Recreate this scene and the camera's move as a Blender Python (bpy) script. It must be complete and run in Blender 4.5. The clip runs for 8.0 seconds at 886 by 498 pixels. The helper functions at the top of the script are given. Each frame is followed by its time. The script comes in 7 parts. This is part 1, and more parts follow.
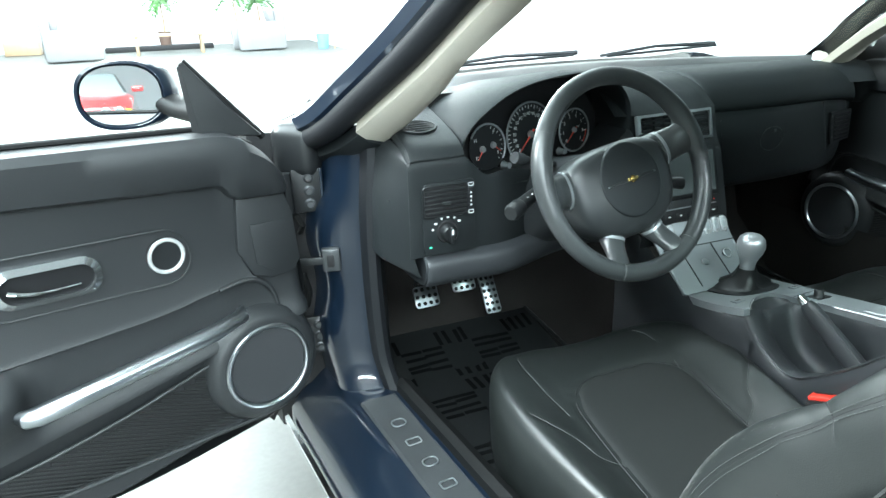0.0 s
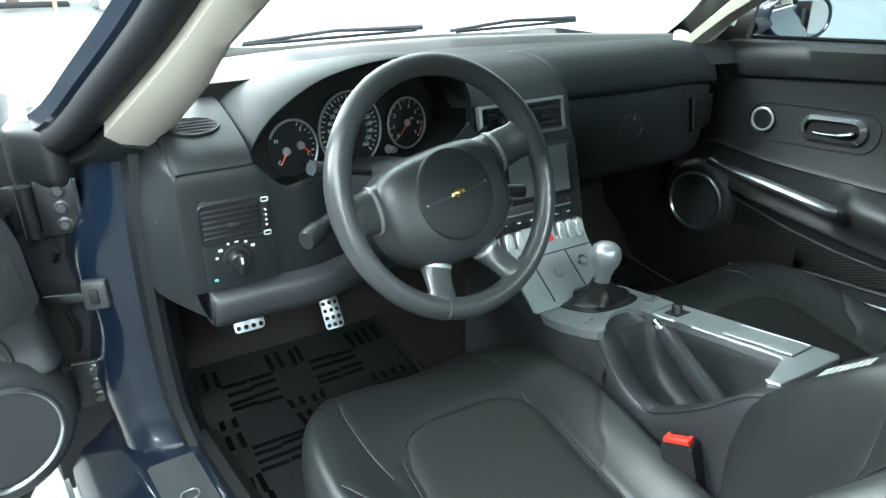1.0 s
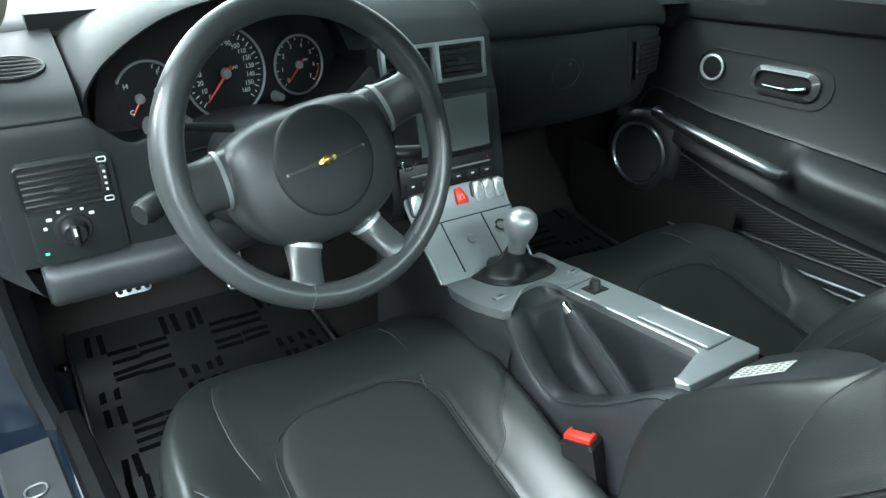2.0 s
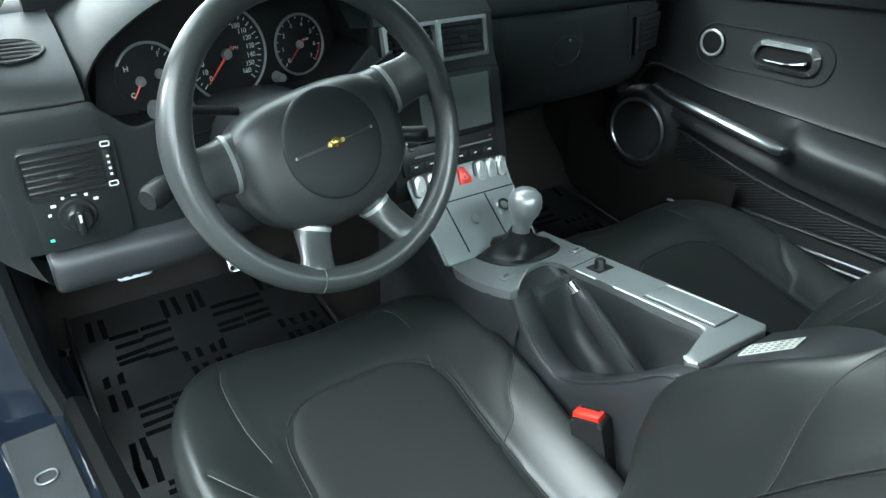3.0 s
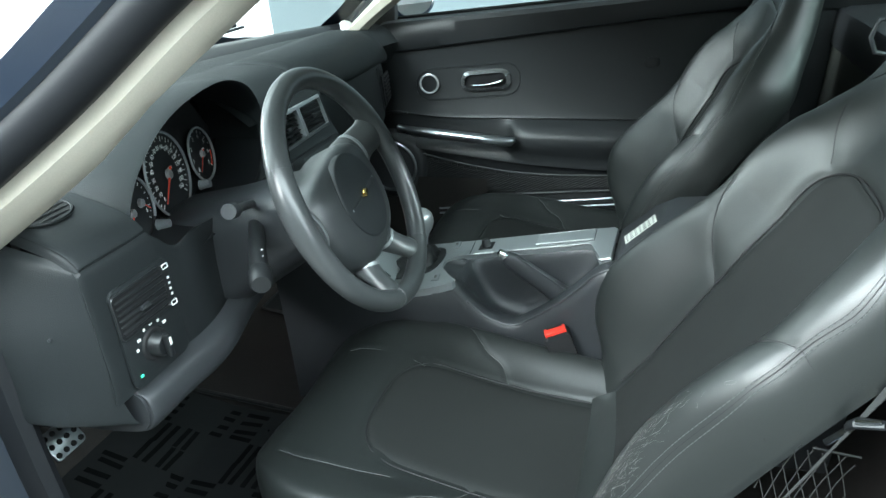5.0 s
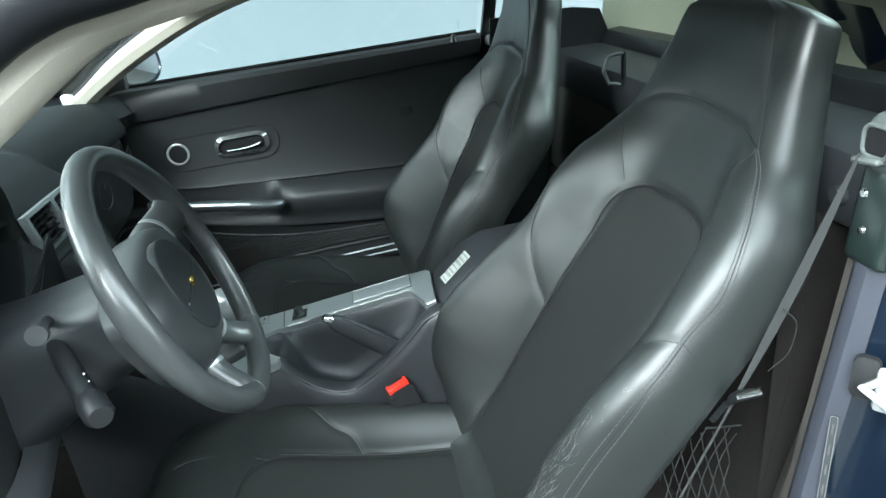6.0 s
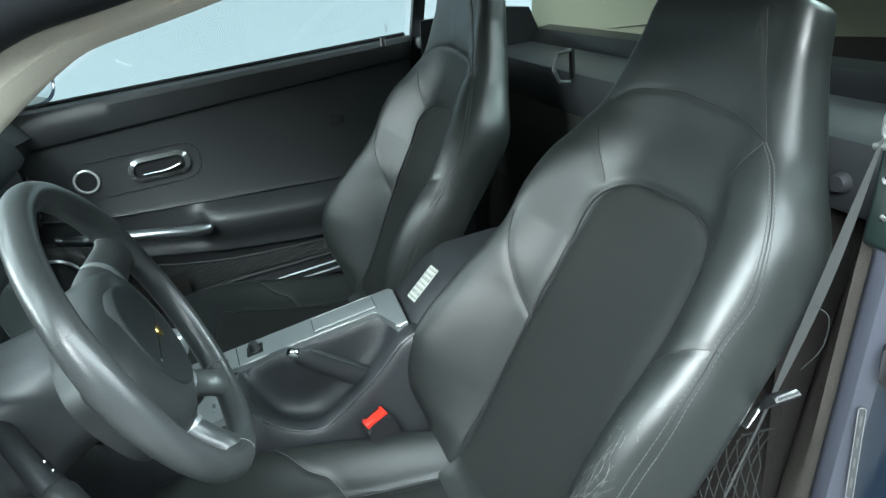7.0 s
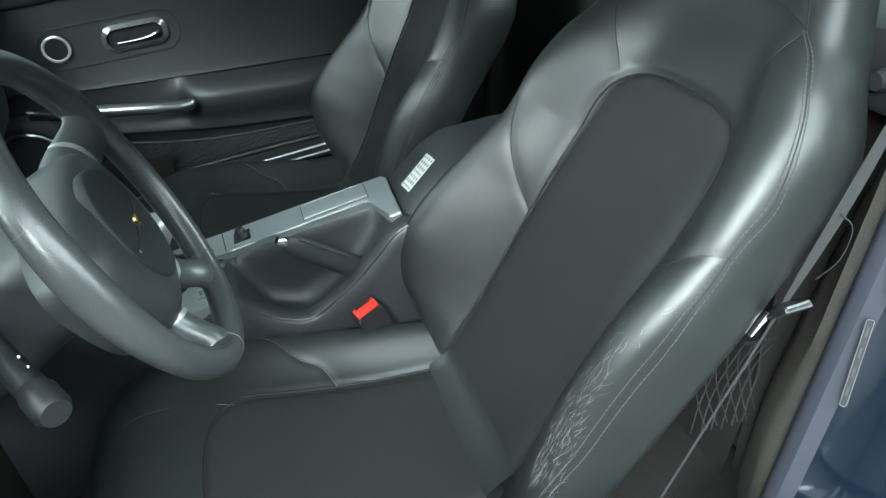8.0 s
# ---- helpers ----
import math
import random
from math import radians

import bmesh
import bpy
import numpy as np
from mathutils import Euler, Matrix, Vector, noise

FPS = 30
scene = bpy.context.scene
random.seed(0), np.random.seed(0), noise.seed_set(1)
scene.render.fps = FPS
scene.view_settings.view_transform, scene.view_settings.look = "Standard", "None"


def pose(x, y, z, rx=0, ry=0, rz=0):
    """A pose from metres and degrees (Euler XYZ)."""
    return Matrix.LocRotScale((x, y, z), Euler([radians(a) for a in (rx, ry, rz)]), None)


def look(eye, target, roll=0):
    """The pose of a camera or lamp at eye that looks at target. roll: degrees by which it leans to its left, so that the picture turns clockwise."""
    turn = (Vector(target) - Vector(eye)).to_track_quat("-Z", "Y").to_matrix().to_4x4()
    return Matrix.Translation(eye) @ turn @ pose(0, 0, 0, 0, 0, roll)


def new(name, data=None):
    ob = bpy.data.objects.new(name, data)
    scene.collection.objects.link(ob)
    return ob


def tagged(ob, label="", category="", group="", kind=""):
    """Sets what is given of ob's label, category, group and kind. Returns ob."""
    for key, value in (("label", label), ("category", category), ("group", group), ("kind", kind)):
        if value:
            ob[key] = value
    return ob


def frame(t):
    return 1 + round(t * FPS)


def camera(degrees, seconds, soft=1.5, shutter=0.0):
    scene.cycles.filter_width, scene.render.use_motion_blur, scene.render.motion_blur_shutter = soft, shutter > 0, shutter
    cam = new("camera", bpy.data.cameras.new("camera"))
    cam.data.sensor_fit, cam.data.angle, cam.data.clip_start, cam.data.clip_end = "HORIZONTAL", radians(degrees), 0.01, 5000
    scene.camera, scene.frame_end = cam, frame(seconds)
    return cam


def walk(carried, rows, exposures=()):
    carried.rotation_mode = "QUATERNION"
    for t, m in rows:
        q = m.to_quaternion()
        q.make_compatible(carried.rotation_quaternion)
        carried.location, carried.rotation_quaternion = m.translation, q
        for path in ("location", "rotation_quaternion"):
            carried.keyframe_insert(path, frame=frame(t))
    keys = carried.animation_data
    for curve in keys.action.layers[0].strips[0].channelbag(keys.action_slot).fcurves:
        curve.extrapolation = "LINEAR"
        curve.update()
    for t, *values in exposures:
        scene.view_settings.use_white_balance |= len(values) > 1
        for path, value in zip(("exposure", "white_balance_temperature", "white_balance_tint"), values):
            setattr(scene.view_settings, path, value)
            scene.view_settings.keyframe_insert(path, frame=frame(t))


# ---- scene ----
cam = camera(66.9, 8.0)
PATH = [
    (0, (-1.09, -0.912, 1.15), (-0.388, 0.821, 0.44), -1.7),
    (0.5, (-0.973, -0.846, 1.149), (-0.102, 0.799, 0.418), -1.1),
    (1, (-0.847, -0.749, 1.15), (0.108, 0.813, 0.346), 0.1),
    (1.5, (-0.736, -0.697, 1.151), (0.251, 0.796, 0.258), 1.6),
    (1.7, (-0.698, -0.69, 1.148), (0.295, 0.774, 0.214), 2.1),
    (2.8, (-0.644, -0.677, 1.152), (0.316, 0.722, 0.092), 2.8),
    (3, (-0.682, -0.668, 1.152), (0.308, 0.719, 0.105), 2.4),
    (3.5, (-0.827, -0.612, 1.155), (0.316, 0.659, 0.115), -1.0),
    (4, (-0.979, -0.523, 1.157), (0.357, 0.574, 0.15), -2.4),
    (4.2, (-1.035, -0.493, 1.163), (0.369, 0.538, 0.18), -2.9),
    (5.3, (-1.225, -0.367, 1.19), (0.556, 0.022, 0.366), -5.3),
    (5.5, (-1.221, -0.324, 1.194), (0.587, -0.093, 0.371), -5.4),
    (6, (-1.175, -0.238, 1.183), (0.661, -0.431, 0.412), -5.2),
    (6.5, (-1.12, -0.169, 1.181), (0.687, -0.638, 0.464), -5.6),
    (7, (-1.072, -0.141, 1.18), (0.707, -0.613, 0.396), -6.3),
    (7.5, (-1.045, -0.142, 1.167), (0.654, -0.607, 0.22), -5.1),
    (8, (-1.019, -0.143, 1.168), (0.601, -0.575, 0.078), -4.5),
]
walk(cam, [(t, look(eye, target, roll)) for t, eye, target, roll in PATH], ((0, 0.26), (1.5, 0.34), (3, 0.15), (4, 0.06), (5.5, 0.12), (6.5, 0.14), (8, 0.02)))

# ---- light: showroom ceiling panels, added lamps and a daylight sky ----
world = bpy.data.worlds.new("daylight")
scene.world = world
world.use_nodes = True
bg = world.node_tree.nodes["Background"]
sky = world.node_tree.nodes.new("ShaderNodeTexSky")
sky.sky_type = "NISHITA"
sky.sun_disc = False
sky.sun_elevation, sky.sun_rotation = radians(50), radians(200)
world.node_tree.links.new(sky.outputs[0], bg.inputs[0])
bg.inputs[1].default_value = 0.15


def area_lamp(x, y, z, sx, sy, power, tint=(1, 1, 1), aim=None):
    data = bpy.data.lights.new("area_light", "AREA")
    data.shape, data.size, data.size_y, data.energy, data.color = "RECTANGLE", sx, sy, power, tint
    ob = new("area_light", data)
    ob.matrix_world = look((x, y, z), aim or (x, y, 0))
    return ob


# the last three are added at the far end, in place of window daylight
LAMPS = [(-2.1, -0.8, 1.2, 5.5, 330), (-3.4, -2.2, 1.2, 6, 320), (0.2, -4.6, 5, 1.2, 900), (-2.7, 3.2, 1.3, 4.5, 330), (-2.1, 7.5, 1.4, 3, 200), (0.2, 4.2, 3.0, 5, 380),
         (-7, 2, 1.2, 6, 100), (-3, -10, 6, 2, 2300), (-3, 12.5, 6, 1.2, 1300), (2, 12.5, 3, 1.2, 900), (-3, 16.6, 8, 1.0, 1100)]
for lx, ly, lsx, lsy, power in LAMPS:
    area_lamp(lx, ly, 3.55, lsx, lsy, power, (0.83, 1.0, 1.05))
# a warmer row beside the driver's door
area_lamp(-4.4, 2.3, 3.55, 1.3, 3.0, 1200, (0.88, 0.98, 1.0))
# two unseen lamps added ahead of the car, aimed into the cabin
for lx in (-2.2, 1.2):
    area_lamp(lx, 9.5, 3.45, 2.6, 0.5, 430, (0.90, 1.0, 1.0), (-0.2, -0.5, 0.95))


# ---- builders ----
def spline(points, n, closed=False):
    """Catmull-Rom through points, n steps a span."""
    p = [np.array(q, float) for q in points]
    m = len(p)
    out = []
    spans = m if closed else m - 1
    for i in range(spans):
        a = p[(i - 1) % m] if closed or i > 0 else 2 * p[0] - p[1]
        b, c = p[i], p[(i + 1) % m]
        d = p[(i + 2) % m] if closed or i + 2 < m else 2 * p[-1] - p[-2]
        for k in range(n):
            t = k / n
            out.append(0.5 * (2 * b + (c - a) * t + (2 * a - 5 * b + 4 * c - d) * t * t + (3 * b - a - 3 * c + d) * t ** 3))
    if not closed:
        out.append(p[-1])
    return out


def smooth(x, xs, ys):
    """Smooth interpolation of a table."""
    i = int(np.clip(np.searchsorted(xs, x) - 1, 0, len(xs) - 2))
    t = float(np.clip((x - xs[i]) / (xs[i + 1] - xs[i]), 0, 1))
    slope = [(ys[min(j + 1, len(ys) - 1)] - ys[max(j - 1, 0)]) / (xs[min(j + 1, len(xs) - 1)] - xs[max(j - 1, 0)]) for j in (i, i + 1)]
    h = xs[i + 1] - xs[i]
    return ((2 * t ** 3 - 3 * t * t + 1) * ys[i] + (t ** 3 - 2 * t * t + t) * h * slope[0]
            + (-2 * t ** 3 + 3 * t * t) * ys[i + 1] + (t ** 3 - t * t) * h * slope[1])


def sheet(rows, closed=False, cap=False, thick=0.0):
    """A mesh through rows of points of equal length."""
    bm = bmesh.new()
    vs = [[bm.verts.new(p) for p in row] for row in rows]
    n = len(rows[0])
    for a, b in zip(vs, vs[1:]):
        for j in range(n if closed else n - 1):
            k = (j + 1) % n
            try:
                bm.faces.new((a[j], a[k], b[k], b[j]))
            except ValueError:
                pass
    if cap:
        for row in (vs[0], vs[-1]):
            try:
                bm.faces.new(row)
            except ValueError:
                pass
    bmesh.ops.remove_doubles(bm, verts=bm.verts, dist=1e-5)
    if thick:
        bmesh.ops.recalc_face_normals(bm, faces=bm.faces)
        bmesh.ops.solidify(bm, geom=bm.faces[:], thickness=thick)
    bmesh.ops.recalc_face_normals(bm, faces=bm.faces)
    return bm


def tube(points, r, seg=10, closed=False, squash=1.0, flat=None):
    """A round bar along points; r may be a list. squash flattens it along the direction flat."""
    p = [Vector(q) for q in points]
    n = len(p)
    rr = r if isinstance(r, (list, tuple)) else [r] * n
    rows = []
    side = None
    for i in range(n):
        a = p[(i - 1) % n] if closed or i else p[0]
        b = p[(i + 1) % n] if closed or i < n - 1 else p[-1]
        d = (b - a).normalized()
        if flat is not None:
            up = Vector(flat)
            up = (up - d * up.dot(d)).normalized()
            side = up
        elif side is None:
            side = d.orthogonal().normalized()
        else:
            side = (side - d * side.dot(d)).normalized()
        other = d.cross(side)
        rows.append([p[i] + rr[i] * (squash * math.cos(t) * side + math.sin(t) * other)
                     for t in [2 * math.pi * k / seg for k in range(seg)]])
    if closed:
        rows.append(rows[0])
    return sheet(rows, True, not closed)


def block(cx, cy, cz, sx, sy, sz, bevel=0.0, turn=None, seg=2):
    """A box with rounded edges."""
    bm = bmesh.new()
    bmesh.ops.create_cube(bm, size=1.0)
    bmesh.ops.scale(bm, vec=(sx, sy, sz), verts=bm.verts)
    if bevel:
        bmesh.ops.bevel(bm, geom=bm.edges[:], offset=bevel, segments=seg, profile=0.5, affect="EDGES", clamp_overlap=True)
    m = Matrix.Translation((cx, cy, cz)) @ (turn.to_4x4() if turn else Matrix())
    bmesh.ops.transform(bm, matrix=m, verts=bm.verts)
    return bm


def prism(outline, m, depth, bevel=0.0, seg=2):
    """A plate: an outline in (a, b) raised along the third axis of m from 0 to depth; its upper rim is bevelled."""
    bm = bmesh.new()
    low = [bm.verts.new((a, b, 0)) for a, b in outline]
    high = [bm.verts.new((a, b, depth)) for a, b in outline]
    top = bm.faces.new(high)
    bm.faces.new(low[::-1])
    n = len(low)
    for i in range(n):
        bm.faces.new((low[i], low[(i + 1) % n], high[(i + 1) % n], high[i]))
    if bevel:
        bmesh.ops.bevel(bm, geom=list(top.edges), offset=bevel, segments=seg, profile=0.5, affect="EDGES", clamp_overlap=True)
    bmesh.ops.recalc_face_normals(bm, faces=bm.faces)
    bmesh.ops.transform(bm, matrix=m, verts=bm.verts)
    return bm


def lathe(profile, m, seg=32):
    """A turned body: (radius, height) pairs round the third axis of m."""
    rows = [[m @ Vector((r * math.cos(t), r * math.sin(t), h)) for t in [2 * math.pi * k / seg for k in range(seg)]] for r, h in profile]
    return sheet(rows, True, False)


def merged(*bms):
    out = bmesh.new()
    for b in bms:
        me = bpy.data.meshes.new("tmp")
        b.to_mesh(me)
        b.free()
        out.from_mesh(me)
        bpy.data.meshes.remove(me)
    return out


def axes(origin, a, b):
    """A frame at origin with its first axis along a, its second near b, its third normal to both."""
    a = Vector(a).normalized()
    c = a.cross(Vector(b)).normalized()
    b = c.cross(a)
    m = Matrix((a, b, c)).transposed().to_4x4()
    m.translation = origin
    return m


def rounded(w, h, r, n=5):
    """The outline of a rounded rectangle."""
    out = []
    for cx, cy, s in ((w / 2 - r, h / 2 - r, 0), (-w / 2 + r, h / 2 - r, 90), (-w / 2 + r, -h / 2 + r, 180), (w / 2 - r, -h / 2 + r, 270)):
        out += [(cx + r * math.cos(radians(s + 90 * k / n)), cy + r * math.sin(radians(s + 90 * k / n))) for k in range(n + 1)]
    return out


PLACE = {}


def thing(name, loc, label, category, group="", kind=""):
    """An empty at the base of a thing, which parents its parts."""
    ob = new(name)
    ob.empty_display_size = 0.05
    ob.location = loc
    PLACE[ob.name] = Vector(loc)
    return tagged(ob, label, category, group, kind)


def shaded(bm, angle=40):
    for f in bm.faces:
        f.smooth = True
    sharp = math.radians(angle)
    for e in bm.edges:
        if len(e.link_faces) == 2 and e.calc_face_angle(0) > sharp:
            e.smooth = False


def part(name, bm, material, parent, label="", angle=40):
    """One mesh object under a thing or a part; bm is given in world metres."""
    base = PLACE[parent.name]
    shaded(bm, angle)
    bmesh.ops.translate(bm, vec=-base, verts=bm.verts)
    me = bpy.data.meshes.new(name)
    bm.to_mesh(me)
    bm.free()
    me.materials.append(material)
    ob = new(name, me)
    ob.parent = parent
    PLACE[ob.name] = base
    if label:
        ob["label"] = label
    return ob


def solo(name, bm, material, label, category, group="", kind="", angle=40):
    """A thing of a single mesh."""
    shaded(bm, angle)
    me = bpy.data.meshes.new(name)
    vs = [v.co for v in bm.verts]
    base = Vector((sum(v.x for v in vs) / len(vs), sum(v.y for v in vs) / len(vs), min(v.z for v in vs)))
    bmesh.ops.translate(bm, vec=-base, verts=bm.verts)
    bm.to_mesh(me)
    bm.free()
    me.materials.append(material)
    ob = new(name, me)
    ob.location = base
    PLACE[ob.name] = base
    return tagged(ob, label, category, group, kind)


def words(name, text, size, m, material, parent, depth=0.0004):
    """Raised lettering in the built-in font, as a mesh."""
    cu = bpy.data.curves.new(name, "FONT")
    cu.body, cu.size, cu.extrude, cu.align_x, cu.align_y = text, size, depth, "CENTER", "CENTER"
    tmp = bpy.data.objects.new(name, cu)
    scene.collection.objects.link(tmp)
    bpy.context.view_layer.update()
    me = bpy.data.meshes.new_from_object(tmp.evaluated_get(bpy.context.evaluated_depsgraph_get()))
    bpy.data.objects.remove(tmp)
    bm = bmesh.new()
    bm.from_mesh(me)
    bpy.data.meshes.remove(me)
    bmesh.ops.transform(bm, matrix=m, verts=bm.verts)
    return part(name, bm, material, parent)


# ---- materials ----
def material(name, colour, rough=0.5, metal=0.0, grain=0.0, grain_size=300.0, stain=0.0, stain_size=6.0, bump=0.0, bump_size=400.0,
             voronoi=False, coat=0.0, spec=0.5, rough_var=0.0, fold=0.0):
    m = bpy.data.materials.new(name)
    m.use_nodes = True
    nt = m.node_tree
    b = nt.nodes["Principled BSDF"]
    b.inputs["Roughness"].default_value, b.inputs["Metallic"].default_value = rough, metal
    b.inputs["Specular IOR Level"].default_value, b.inputs["Coat Weight"].default_value = spec, coat
    b.inputs["Coat Roughness"].default_value = 0.05
    where = nt.nodes.new("ShaderNodeTexCoord").outputs["Object"]

    def tex(size, detail):
        n = nt.nodes.new("ShaderNodeTexNoise")
        n.inputs["Scale"].default_value, n.inputs["Detail"].default_value = size, detail
        nt.links.new(where, n.inputs["Vector"])
        return n.outputs["Fac"]

    def mathn(op, a, c):
        n = nt.nodes.new("ShaderNodeMath")
        n.operation = op
        for k, v in enumerate((a, c)):
            if isinstance(v, (int, float)):
                n.inputs[k].default_value = v
            else:
                nt.links.new(v, n.inputs[k])
        return n.outputs[0]

    big, fine = tex(stain_size, 4), tex(grain_size, 3)
    factor = mathn("ADD", mathn("MULTIPLY", mathn("SUBTRACT", big, 0.5), 2 * stain), mathn("MULTIPLY", mathn("SUBTRACT", fine, 0.5), 2 * grain))
    factor = mathn("ADD", factor, 1.0)
    mix = nt.nodes.new("ShaderNodeMix")
    mix.data_type, mix.blend_type = "RGBA", "MULTIPLY"
    mix.inputs["Factor"].default_value = 1.0
    mix.inputs["A"].default_value = (*colour, 1)
    nt.links.new(factor, mix.inputs["B"])
    nt.links.new(mix.outputs["Result"], b.inputs["Base Color"])
    if rough_var:
        r = mathn("ADD", mathn("MULTIPLY", mathn("SUBTRACT", tex(stain_size * 2.3, 5), 0.5), 2 * rough_var), rough)
        nt.links.new(r, b.inputs["Roughness"])
    if bump:
        if voronoi:
            v = nt.nodes.new("ShaderNodeTexVoronoi")
            v.inputs["Scale"].default_value = bump_size
            nt.links.new(where, v.inputs["Vector"])
            height = v.outputs["Distance"]
        else:
            height = tex(bump_size, 4)
        n = nt.nodes.new("ShaderNodeBump")
        n.inputs["Strength"].default_value, n.inputs["Distance"].default_value = bump, 0.001
        nt.links.new(height, n.inputs["Height"])
        if fold:
            # soft creases under the grain
            n2 = nt.nodes.new("ShaderNodeBump")
            n2.inputs["Strength"].default_value, n2.inputs["Distance"].default_value = fold, 0.004
            nt.links.new(tex(26, 2), n2.inputs["Height"])
            nt.links.new(n2.outputs[0], n.inputs["Normal"])
        nt.links.new(n.outputs[0], b.inputs["Normal"])
    return m


def glowing(name, colour, strength):
    m = bpy.data.materials.new(name)
    m.use_nodes = True
    b = m.node_tree.nodes["Principled BSDF"]
    b.inputs["Base Color"].default_value = (*colour, 1)
    b.inputs["Emission Color"].default_value = (*colour, 1)
    b.inputs["Emission Strength"].default_value = strength
    return m


def glass(name, colour, rough=0.0, alpha=0.2):
    """Thin glass: mostly clear, with a mirror's gloss."""
    m = bpy.data.materials.new(name)
    m.use_nodes = True
    nt = m.node_tree
    nt.nodes.remove(nt.nodes["Principled BSDF"])
    out = nt.nodes["Material Output"]
    t, g, mix = (nt.nodes.new(n) for n in ("ShaderNodeBsdfTransparent", "ShaderNodeBsdfGlossy", "ShaderNodeMixShader"))
    t.inputs[0].default_value = (*colour, 1)
    g.inputs["Roughness"].default_value = rough
    mix.inputs[0].default_value = 0.04
    for a, c in ((t.outputs[0], mix.inputs[1]), (g.outputs[0], mix.inputs[2]), (mix.outputs[0], out.inputs[0])):
        nt.links.new(a, c)
    return m


LEATHER = material("leather", (0.0135, 0.0156, 0.0152), 0.385, grain=0.10, stain=0.15, stain_size=9, bump=0.10, bump_size=700, voronoi=True, rough_var=0.06, spec=0.55, fold=0.12)
INSERT = material("insert_leather", (0.0125, 0.0138, 0.0134), 0.64, grain=0.15, grain_size=600, stain=0.12, bump=0.14, bump_size=650, voronoi=True, rough_var=0.05, spec=0.34)
THREAD = material("thread", (0.070, 0.073, 0.073), 0.6)
SCUFF = material("scuffed_leather", (0.21, 0.21, 0.20), 0.6, grain=0.2, grain_size=900)
RIM_LEATHER = material("rim_leather", (0.037, 0.040, 0.041), 0.30, grain=0.12, stain=0.15, bump=0.10, bump_size=500, voronoi=True, rough_var=0.03, spec=0.55)
DASH = material("dash_vinyl", (0.0150, 0.0175, 0.0188), 0.48, grain=0.15, grain_size=900, stain=0.08, bump=0.22, bump_size=900, voronoi=True, spec=0.26)
DASH_TOP = material("dash_top_vinyl", (0.0145, 0.017, 0.018), 0.58, grain=0.15, grain_size=900, stain=0.10, bump=0.22, bump_size=800, voronoi=True, spec=0.18)
PLASTIC = material("grey_plastic", (0.026, 0.028, 0.031), 0.43, grain=0.10, grain_size=900, stain=0.06, bump=0.15, bump_size=900)
BLACK = material("black_plastic", (0.009, 0.010, 0.011), 0.40, grain=0.1, stain=0.1, bump=0.1)
CAVITY = material("handle_cavity", (0.012, 0.012, 0.013), 0.6, spec=0.15)
REAR_PANEL = material("rear_panel", (0.042, 0.045, 0.039), 0.7, grain=0.15, grain_size=500, stain=0.15, stain_size=5, bump=0.2, spec=0.25)
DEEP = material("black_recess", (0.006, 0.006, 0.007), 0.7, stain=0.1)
DOOR_VINYL = material("door_vinyl", (0.0185, 0.0200, 0.0215), 0.42, grain=0.12, grain_size=900, stain=0.07, bump=0.22, bump_size=800, voronoi=True)
POST_SEAL = material("post_seal_rubber", (0.045, 0.048, 0.062), 0.45, grain=0.1, stain=0.15)
SPEAKER_CLOTH = material("speaker_cloth", (0.030, 0.031, 0.034), 0.75, grain=0.25, grain_size=900, stain=0.10, bump=0.3, bump_size=900, spec=0.3)
RIBBED = material("ribbed_vinyl", (0.007, 0.0075, 0.008), 0.55, grain=0.1, stain=0.1)
SILVER = material("satin_silver", (0.31, 0.33, 0.338), 0.42, 0.6, grain=0.05, stain=0.05)
CHROME = material("chrome", (0.75, 0.77, 0.78), 0.10, 1.0, stain=0.04)
ALU = material("brushed_aluminium", (0.46, 0.485, 0.51), 0.28, 1.0, grain=0.08, grain_size=200, stain=0.05)
PAINT = material("blue_paint", (0.004, 0.009, 0.018), 0.30, 0.0, grain=0.25, grain_size=1500, stain=0.1, coat=1.0, spec=0.25)
BEIGE = material("beige_trim", (0.47, 0.43, 0.36), 0.7, grain=0.08, grain_size=500, stain=0.05, bump=0.2)
LINER = material("headliner_cloth", (0.33, 0.33, 0.255), 0.9, grain=0.12, grain_size=500, stain=0.08, bump=0.3)
CARPET = material("carpet", (0.022, 0.020, 0.019), 0.95, grain=0.5, grain_size=500, stain=0.25, stain_size=8, bump=0.8, bump_size=500, spec=0.1)
MAT_RUBBER = material("mat_rubber", (0.0105, 0.0115, 0.012), 0.32, grain=0.1, stain=0.12, stain_size=12, bump=0.15, rough_var=0.1)
RUBBER = material("rubber", (0.0035, 0.0038, 0.004), 0.6, grain=0.1, stain=0.15, bump=0.2, spec=0.2)
TREAD = material("tread_rubber", (0.0026, 0.0028, 0.003), 0.75, grain=0.1, stain=0.15, bump=0.2, spec=0.05)
SEAL = material("rubber_seal", (0.008, 0.009, 0.011), 0.55, grain=0.1, stain=0.15, spec=0.3)
WHITE_INK = material("white_ink", (0.75, 0.76, 0.75), 0.5)
RED_INK = material("red_needle", (0.75, 0.06, 0.03), 0.4)
RED = material("red_plastic", (0.72, 0.035, 0.02), 0.35, stain=0.06)
GREEN = glowing("green_dot", (0.05, 0.6, 0.35), 0.6)
SCREEN = material("screen", (0.10, 0.115, 0.115), 0.25, stain=0.05)
GOLD = material("gold_badge", (0.70, 0.48, 0.16), 0.25, 1.0, grain=0.2, grain_size=700)
LABEL = material("paper_label", (0.72, 0.73, 0.70), 0.6, stain=0.06, stain_size=30)
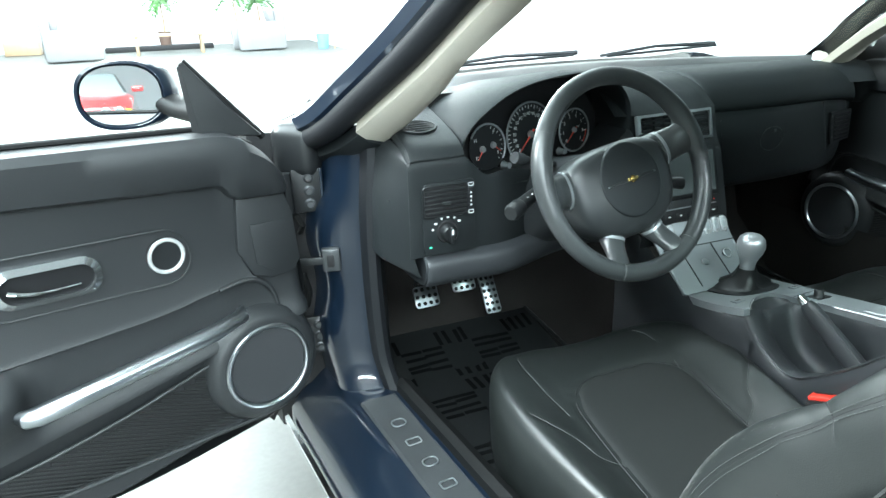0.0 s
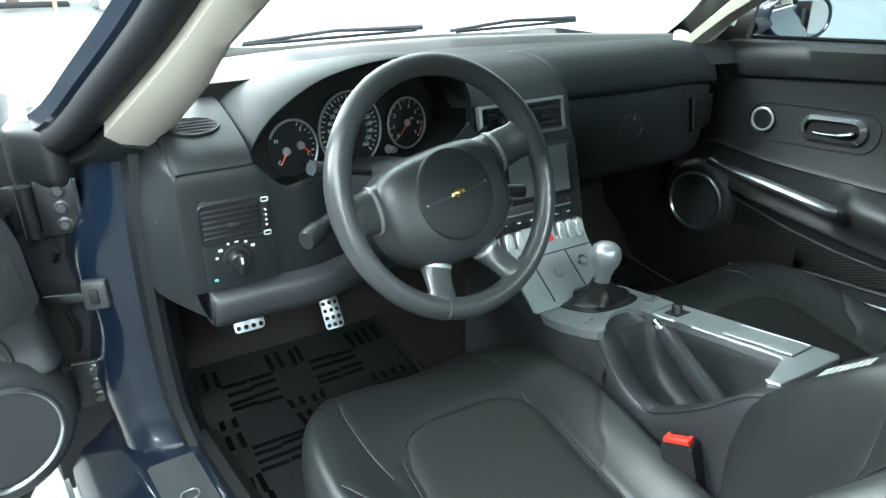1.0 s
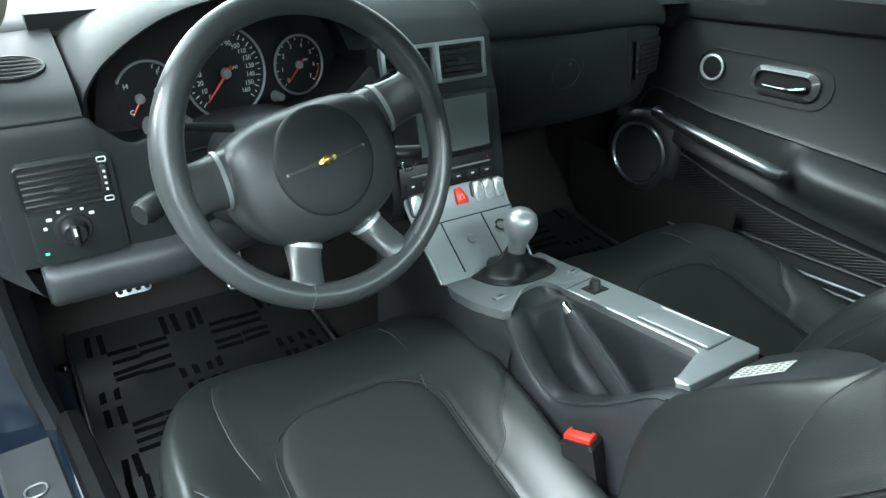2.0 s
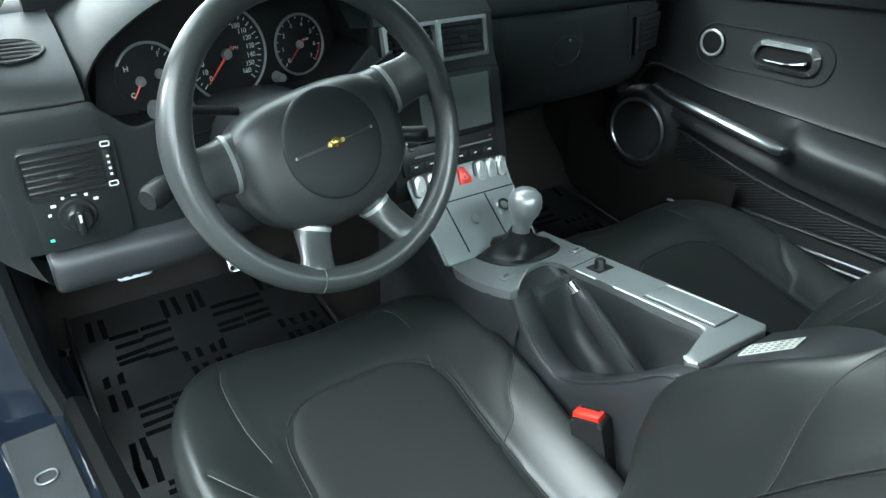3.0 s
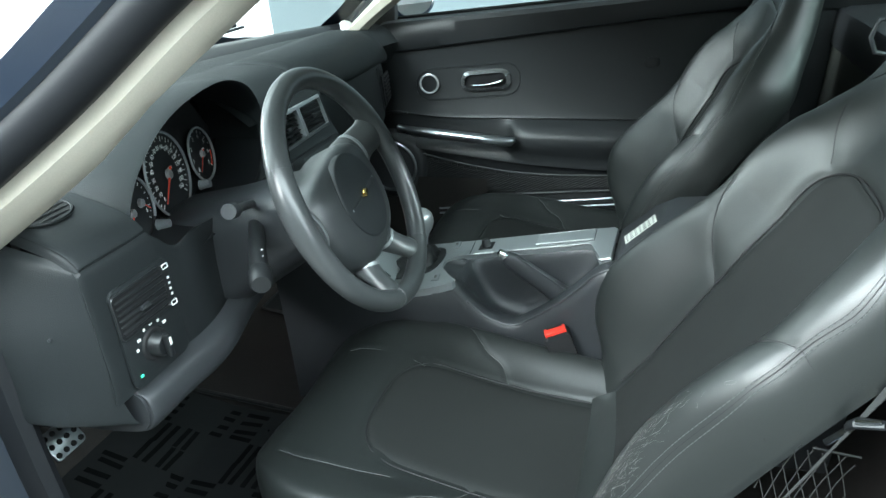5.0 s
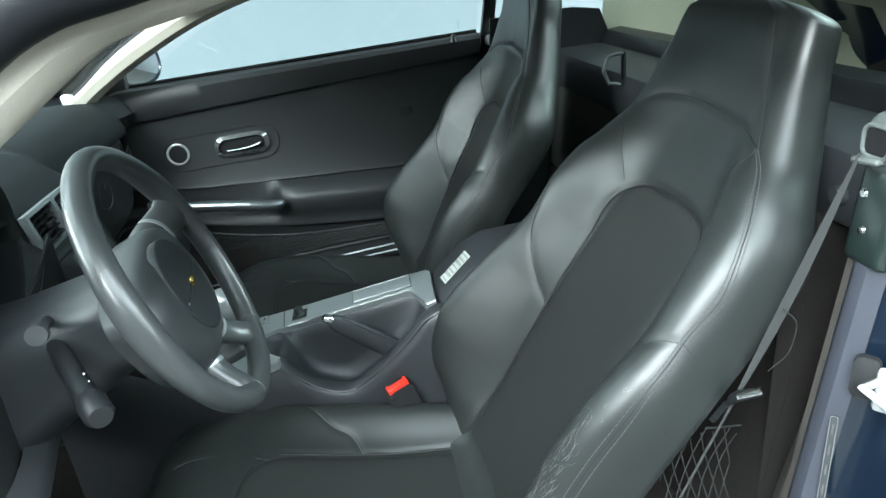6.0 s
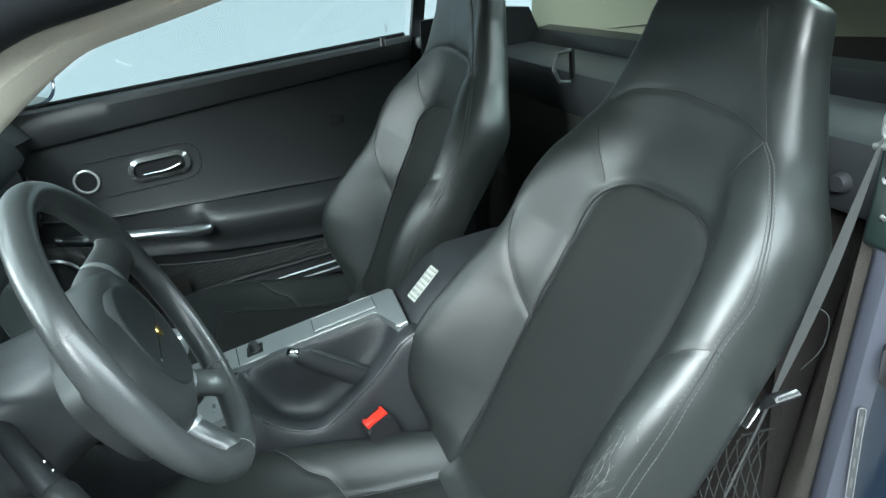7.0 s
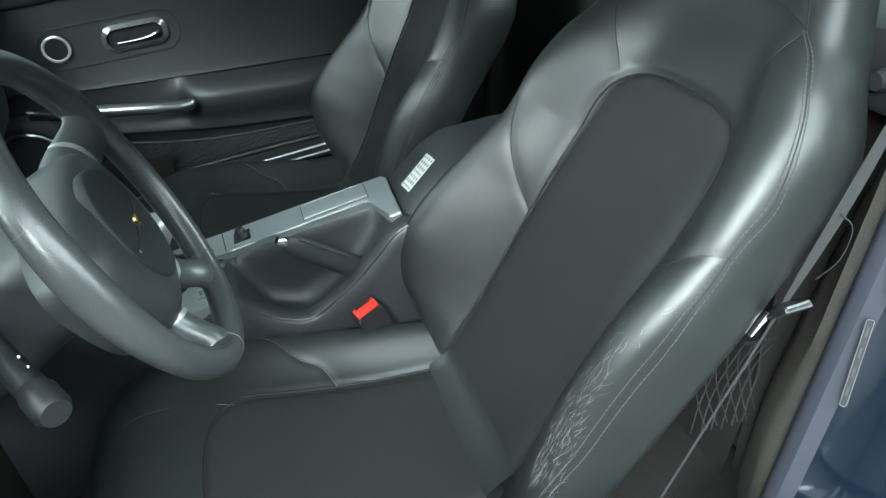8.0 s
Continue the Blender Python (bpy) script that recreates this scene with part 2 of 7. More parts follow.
TAG = material("tag_paper", (0.50, 0.52, 0.48), 0.6, stain=0.10, stain_size=40)
GREY_INK = material("grey_ink", (0.10, 0.10, 0.10), 0.6)
YELLOW_INK = material("yellow_ink", (0.75, 0.60, 0.10), 0.6)
WEB = material("belt_webbing", (0.026, 0.027, 0.027), 0.8, grain=0.25, grain_size=900, bump=0.4, bump_size=900, spec=0.2)
GALV = material("zinc_metal", (0.42, 0.45, 0.46), 0.38, 0.9, grain=0.15, grain_size=120, stain=0.15, stain_size=20)
FLOOR = material("polished_concrete", (0.080, 0.082, 0.076), 0.46, grain=0.2, grain_size=60, stain=0.45, stain_size=2.6, bump=0.05, bump_size=80, rough_var=0.1)
WALL = material("white_wall", (0.80, 0.81, 0.81), 0.85, grain=0.02, stain=0.03, stain_size=1.5, bump=0.05)
WALL_GREY = material("grey_wall", (0.30, 0.31, 0.31), 0.85, grain=0.02, stain=0.05, stain_size=1.5, bump=0.05)
WALL_BLUE = material("pale_blue_wall", (0.185, 0.223, 0.237), 0.85, grain=0.02, stain=0.03, stain_size=1.2, bump=0.05)
SOFA = material("sofa_fabric", (0.21, 0.21, 0.215), 0.9, grain=0.15, grain_size=200, stain=0.08, bump=0.3)
WOOD = material("bench_wood", (0.34, 0.24, 0.15), 0.45, grain=0.2, grain_size=60, stain=0.2, stain_size=12)
LEAF = material("leaf", (0.08, 0.20, 0.06), 0.5, grain=0.2, stain=0.25, stain_size=5)
POT = material("planter", (0.10, 0.062, 0.048), 0.7, stain=0.1)
BIN = material("blue_bin", (0.15, 0.30, 0.42), 0.5, stain=0.08)
RED_PAINT = material("red_paint", (0.45, 0.02, 0.02), 0.25, 0.1, stain=0.05, coat=1.0)
MIRROR = material("mirror_glass", (0.88, 0.90, 0.91), 0.015, 1.0)
SCREEN_GLASS = glass("windscreen_glass", (0.76, 0.80, 0.79))
TINTED = glass("tinted_glass", (0.90, 0.96, 0.96))
REAR_TINT = glass("rear_glass", (0.40, 0.47, 0.44))
AMBER = material("amber_lens", (0.85, 0.30, 0.02), 0.2, stain=0.05)
KNOB = material("satin_knob", (0.38, 0.39, 0.40), 0.36, 0.7, grain=0.08, grain_size=400, stain=0.06, stain_size=30)
PAD = material("pad_vinyl", (0.022, 0.0245, 0.0255), 0.36, grain=0.12, grain_size=900, stain=0.06, bump=0.15, bump_size=900, voronoi=True)
SILL = material("sill_metal", (0.050, 0.053, 0.056), 0.38, 0.3, grain=0.1, grain_size=200, stain=0.2, stain_size=14, rough_var=0.08)
BEZEL = material("handle_chrome", (0.46, 0.48, 0.49), 0.16, 0.9, stain=0.05)
BRACKET = material("bracket_plastic", (0.095, 0.105, 0.100), 0.42, grain=0.08, grain_size=600, stain=0.08, bump=0.1)
STEEL = material("green_steel", (0.016, 0.026, 0.024), 0.28, 0.2, grain=0.1, stain=0.15, stain_size=20, coat=0.6)
NET = material("net_cord", (0.010, 0.0105, 0.010), 0.8, grain=0.2)
TOGGLE = material("pale_silver", (0.62, 0.63, 0.63), 0.25, 0.5, stain=0.05)
GAITER = material("gaiter_leather", (0.008, 0.0085, 0.009), 0.36, grain=0.1, stain=0.15, bump=0.1, bump_size=700, voronoi=True)
POST_CARPET = material("brown_carpet", (0.105, 0.094, 0.085), 0.95, grain=0.4, grain_size=500, stain=0.2, stain_size=10, bump=0.6, bump_size=500, spec=0.1)


# ---- the showroom ----
def slab(name, x0, x1, y0, y1, z0, z1, mat, kind="structure", label="", category=""):
    return solo(name, block((x0 + x1) / 2, (y0 + y1) / 2, (z0 + z1) / 2, x1 - x0, y1 - y0, z1 - z0), mat, label, category, kind=kind)


slab("floor", -16, 3.4, -17, 22, -0.2, 0.0, FLOOR, label="polished grey concrete showroom floor", category="floor")
slab("ceiling", -16, 3.4, -17, 22, 3.7, 3.9, WALL, label="plain white showroom ceiling", category="ceiling")
slab("wall_east", 3.2, 3.4, -17, 2.3, 0.0, 3.7, WALL_BLUE, label="plain pale blue painted showroom wall", category="wall")
slab("wall_northeast", 3.2, 3.4, 2.3, 22, 0.0, 3.7, WALL, label="white showroom side wall beyond the blue one", category="wall")
slab("wall_north", -16, 3.2, 20.0, 20.2, 0.0, 3.7, WALL, label="bright white showroom end wall", category="wall")
slab("wall_west", -16, -15.8, -17, 20.0, 0.0, 3.7, WALL_GREY, label="plain grey showroom side wall", category="wall")
slab("wall_south", -15.8, 3.2, -17, -16.8, 0.0, 3.7, WALL_GREY, label="plain grey showroom rear wall", category="wall")


def armchair(x, y, turn, label):
    """A boxy lounge chair: seat, backrest, arms."""
    t = thing("armchair", (x, y, 0), label, "armchair", "lounge chairs")
    m = Matrix.Translation((x, y, 0)) @ Matrix.Rotation(radians(turn), 4, "Z")

    def put(n, *b):
        bm = block(*b)
        bmesh.ops.transform(bm, matrix=m, verts=bm.verts)
        part(n, bm, SOFA, t)
    put("seat", 0, 0, 0.28, 0.72, 0.90, 0.34, 0.05)
    put("backrest", 0, 0.46, 0.48, 0.95, 0.2, 0.86, 0.06)
    put("armrest", -0.42, -0.02, 0.34, 0.18, 1.12, 0.64, 0.05)
    put("armrest", 0.42, -0.02, 0.34, 0.18, 1.12, 0.64, 0.05)
    put("cushion", 0.05, 0.28, 0.76, 0.5, 0.16, 0.4, 0.06, Matrix.Rotation(0.25, 3, "X"))
    for sx in (-0.4, 0.4):
        for sy in (-0.35, 0.4):
            put("foot", sx, sy, 0.05, 0.06, 0.06, 0.1, 0.01)


armchair(-2.70, 16.3, 95, "light grey fabric lounge chair with square arms")
armchair(1.38, 16.8, -86, "light grey fabric lounge chair beside the potted palms")

bench = thing("coffee_table", (-0.68, 17.0, 0), "long low wooden coffee table on the showroom floor", "table")
part("tabletop", block(-0.72, 17.0, 0.43, 1.60, 0.6, 0.05, 0.008), WOOD, bench)
for sx in (-0.74, 0.70):
    for sy in (-0.22, 0.22):
        part("leg", block(-0.68 + sx, 17.0 + sy, 0.2, 0.07, 0.07, 0.41, 0.006), WOOD, bench)
solo("low_plinth", block(-0.9, 18.6, 0.06, 2.6, 0.5, 0.12, 0.01), DEEP, "long dark low plinth at the foot of the wall", "plinth")
solo("wooden_box", block(-4.1, 19.4, 0.16, 0.8, 0.5, 0.32, 0.02), WOOD, "low brown wooden box beside the lounge chair", "box")


def palm(x, y, h, seed):
    rnd = random.Random(seed)
    t = thing("potted_palm", (x, y, 0), "green potted palm in a beige planter", "plant", "potted palms")
    m = Matrix.Translation((x, y, 0))
    part("planter", lathe([(0, 0), (0.13, 0), (0.17, 0.45), (0.15, 0.45), (0.14, 0.4), (0, 0.4)], m, 20), POT, t)
    part("stem", tube([(x, y, 0.35), (x + 0.03, y, h * 0.6), (x, y, h)], [0.03, 0.025, 0.015], 8), WOOD, t)
    bm = bmesh.new()
    for k in range(22):
        a, up, ln = rnd.uniform(0, 6.28), rnd.uniform(0.1, 0.9), rnd.uniform(0.25, 0.45)
        d = Vector((math.cos(a), math.sin(a), 0))
        s = Vector((-d.y, d.x, 0))
        spine = [Vector((x, y, h)) + d * ln * q + Vector((0, 0, up * ln * q * 1.3 - 1.1 * ln * q * q)) for q in np.linspace(0, 1, 7)]
        for i in range(6):
            for sg in (-1, 1):
                w = 0.09 * (1 - abs(i - 2.2) / 5)
                vs = [bm.verts.new(p) for p in (spine[i], spine[i + 1], spine[i] + sg * s * w + d * 0.12 - Vector((0, 0, 0.05)))]
                bm.faces.new(vs)
    part("crown", bm, LEAF, t)


palm(-0.75, 18.7, 1.15, 3)
palm(1.05, 18.6, 1.25, 4)
palm(1.7, 18.9, 1.1, 5)
bm = lathe([(0, 0), (0.12, 0), (0.16, 0.34), (0.165, 0.34), (0.14, 0.33), (0, 0.1)], Matrix.Translation((2.75, 15.9, 0)), 20)
solo("waste_bin", bm, BIN, "small blue plastic waste bin on the floor", "bin")
bm = merged(block(2.95, 15.6, 0.13, 0.03, 0.03, 0.26, 0.005), block(2.9, 15.6, 0.27, 0.12, 0.05, 0.03, 0.008))
solo("barrier_post", bm, WOOD, "short brown wooden post on the floor", "post")

# another car behind the viewer, seen in the door mirror
red = thing("red_car", (-2.15, -12.6, 0), "red parked coupe with round headlights and a chrome bumper", "car")
CX, CY = -2.15, -12.6
secs = []
for yy, zt, w, zr in ((2.02, 0.62, 0.70, 0.62), (1.95, 0.72, 0.80, 0.72), (1.2, 0.86, 0.84, 0.88), (0.75, 0.90, 0.85, 0.95), (0.3, 0.92, 0.86, 0.96), (-1.2, 0.92, 0.86, 0.96), (-1.9, 0.88, 0.82, 0.90), (-2.05, 0.7, 0.76, 0.72)):
    secs.append([(CX + a * w, CY + yy, z) for a, z in ((-0.94, 0.25), (-1.0, 0.45), (-0.99, zt - 0.06), (-0.86, zt), (0, zr), (0.86, zt), (0.99, zt - 0.06), (1.0, 0.45), (0.94, 0.25))])
part("body", sheet(secs, True, True), RED_PAINT, red)
secs = []
for yy, z, w in ((0.75, 0.93, 0.70), (0.15, 1.26, 0.56), (-0.8, 1.28, 0.56), (-1.6, 0.94, 0.66)):
    secs.append([(CX - w, CY + yy, z), (CX - w * 0.8, CY + yy, z + 0.03), (CX + w * 0.8, CY + yy, z + 0.03), (CX + w, CY + yy, z), (CX + w * 1.08, CY + yy, 0.9), (CX - w * 1.08, CY + yy, 0.9)])
part("cabin", sheet(secs, True, True), SCREEN, red, "greenish glazed cabin")
part("bumper", block(CX, CY + 2.06, 0.45, 1.6, 0.1, 0.13, 0.04), CHROME, red)
part("grille", block(CX, CY + 2.03, 0.62, 0.7, 0.04, 0.12, 0.01), BLACK, red)
for sg in (-1, 1):
    for dx in (0.42, 0.62):
        part("headlight", lathe([(0, 0.03), (0.06, 0.02), (0.085, 0.0), (0.09, -0.05)], axes((CX + sg * dx, CY + 2.03, 0.63), (1, 0, 0), (0, 0, 1)), 20), CHROME, red)
    part("indicator", block(CX + sg * 0.76, CY + 2.0, 0.62, 0.08, 0.06, 0.12, 0.015), AMBER, red)
    part("door_mirror", block(CX + sg * 0.93, CY + 0.55, 0.98, 0.2, 0.08, 0.1, 0.03), RED_PAINT, red)
    for yy in (1.3, -1.25):
        w = part("wheel", lathe([(0, 0.02), (0.2, 0.02), (0.22, 0.04), (0.31, 0.04), (0.32, -0.16), (0, -0.16)], axes((CX + sg * 0.82, CY + yy, 0.32), (0, sg, 0), (0, 0, 1)), 24), RUBBER, red)


# ---- the car's shell ----
PIL = spline([(-0.835, 0.47, 0.85), (-0.79, 0.345, 0.895), (-0.745, 0.235, 0.965), (-0.692, 0.12, 1.048), (-0.645, 0.014, 1.134), (-0.629, -0.040, 1.167),
              (-0.621, -0.10, 1.182), (-0.602, -0.25, 1.212), (-0.588, -0.55, 1.237), (-0.62, -0.90, 1.19)], 8)
PIR = spline([(0.79, 0.65, 0.845), (0.740, 0.545, 0.90), (0.704, 0.454, 0.954), (0.662, 0.357, 1.023), (0.625, 0.24, 1.088), (0.598, 0.10, 1.152),
              (0.590, -0.06, 1.20), (0.592, -0.28, 1.228), (0.588, -0.60, 1.238), (0.62, -0.90, 1.19)], 8)
shell = thing("car_shell", (0, 0, 0.12), "dark blue metallic two-seat coupe body with its door open", "car body")


def mirrored(pts, sx):
    return [(sx * p[0], p[1], p[2]) for p in pts]


for sx in (1, -1):
    # beige inner lining of the windscreen pillar and roof rail
    rows = []
    line = [Vector(q) for q in PIL] if sx > 0 else [Vector((-q[0], q[1], q[2])) for q in PIR]
    for i, p in enumerate(line):
        f = min(1.0, i / 24)
        w = (0.112 - 0.045 * f) if sx > 0 else 0.110 - 0.03 * f
        inw = Vector((0.86, 0.30 * (1 - f), -0.25 - 0.25 * f)).normalized()
        if sx > 0:
            inw = Vector([float(np.interp(i, [12, 22, 27, 32, 40, 48], c)) for c in ((0.86, 0.80, 0.67, 0.77, 0.97, 0.98), (0.15, 0.15, 0.40, 0.29, -0.02, -0.05), (-0.38, -0.52, -0.62, -0.57, -0.20, -0.12))]).normalized()
        up = Vector((0.25, 0.35, 0.9)).normalized()
        lo = 0.0 if sx > 0 else -0.5
        rows.append([p + inw * a * w + up * b for a, b in ((lo, -0.012), (0.25, -0.018), (0.7, -0.012), (1.0, 0.010), (1.02, 0.03), (0.5, 0.03), (lo, 0.012))])
    rows = [[(sx * v.x, v.y, v.z) for v in r] for r in rows]
    k = 12 if sx > 0 else 4
    part("pillar_lining", sheet(rows[k:], True, True), BEIGE, shell, "beige pillar lining")
    if sx > 0:
        part("pillar_foot", sheet([[Vector(q) + Vector((0.004, 0.004, -0.006)) for q in r] for r in rows[2:k + 1]], True, True), DASH, shell)
    # dark seal beside it
    wide = 1.0 if sx > 0 else 0.0
    off = [p + Vector((-0.012 - 0.006 * wide, 0.016 + 0.004 * wide, 0.010 + 0.008 * wide)) for p in line[5:]]
    part("door_seal", tube(mirrored(off, sx), 0.017 + 0.008 * wide, 14), SEAL, shell, "black rubber door seal")
    # painted outer pillar
    rows = []
    for p in line[5:]:
        p = p + Vector((-0.012 - 0.014 * wide, 0.022 + 0.010 * wide, 0.014 + 0.016 * wide))
        rows.append([(sx * q[0], q[1], q[2]) for q in (p + Vector((-0.004, -0.014, -0.008)), p + Vector((-0.022, -0.004, 0.002)), p + Vector((-0.026, 0.020, 0.020)), p + Vector((0.0, 0.040, 0.040)), p + Vector((0.03, 0.04, 0.036)))])
    part("outer_pillar", sheet(rows), PAINT, shell)

# roof skin and headliner
def across(k, drop, inset, bow):
    """A line from rail to rail over the cabin."""
    p, q = Vector(PIL[min(72, k + (72 - k) * 6 // 34)]), Vector(PIR[k])
    out = []
    for a in np.linspace(-1, 1, 21):
        c = p * (1 - a) / 2 + q * (1 + a) / 2
        c.x -= inset * a
        c.y += bow * (1 - abs(a) ** 2.2)
        c.z += drop + 0.055 * (1 - abs(a) ** 2.5)
        out.append(c)
    return out


rows = [across(k, -0.008, 0.035, 0.10 * max(0, 1 - (k - 38) / 30)) for k in range(38, 73, 5)]
skin = [across(k, 0.042, -0.03, 0.10 * max(0, 1 - (k - 38) / 30)) for k in range(38, 73, 5)]
part("headliner", sheet(rows), LINER, shell, "beige headliner cloth")
part("roof", sheet(skin), PAINT, shell)

# rear: hatch lining, quarter panels, bulkhead
rows = []
for y, z, w in ((-1.24, 1.155, 0.68), (-1.3, 1.13, 0.68), (-1.6, 0.98, 0.68), (-1.75, 0.86, 0.66)):
    rows.append([(a * w, y, z + 0.03 * (1 - abs(a) ** 2)) for a in np.linspace(-1, 1, 15)])
part("hatch_lining", sheet(rows), LINER, shell, "beige hatch lining")
for sx in (1, -1):
    stations = ((-0.72, 1.10, 1.235, 0.655, 0.60), (-0.85, 1.05, 1.24, 0.70, 0.61), (-0.94, 0.98, 1.238, 0.725, 0.632), (-0.98, 0.95, 1.235, 0.735, 0.64), (-1.15, 0.90, 1.19, 0.735, 0.665), (-1.4, 0.85, 1.09, 0.72, 0.68), (-1.75, 0.80, 0.88, 0.68, 0.66))

    def station(st, t):
        y, z0, z1, x0, x1 = st
        return (sx * (x0 + (x1 - x0) * t + 0.02 * math.sin(math.pi * t)), y, z0 + (z1 - z0) * t)
    rows = [[station(st, t) for t in np.linspace(0, 1, 8)] for st in stations[2 if sx > 0 else 0:]]
    part("quarter_lining", sheet(rows), LINER, shell, "beige quarter lining")
    if sx > 0:
        # the small rear side window: lining above it, dark trim below it
        rows = [[station(st, t) for t in np.linspace(q, 1, 5)] for st, q in zip(stations[:3], (0.62, 0.52, 0.46))]
        part("quarter_lining", sheet(rows), LINER, shell, "beige quarter lining")
        rows = [[(0.735 - 0.02 * t, y, 0.945 + (top - 0.945) * t) for t in (0, 0.5, 1)] for y, top in ((-0.62, 1.045), (-0.75, 1.052), (-0.85, 1.055), (-0.93, 1.045), (-0.955, 0.99))]
        part("quarter_trim", sheet(rows, thick=0.006), BLACK, shell, "black trim below the quarter window")
    rows = [[(sx * 0.74, y, z) for z in np.linspace(0.30, 0.965, 6)] for y in np.linspace(-0.70 if sx > 0 else -0.85, -1.75, 6)]
    part("side_lining", sheet(rows), DASH, shell)
    if sx < 0:
        continue
    rows = [[(sx * (0.87 - 0.04 * k), -0.603 - 0.03 * k, z) for z in np.linspace(0.30, 1.0, 6)] for k in range(5)]
    part("rear_post_lining", sheet(rows), DASH, shell)
# lower bulkhead in a darker material, which puts the shade behind the seats into colour
rows = [[(x, y, z) for x in np.linspace(-0.445, 0.78, 12)] for y, z in ((-0.74, 0.22), (-0.788, 0.62), (-0.786, 0.622))]
part("bulkhead_foot", sheet(rows), CARPET, shell, "foot of the rear panel, coloured near black for shade")
rows = [[(x, y, z) for x in np.linspace(-0.445, 0.78, 12)] for y, z in ((-0.792, 0.61), (-0.785, 0.625), (-0.80, 0.86))]
part("bulkhead", sheet(rows), REAR_PANEL, shell, "dark grey panel behind the seats")
rows = [[(x, y, z) for x in np.linspace(-0.74, 0.78, 12)] for y, z in ((-0.800, 0.855), (-0.796, 0.862), (-0.797, 0.925), (-0.805, 0.940), (-0.825, 0.948), (-0.98, 0.952))]
rows = [[(x, y, z) for x, y in ((-0.70, -0.87), (-0.46, -0.87), (-0.445, -0.86), (-0.444, -0.76))] for z in np.linspace(0.22, 0.86, 5)]
part("rear_corner", sheet(rows), CARPET, shell, "dark carpet behind the seat")
rows = [[(x, y, z) for x in np.linspace(-0.74, 0.78, 12)] for y, z in ((-0.800, 0.855), (-0.796, 0.862), (-0.797, 0.925), (-0.805, 0.940), (-0.825, 0.948), (-0.98, 0.952))]
part("shelf_edge", sheet(rows), PLASTIC, shell, "grey moulded edge of the rear shelf")
rows = [[(x, y, z) for x in np.linspace(-0.74, 0.78, 12)] for y, z in ((-0.935, 0.93), (-0.94, 0.965), (-0.955, 0.985), (-1.0, 0.99), (-1.75, 0.80))]
part("load_cover", sheet(rows), BLACK, shell, "black load cover")

part("tail_panel", sheet([[(x, -1.745, z) for x in np.linspace(-0.76, 0.76, 6)] for z in np.linspace(0.25, 1.0, 4)]), CARPET, shell, "black tail lining")

rows = [[(a * w, y, z + 0.03 * (1 - a * a)) for a in np.linspace(-1, 1, 13)] for y, z, w in ((-0.86, 1.245, 0.60), (-1.05, 1.215, 0.64), (-1.24, 1.155, 0.67))]
part("rear_window", sheet(rows), REAR_TINT, shell)

# floor pan, tunnel, firewall
rows = [[(x, y, z) for x in np.linspace(-0.73, 0.73, 16)] for y, z in ((-0.80, 0.22), (0.0, 0.215), (0.42, 0.22), (0.62, 0.25), (0.78, 0.40), (0.82, 0.62), (0.80, 0.80))]
part("floor_carpet", sheet(rows), CARPET, shell, "dark grey brown carpet")
for sx in (1, -1):
    push = (lambda y: 0.075 if sx > 0 and y < 0.6 else 0.0)
    rows = [[(sx * (x + push(y)), y, z) for x, z in ((0.735, 0.20), (0.728, 0.34), (0.71, 0.50), (0.715, 0.66), (0.73, 0.82))] for y in ((0.27, 0.50, 0.62, 0.82) if sx > 0 else (0.40, 0.50, 0.62, 0.82))]
    part("kick_panel", sheet(rows), CARPET, shell)

# sills: painted outside, sill plate, seal
def sill_line(sx, z, x, y0=0.46, y1=-0.85, n=9):
    return [(sx * (x + 0.10 * (y - 0.157) * (1 if sx < 0 else 0.2)), y, z) for y in np.linspace(y0 if sx < 0 else min(y0, 0.20), y1, n)]


for sx in (-1, 1):
    prof = [(0.660, 0.20), (0.668, 0.33), (0.690, 0.352), (0.722, 0.356), (0.735, 0.352), (0.800, 0.350), (0.822, 0.340), (0.842, 0.318), (0.868, 0.300), (0.895, 0.262), (0.90, 0.18), (0.88, 0.12)]
    cols = [sill_line(sx, z, x) for x, z in prof]
    part("sill", sheet([list(r) for r in zip(*cols)]), PAINT, shell)
    pr = [(0.668, 0.335), (0.672, 0.362), (0.690, 0.372), (0.706, 0.366), (0.712, 0.354)]
    cols = [sill_line(sx, z, x, 0.30) for x, z in pr]
    part("sill_seal", sheet([list(r) for r in zip(*cols)]), RUBBER, shell, "black rubber sill seal")
    cols = [sill_line(sx, z, x, 0.262, -0.62) for x, z in ((0.722, 0.3585), (0.725, 0.3625), (0.795, 0.3605), (0.80, 0.355))]
    plate = part("sill_plate", sheet([list(r) for r in zip(*cols)]), SILL, shell, "dark grey metal sill plate")
    if sx < 0:
        # a row of raised metal marks, as plain shapes
        for k in range(9):
            y = 0.157 - 0.0675 * k
            m = axes((-(0.762 + 0.10 * (y - 0.157)), y, 0.3640), (0.10, -1, 0), (1, 0.1, 0))
            shape = [m @ Vector((q[0], q[1], 0.0006)) for q in rounded(0.018 if k % 2 else 0.023, 0.028, 0.010 if k % 2 == 0 else 0.004)]
            part("raised_mark", tube(shape, 0.0014, 6, True), GALV, plate, "dull metal mark")
    cols = [sill_line(sx, z, x) for x, z in ((0.905, 0.245), (0.914, 0.240), (0.914, 0.228), (0.905, 0.222))]
    part("sill_strip", sheet([list(r) for r in zip(*cols)]), CHROME, shell, "bright sill strip")

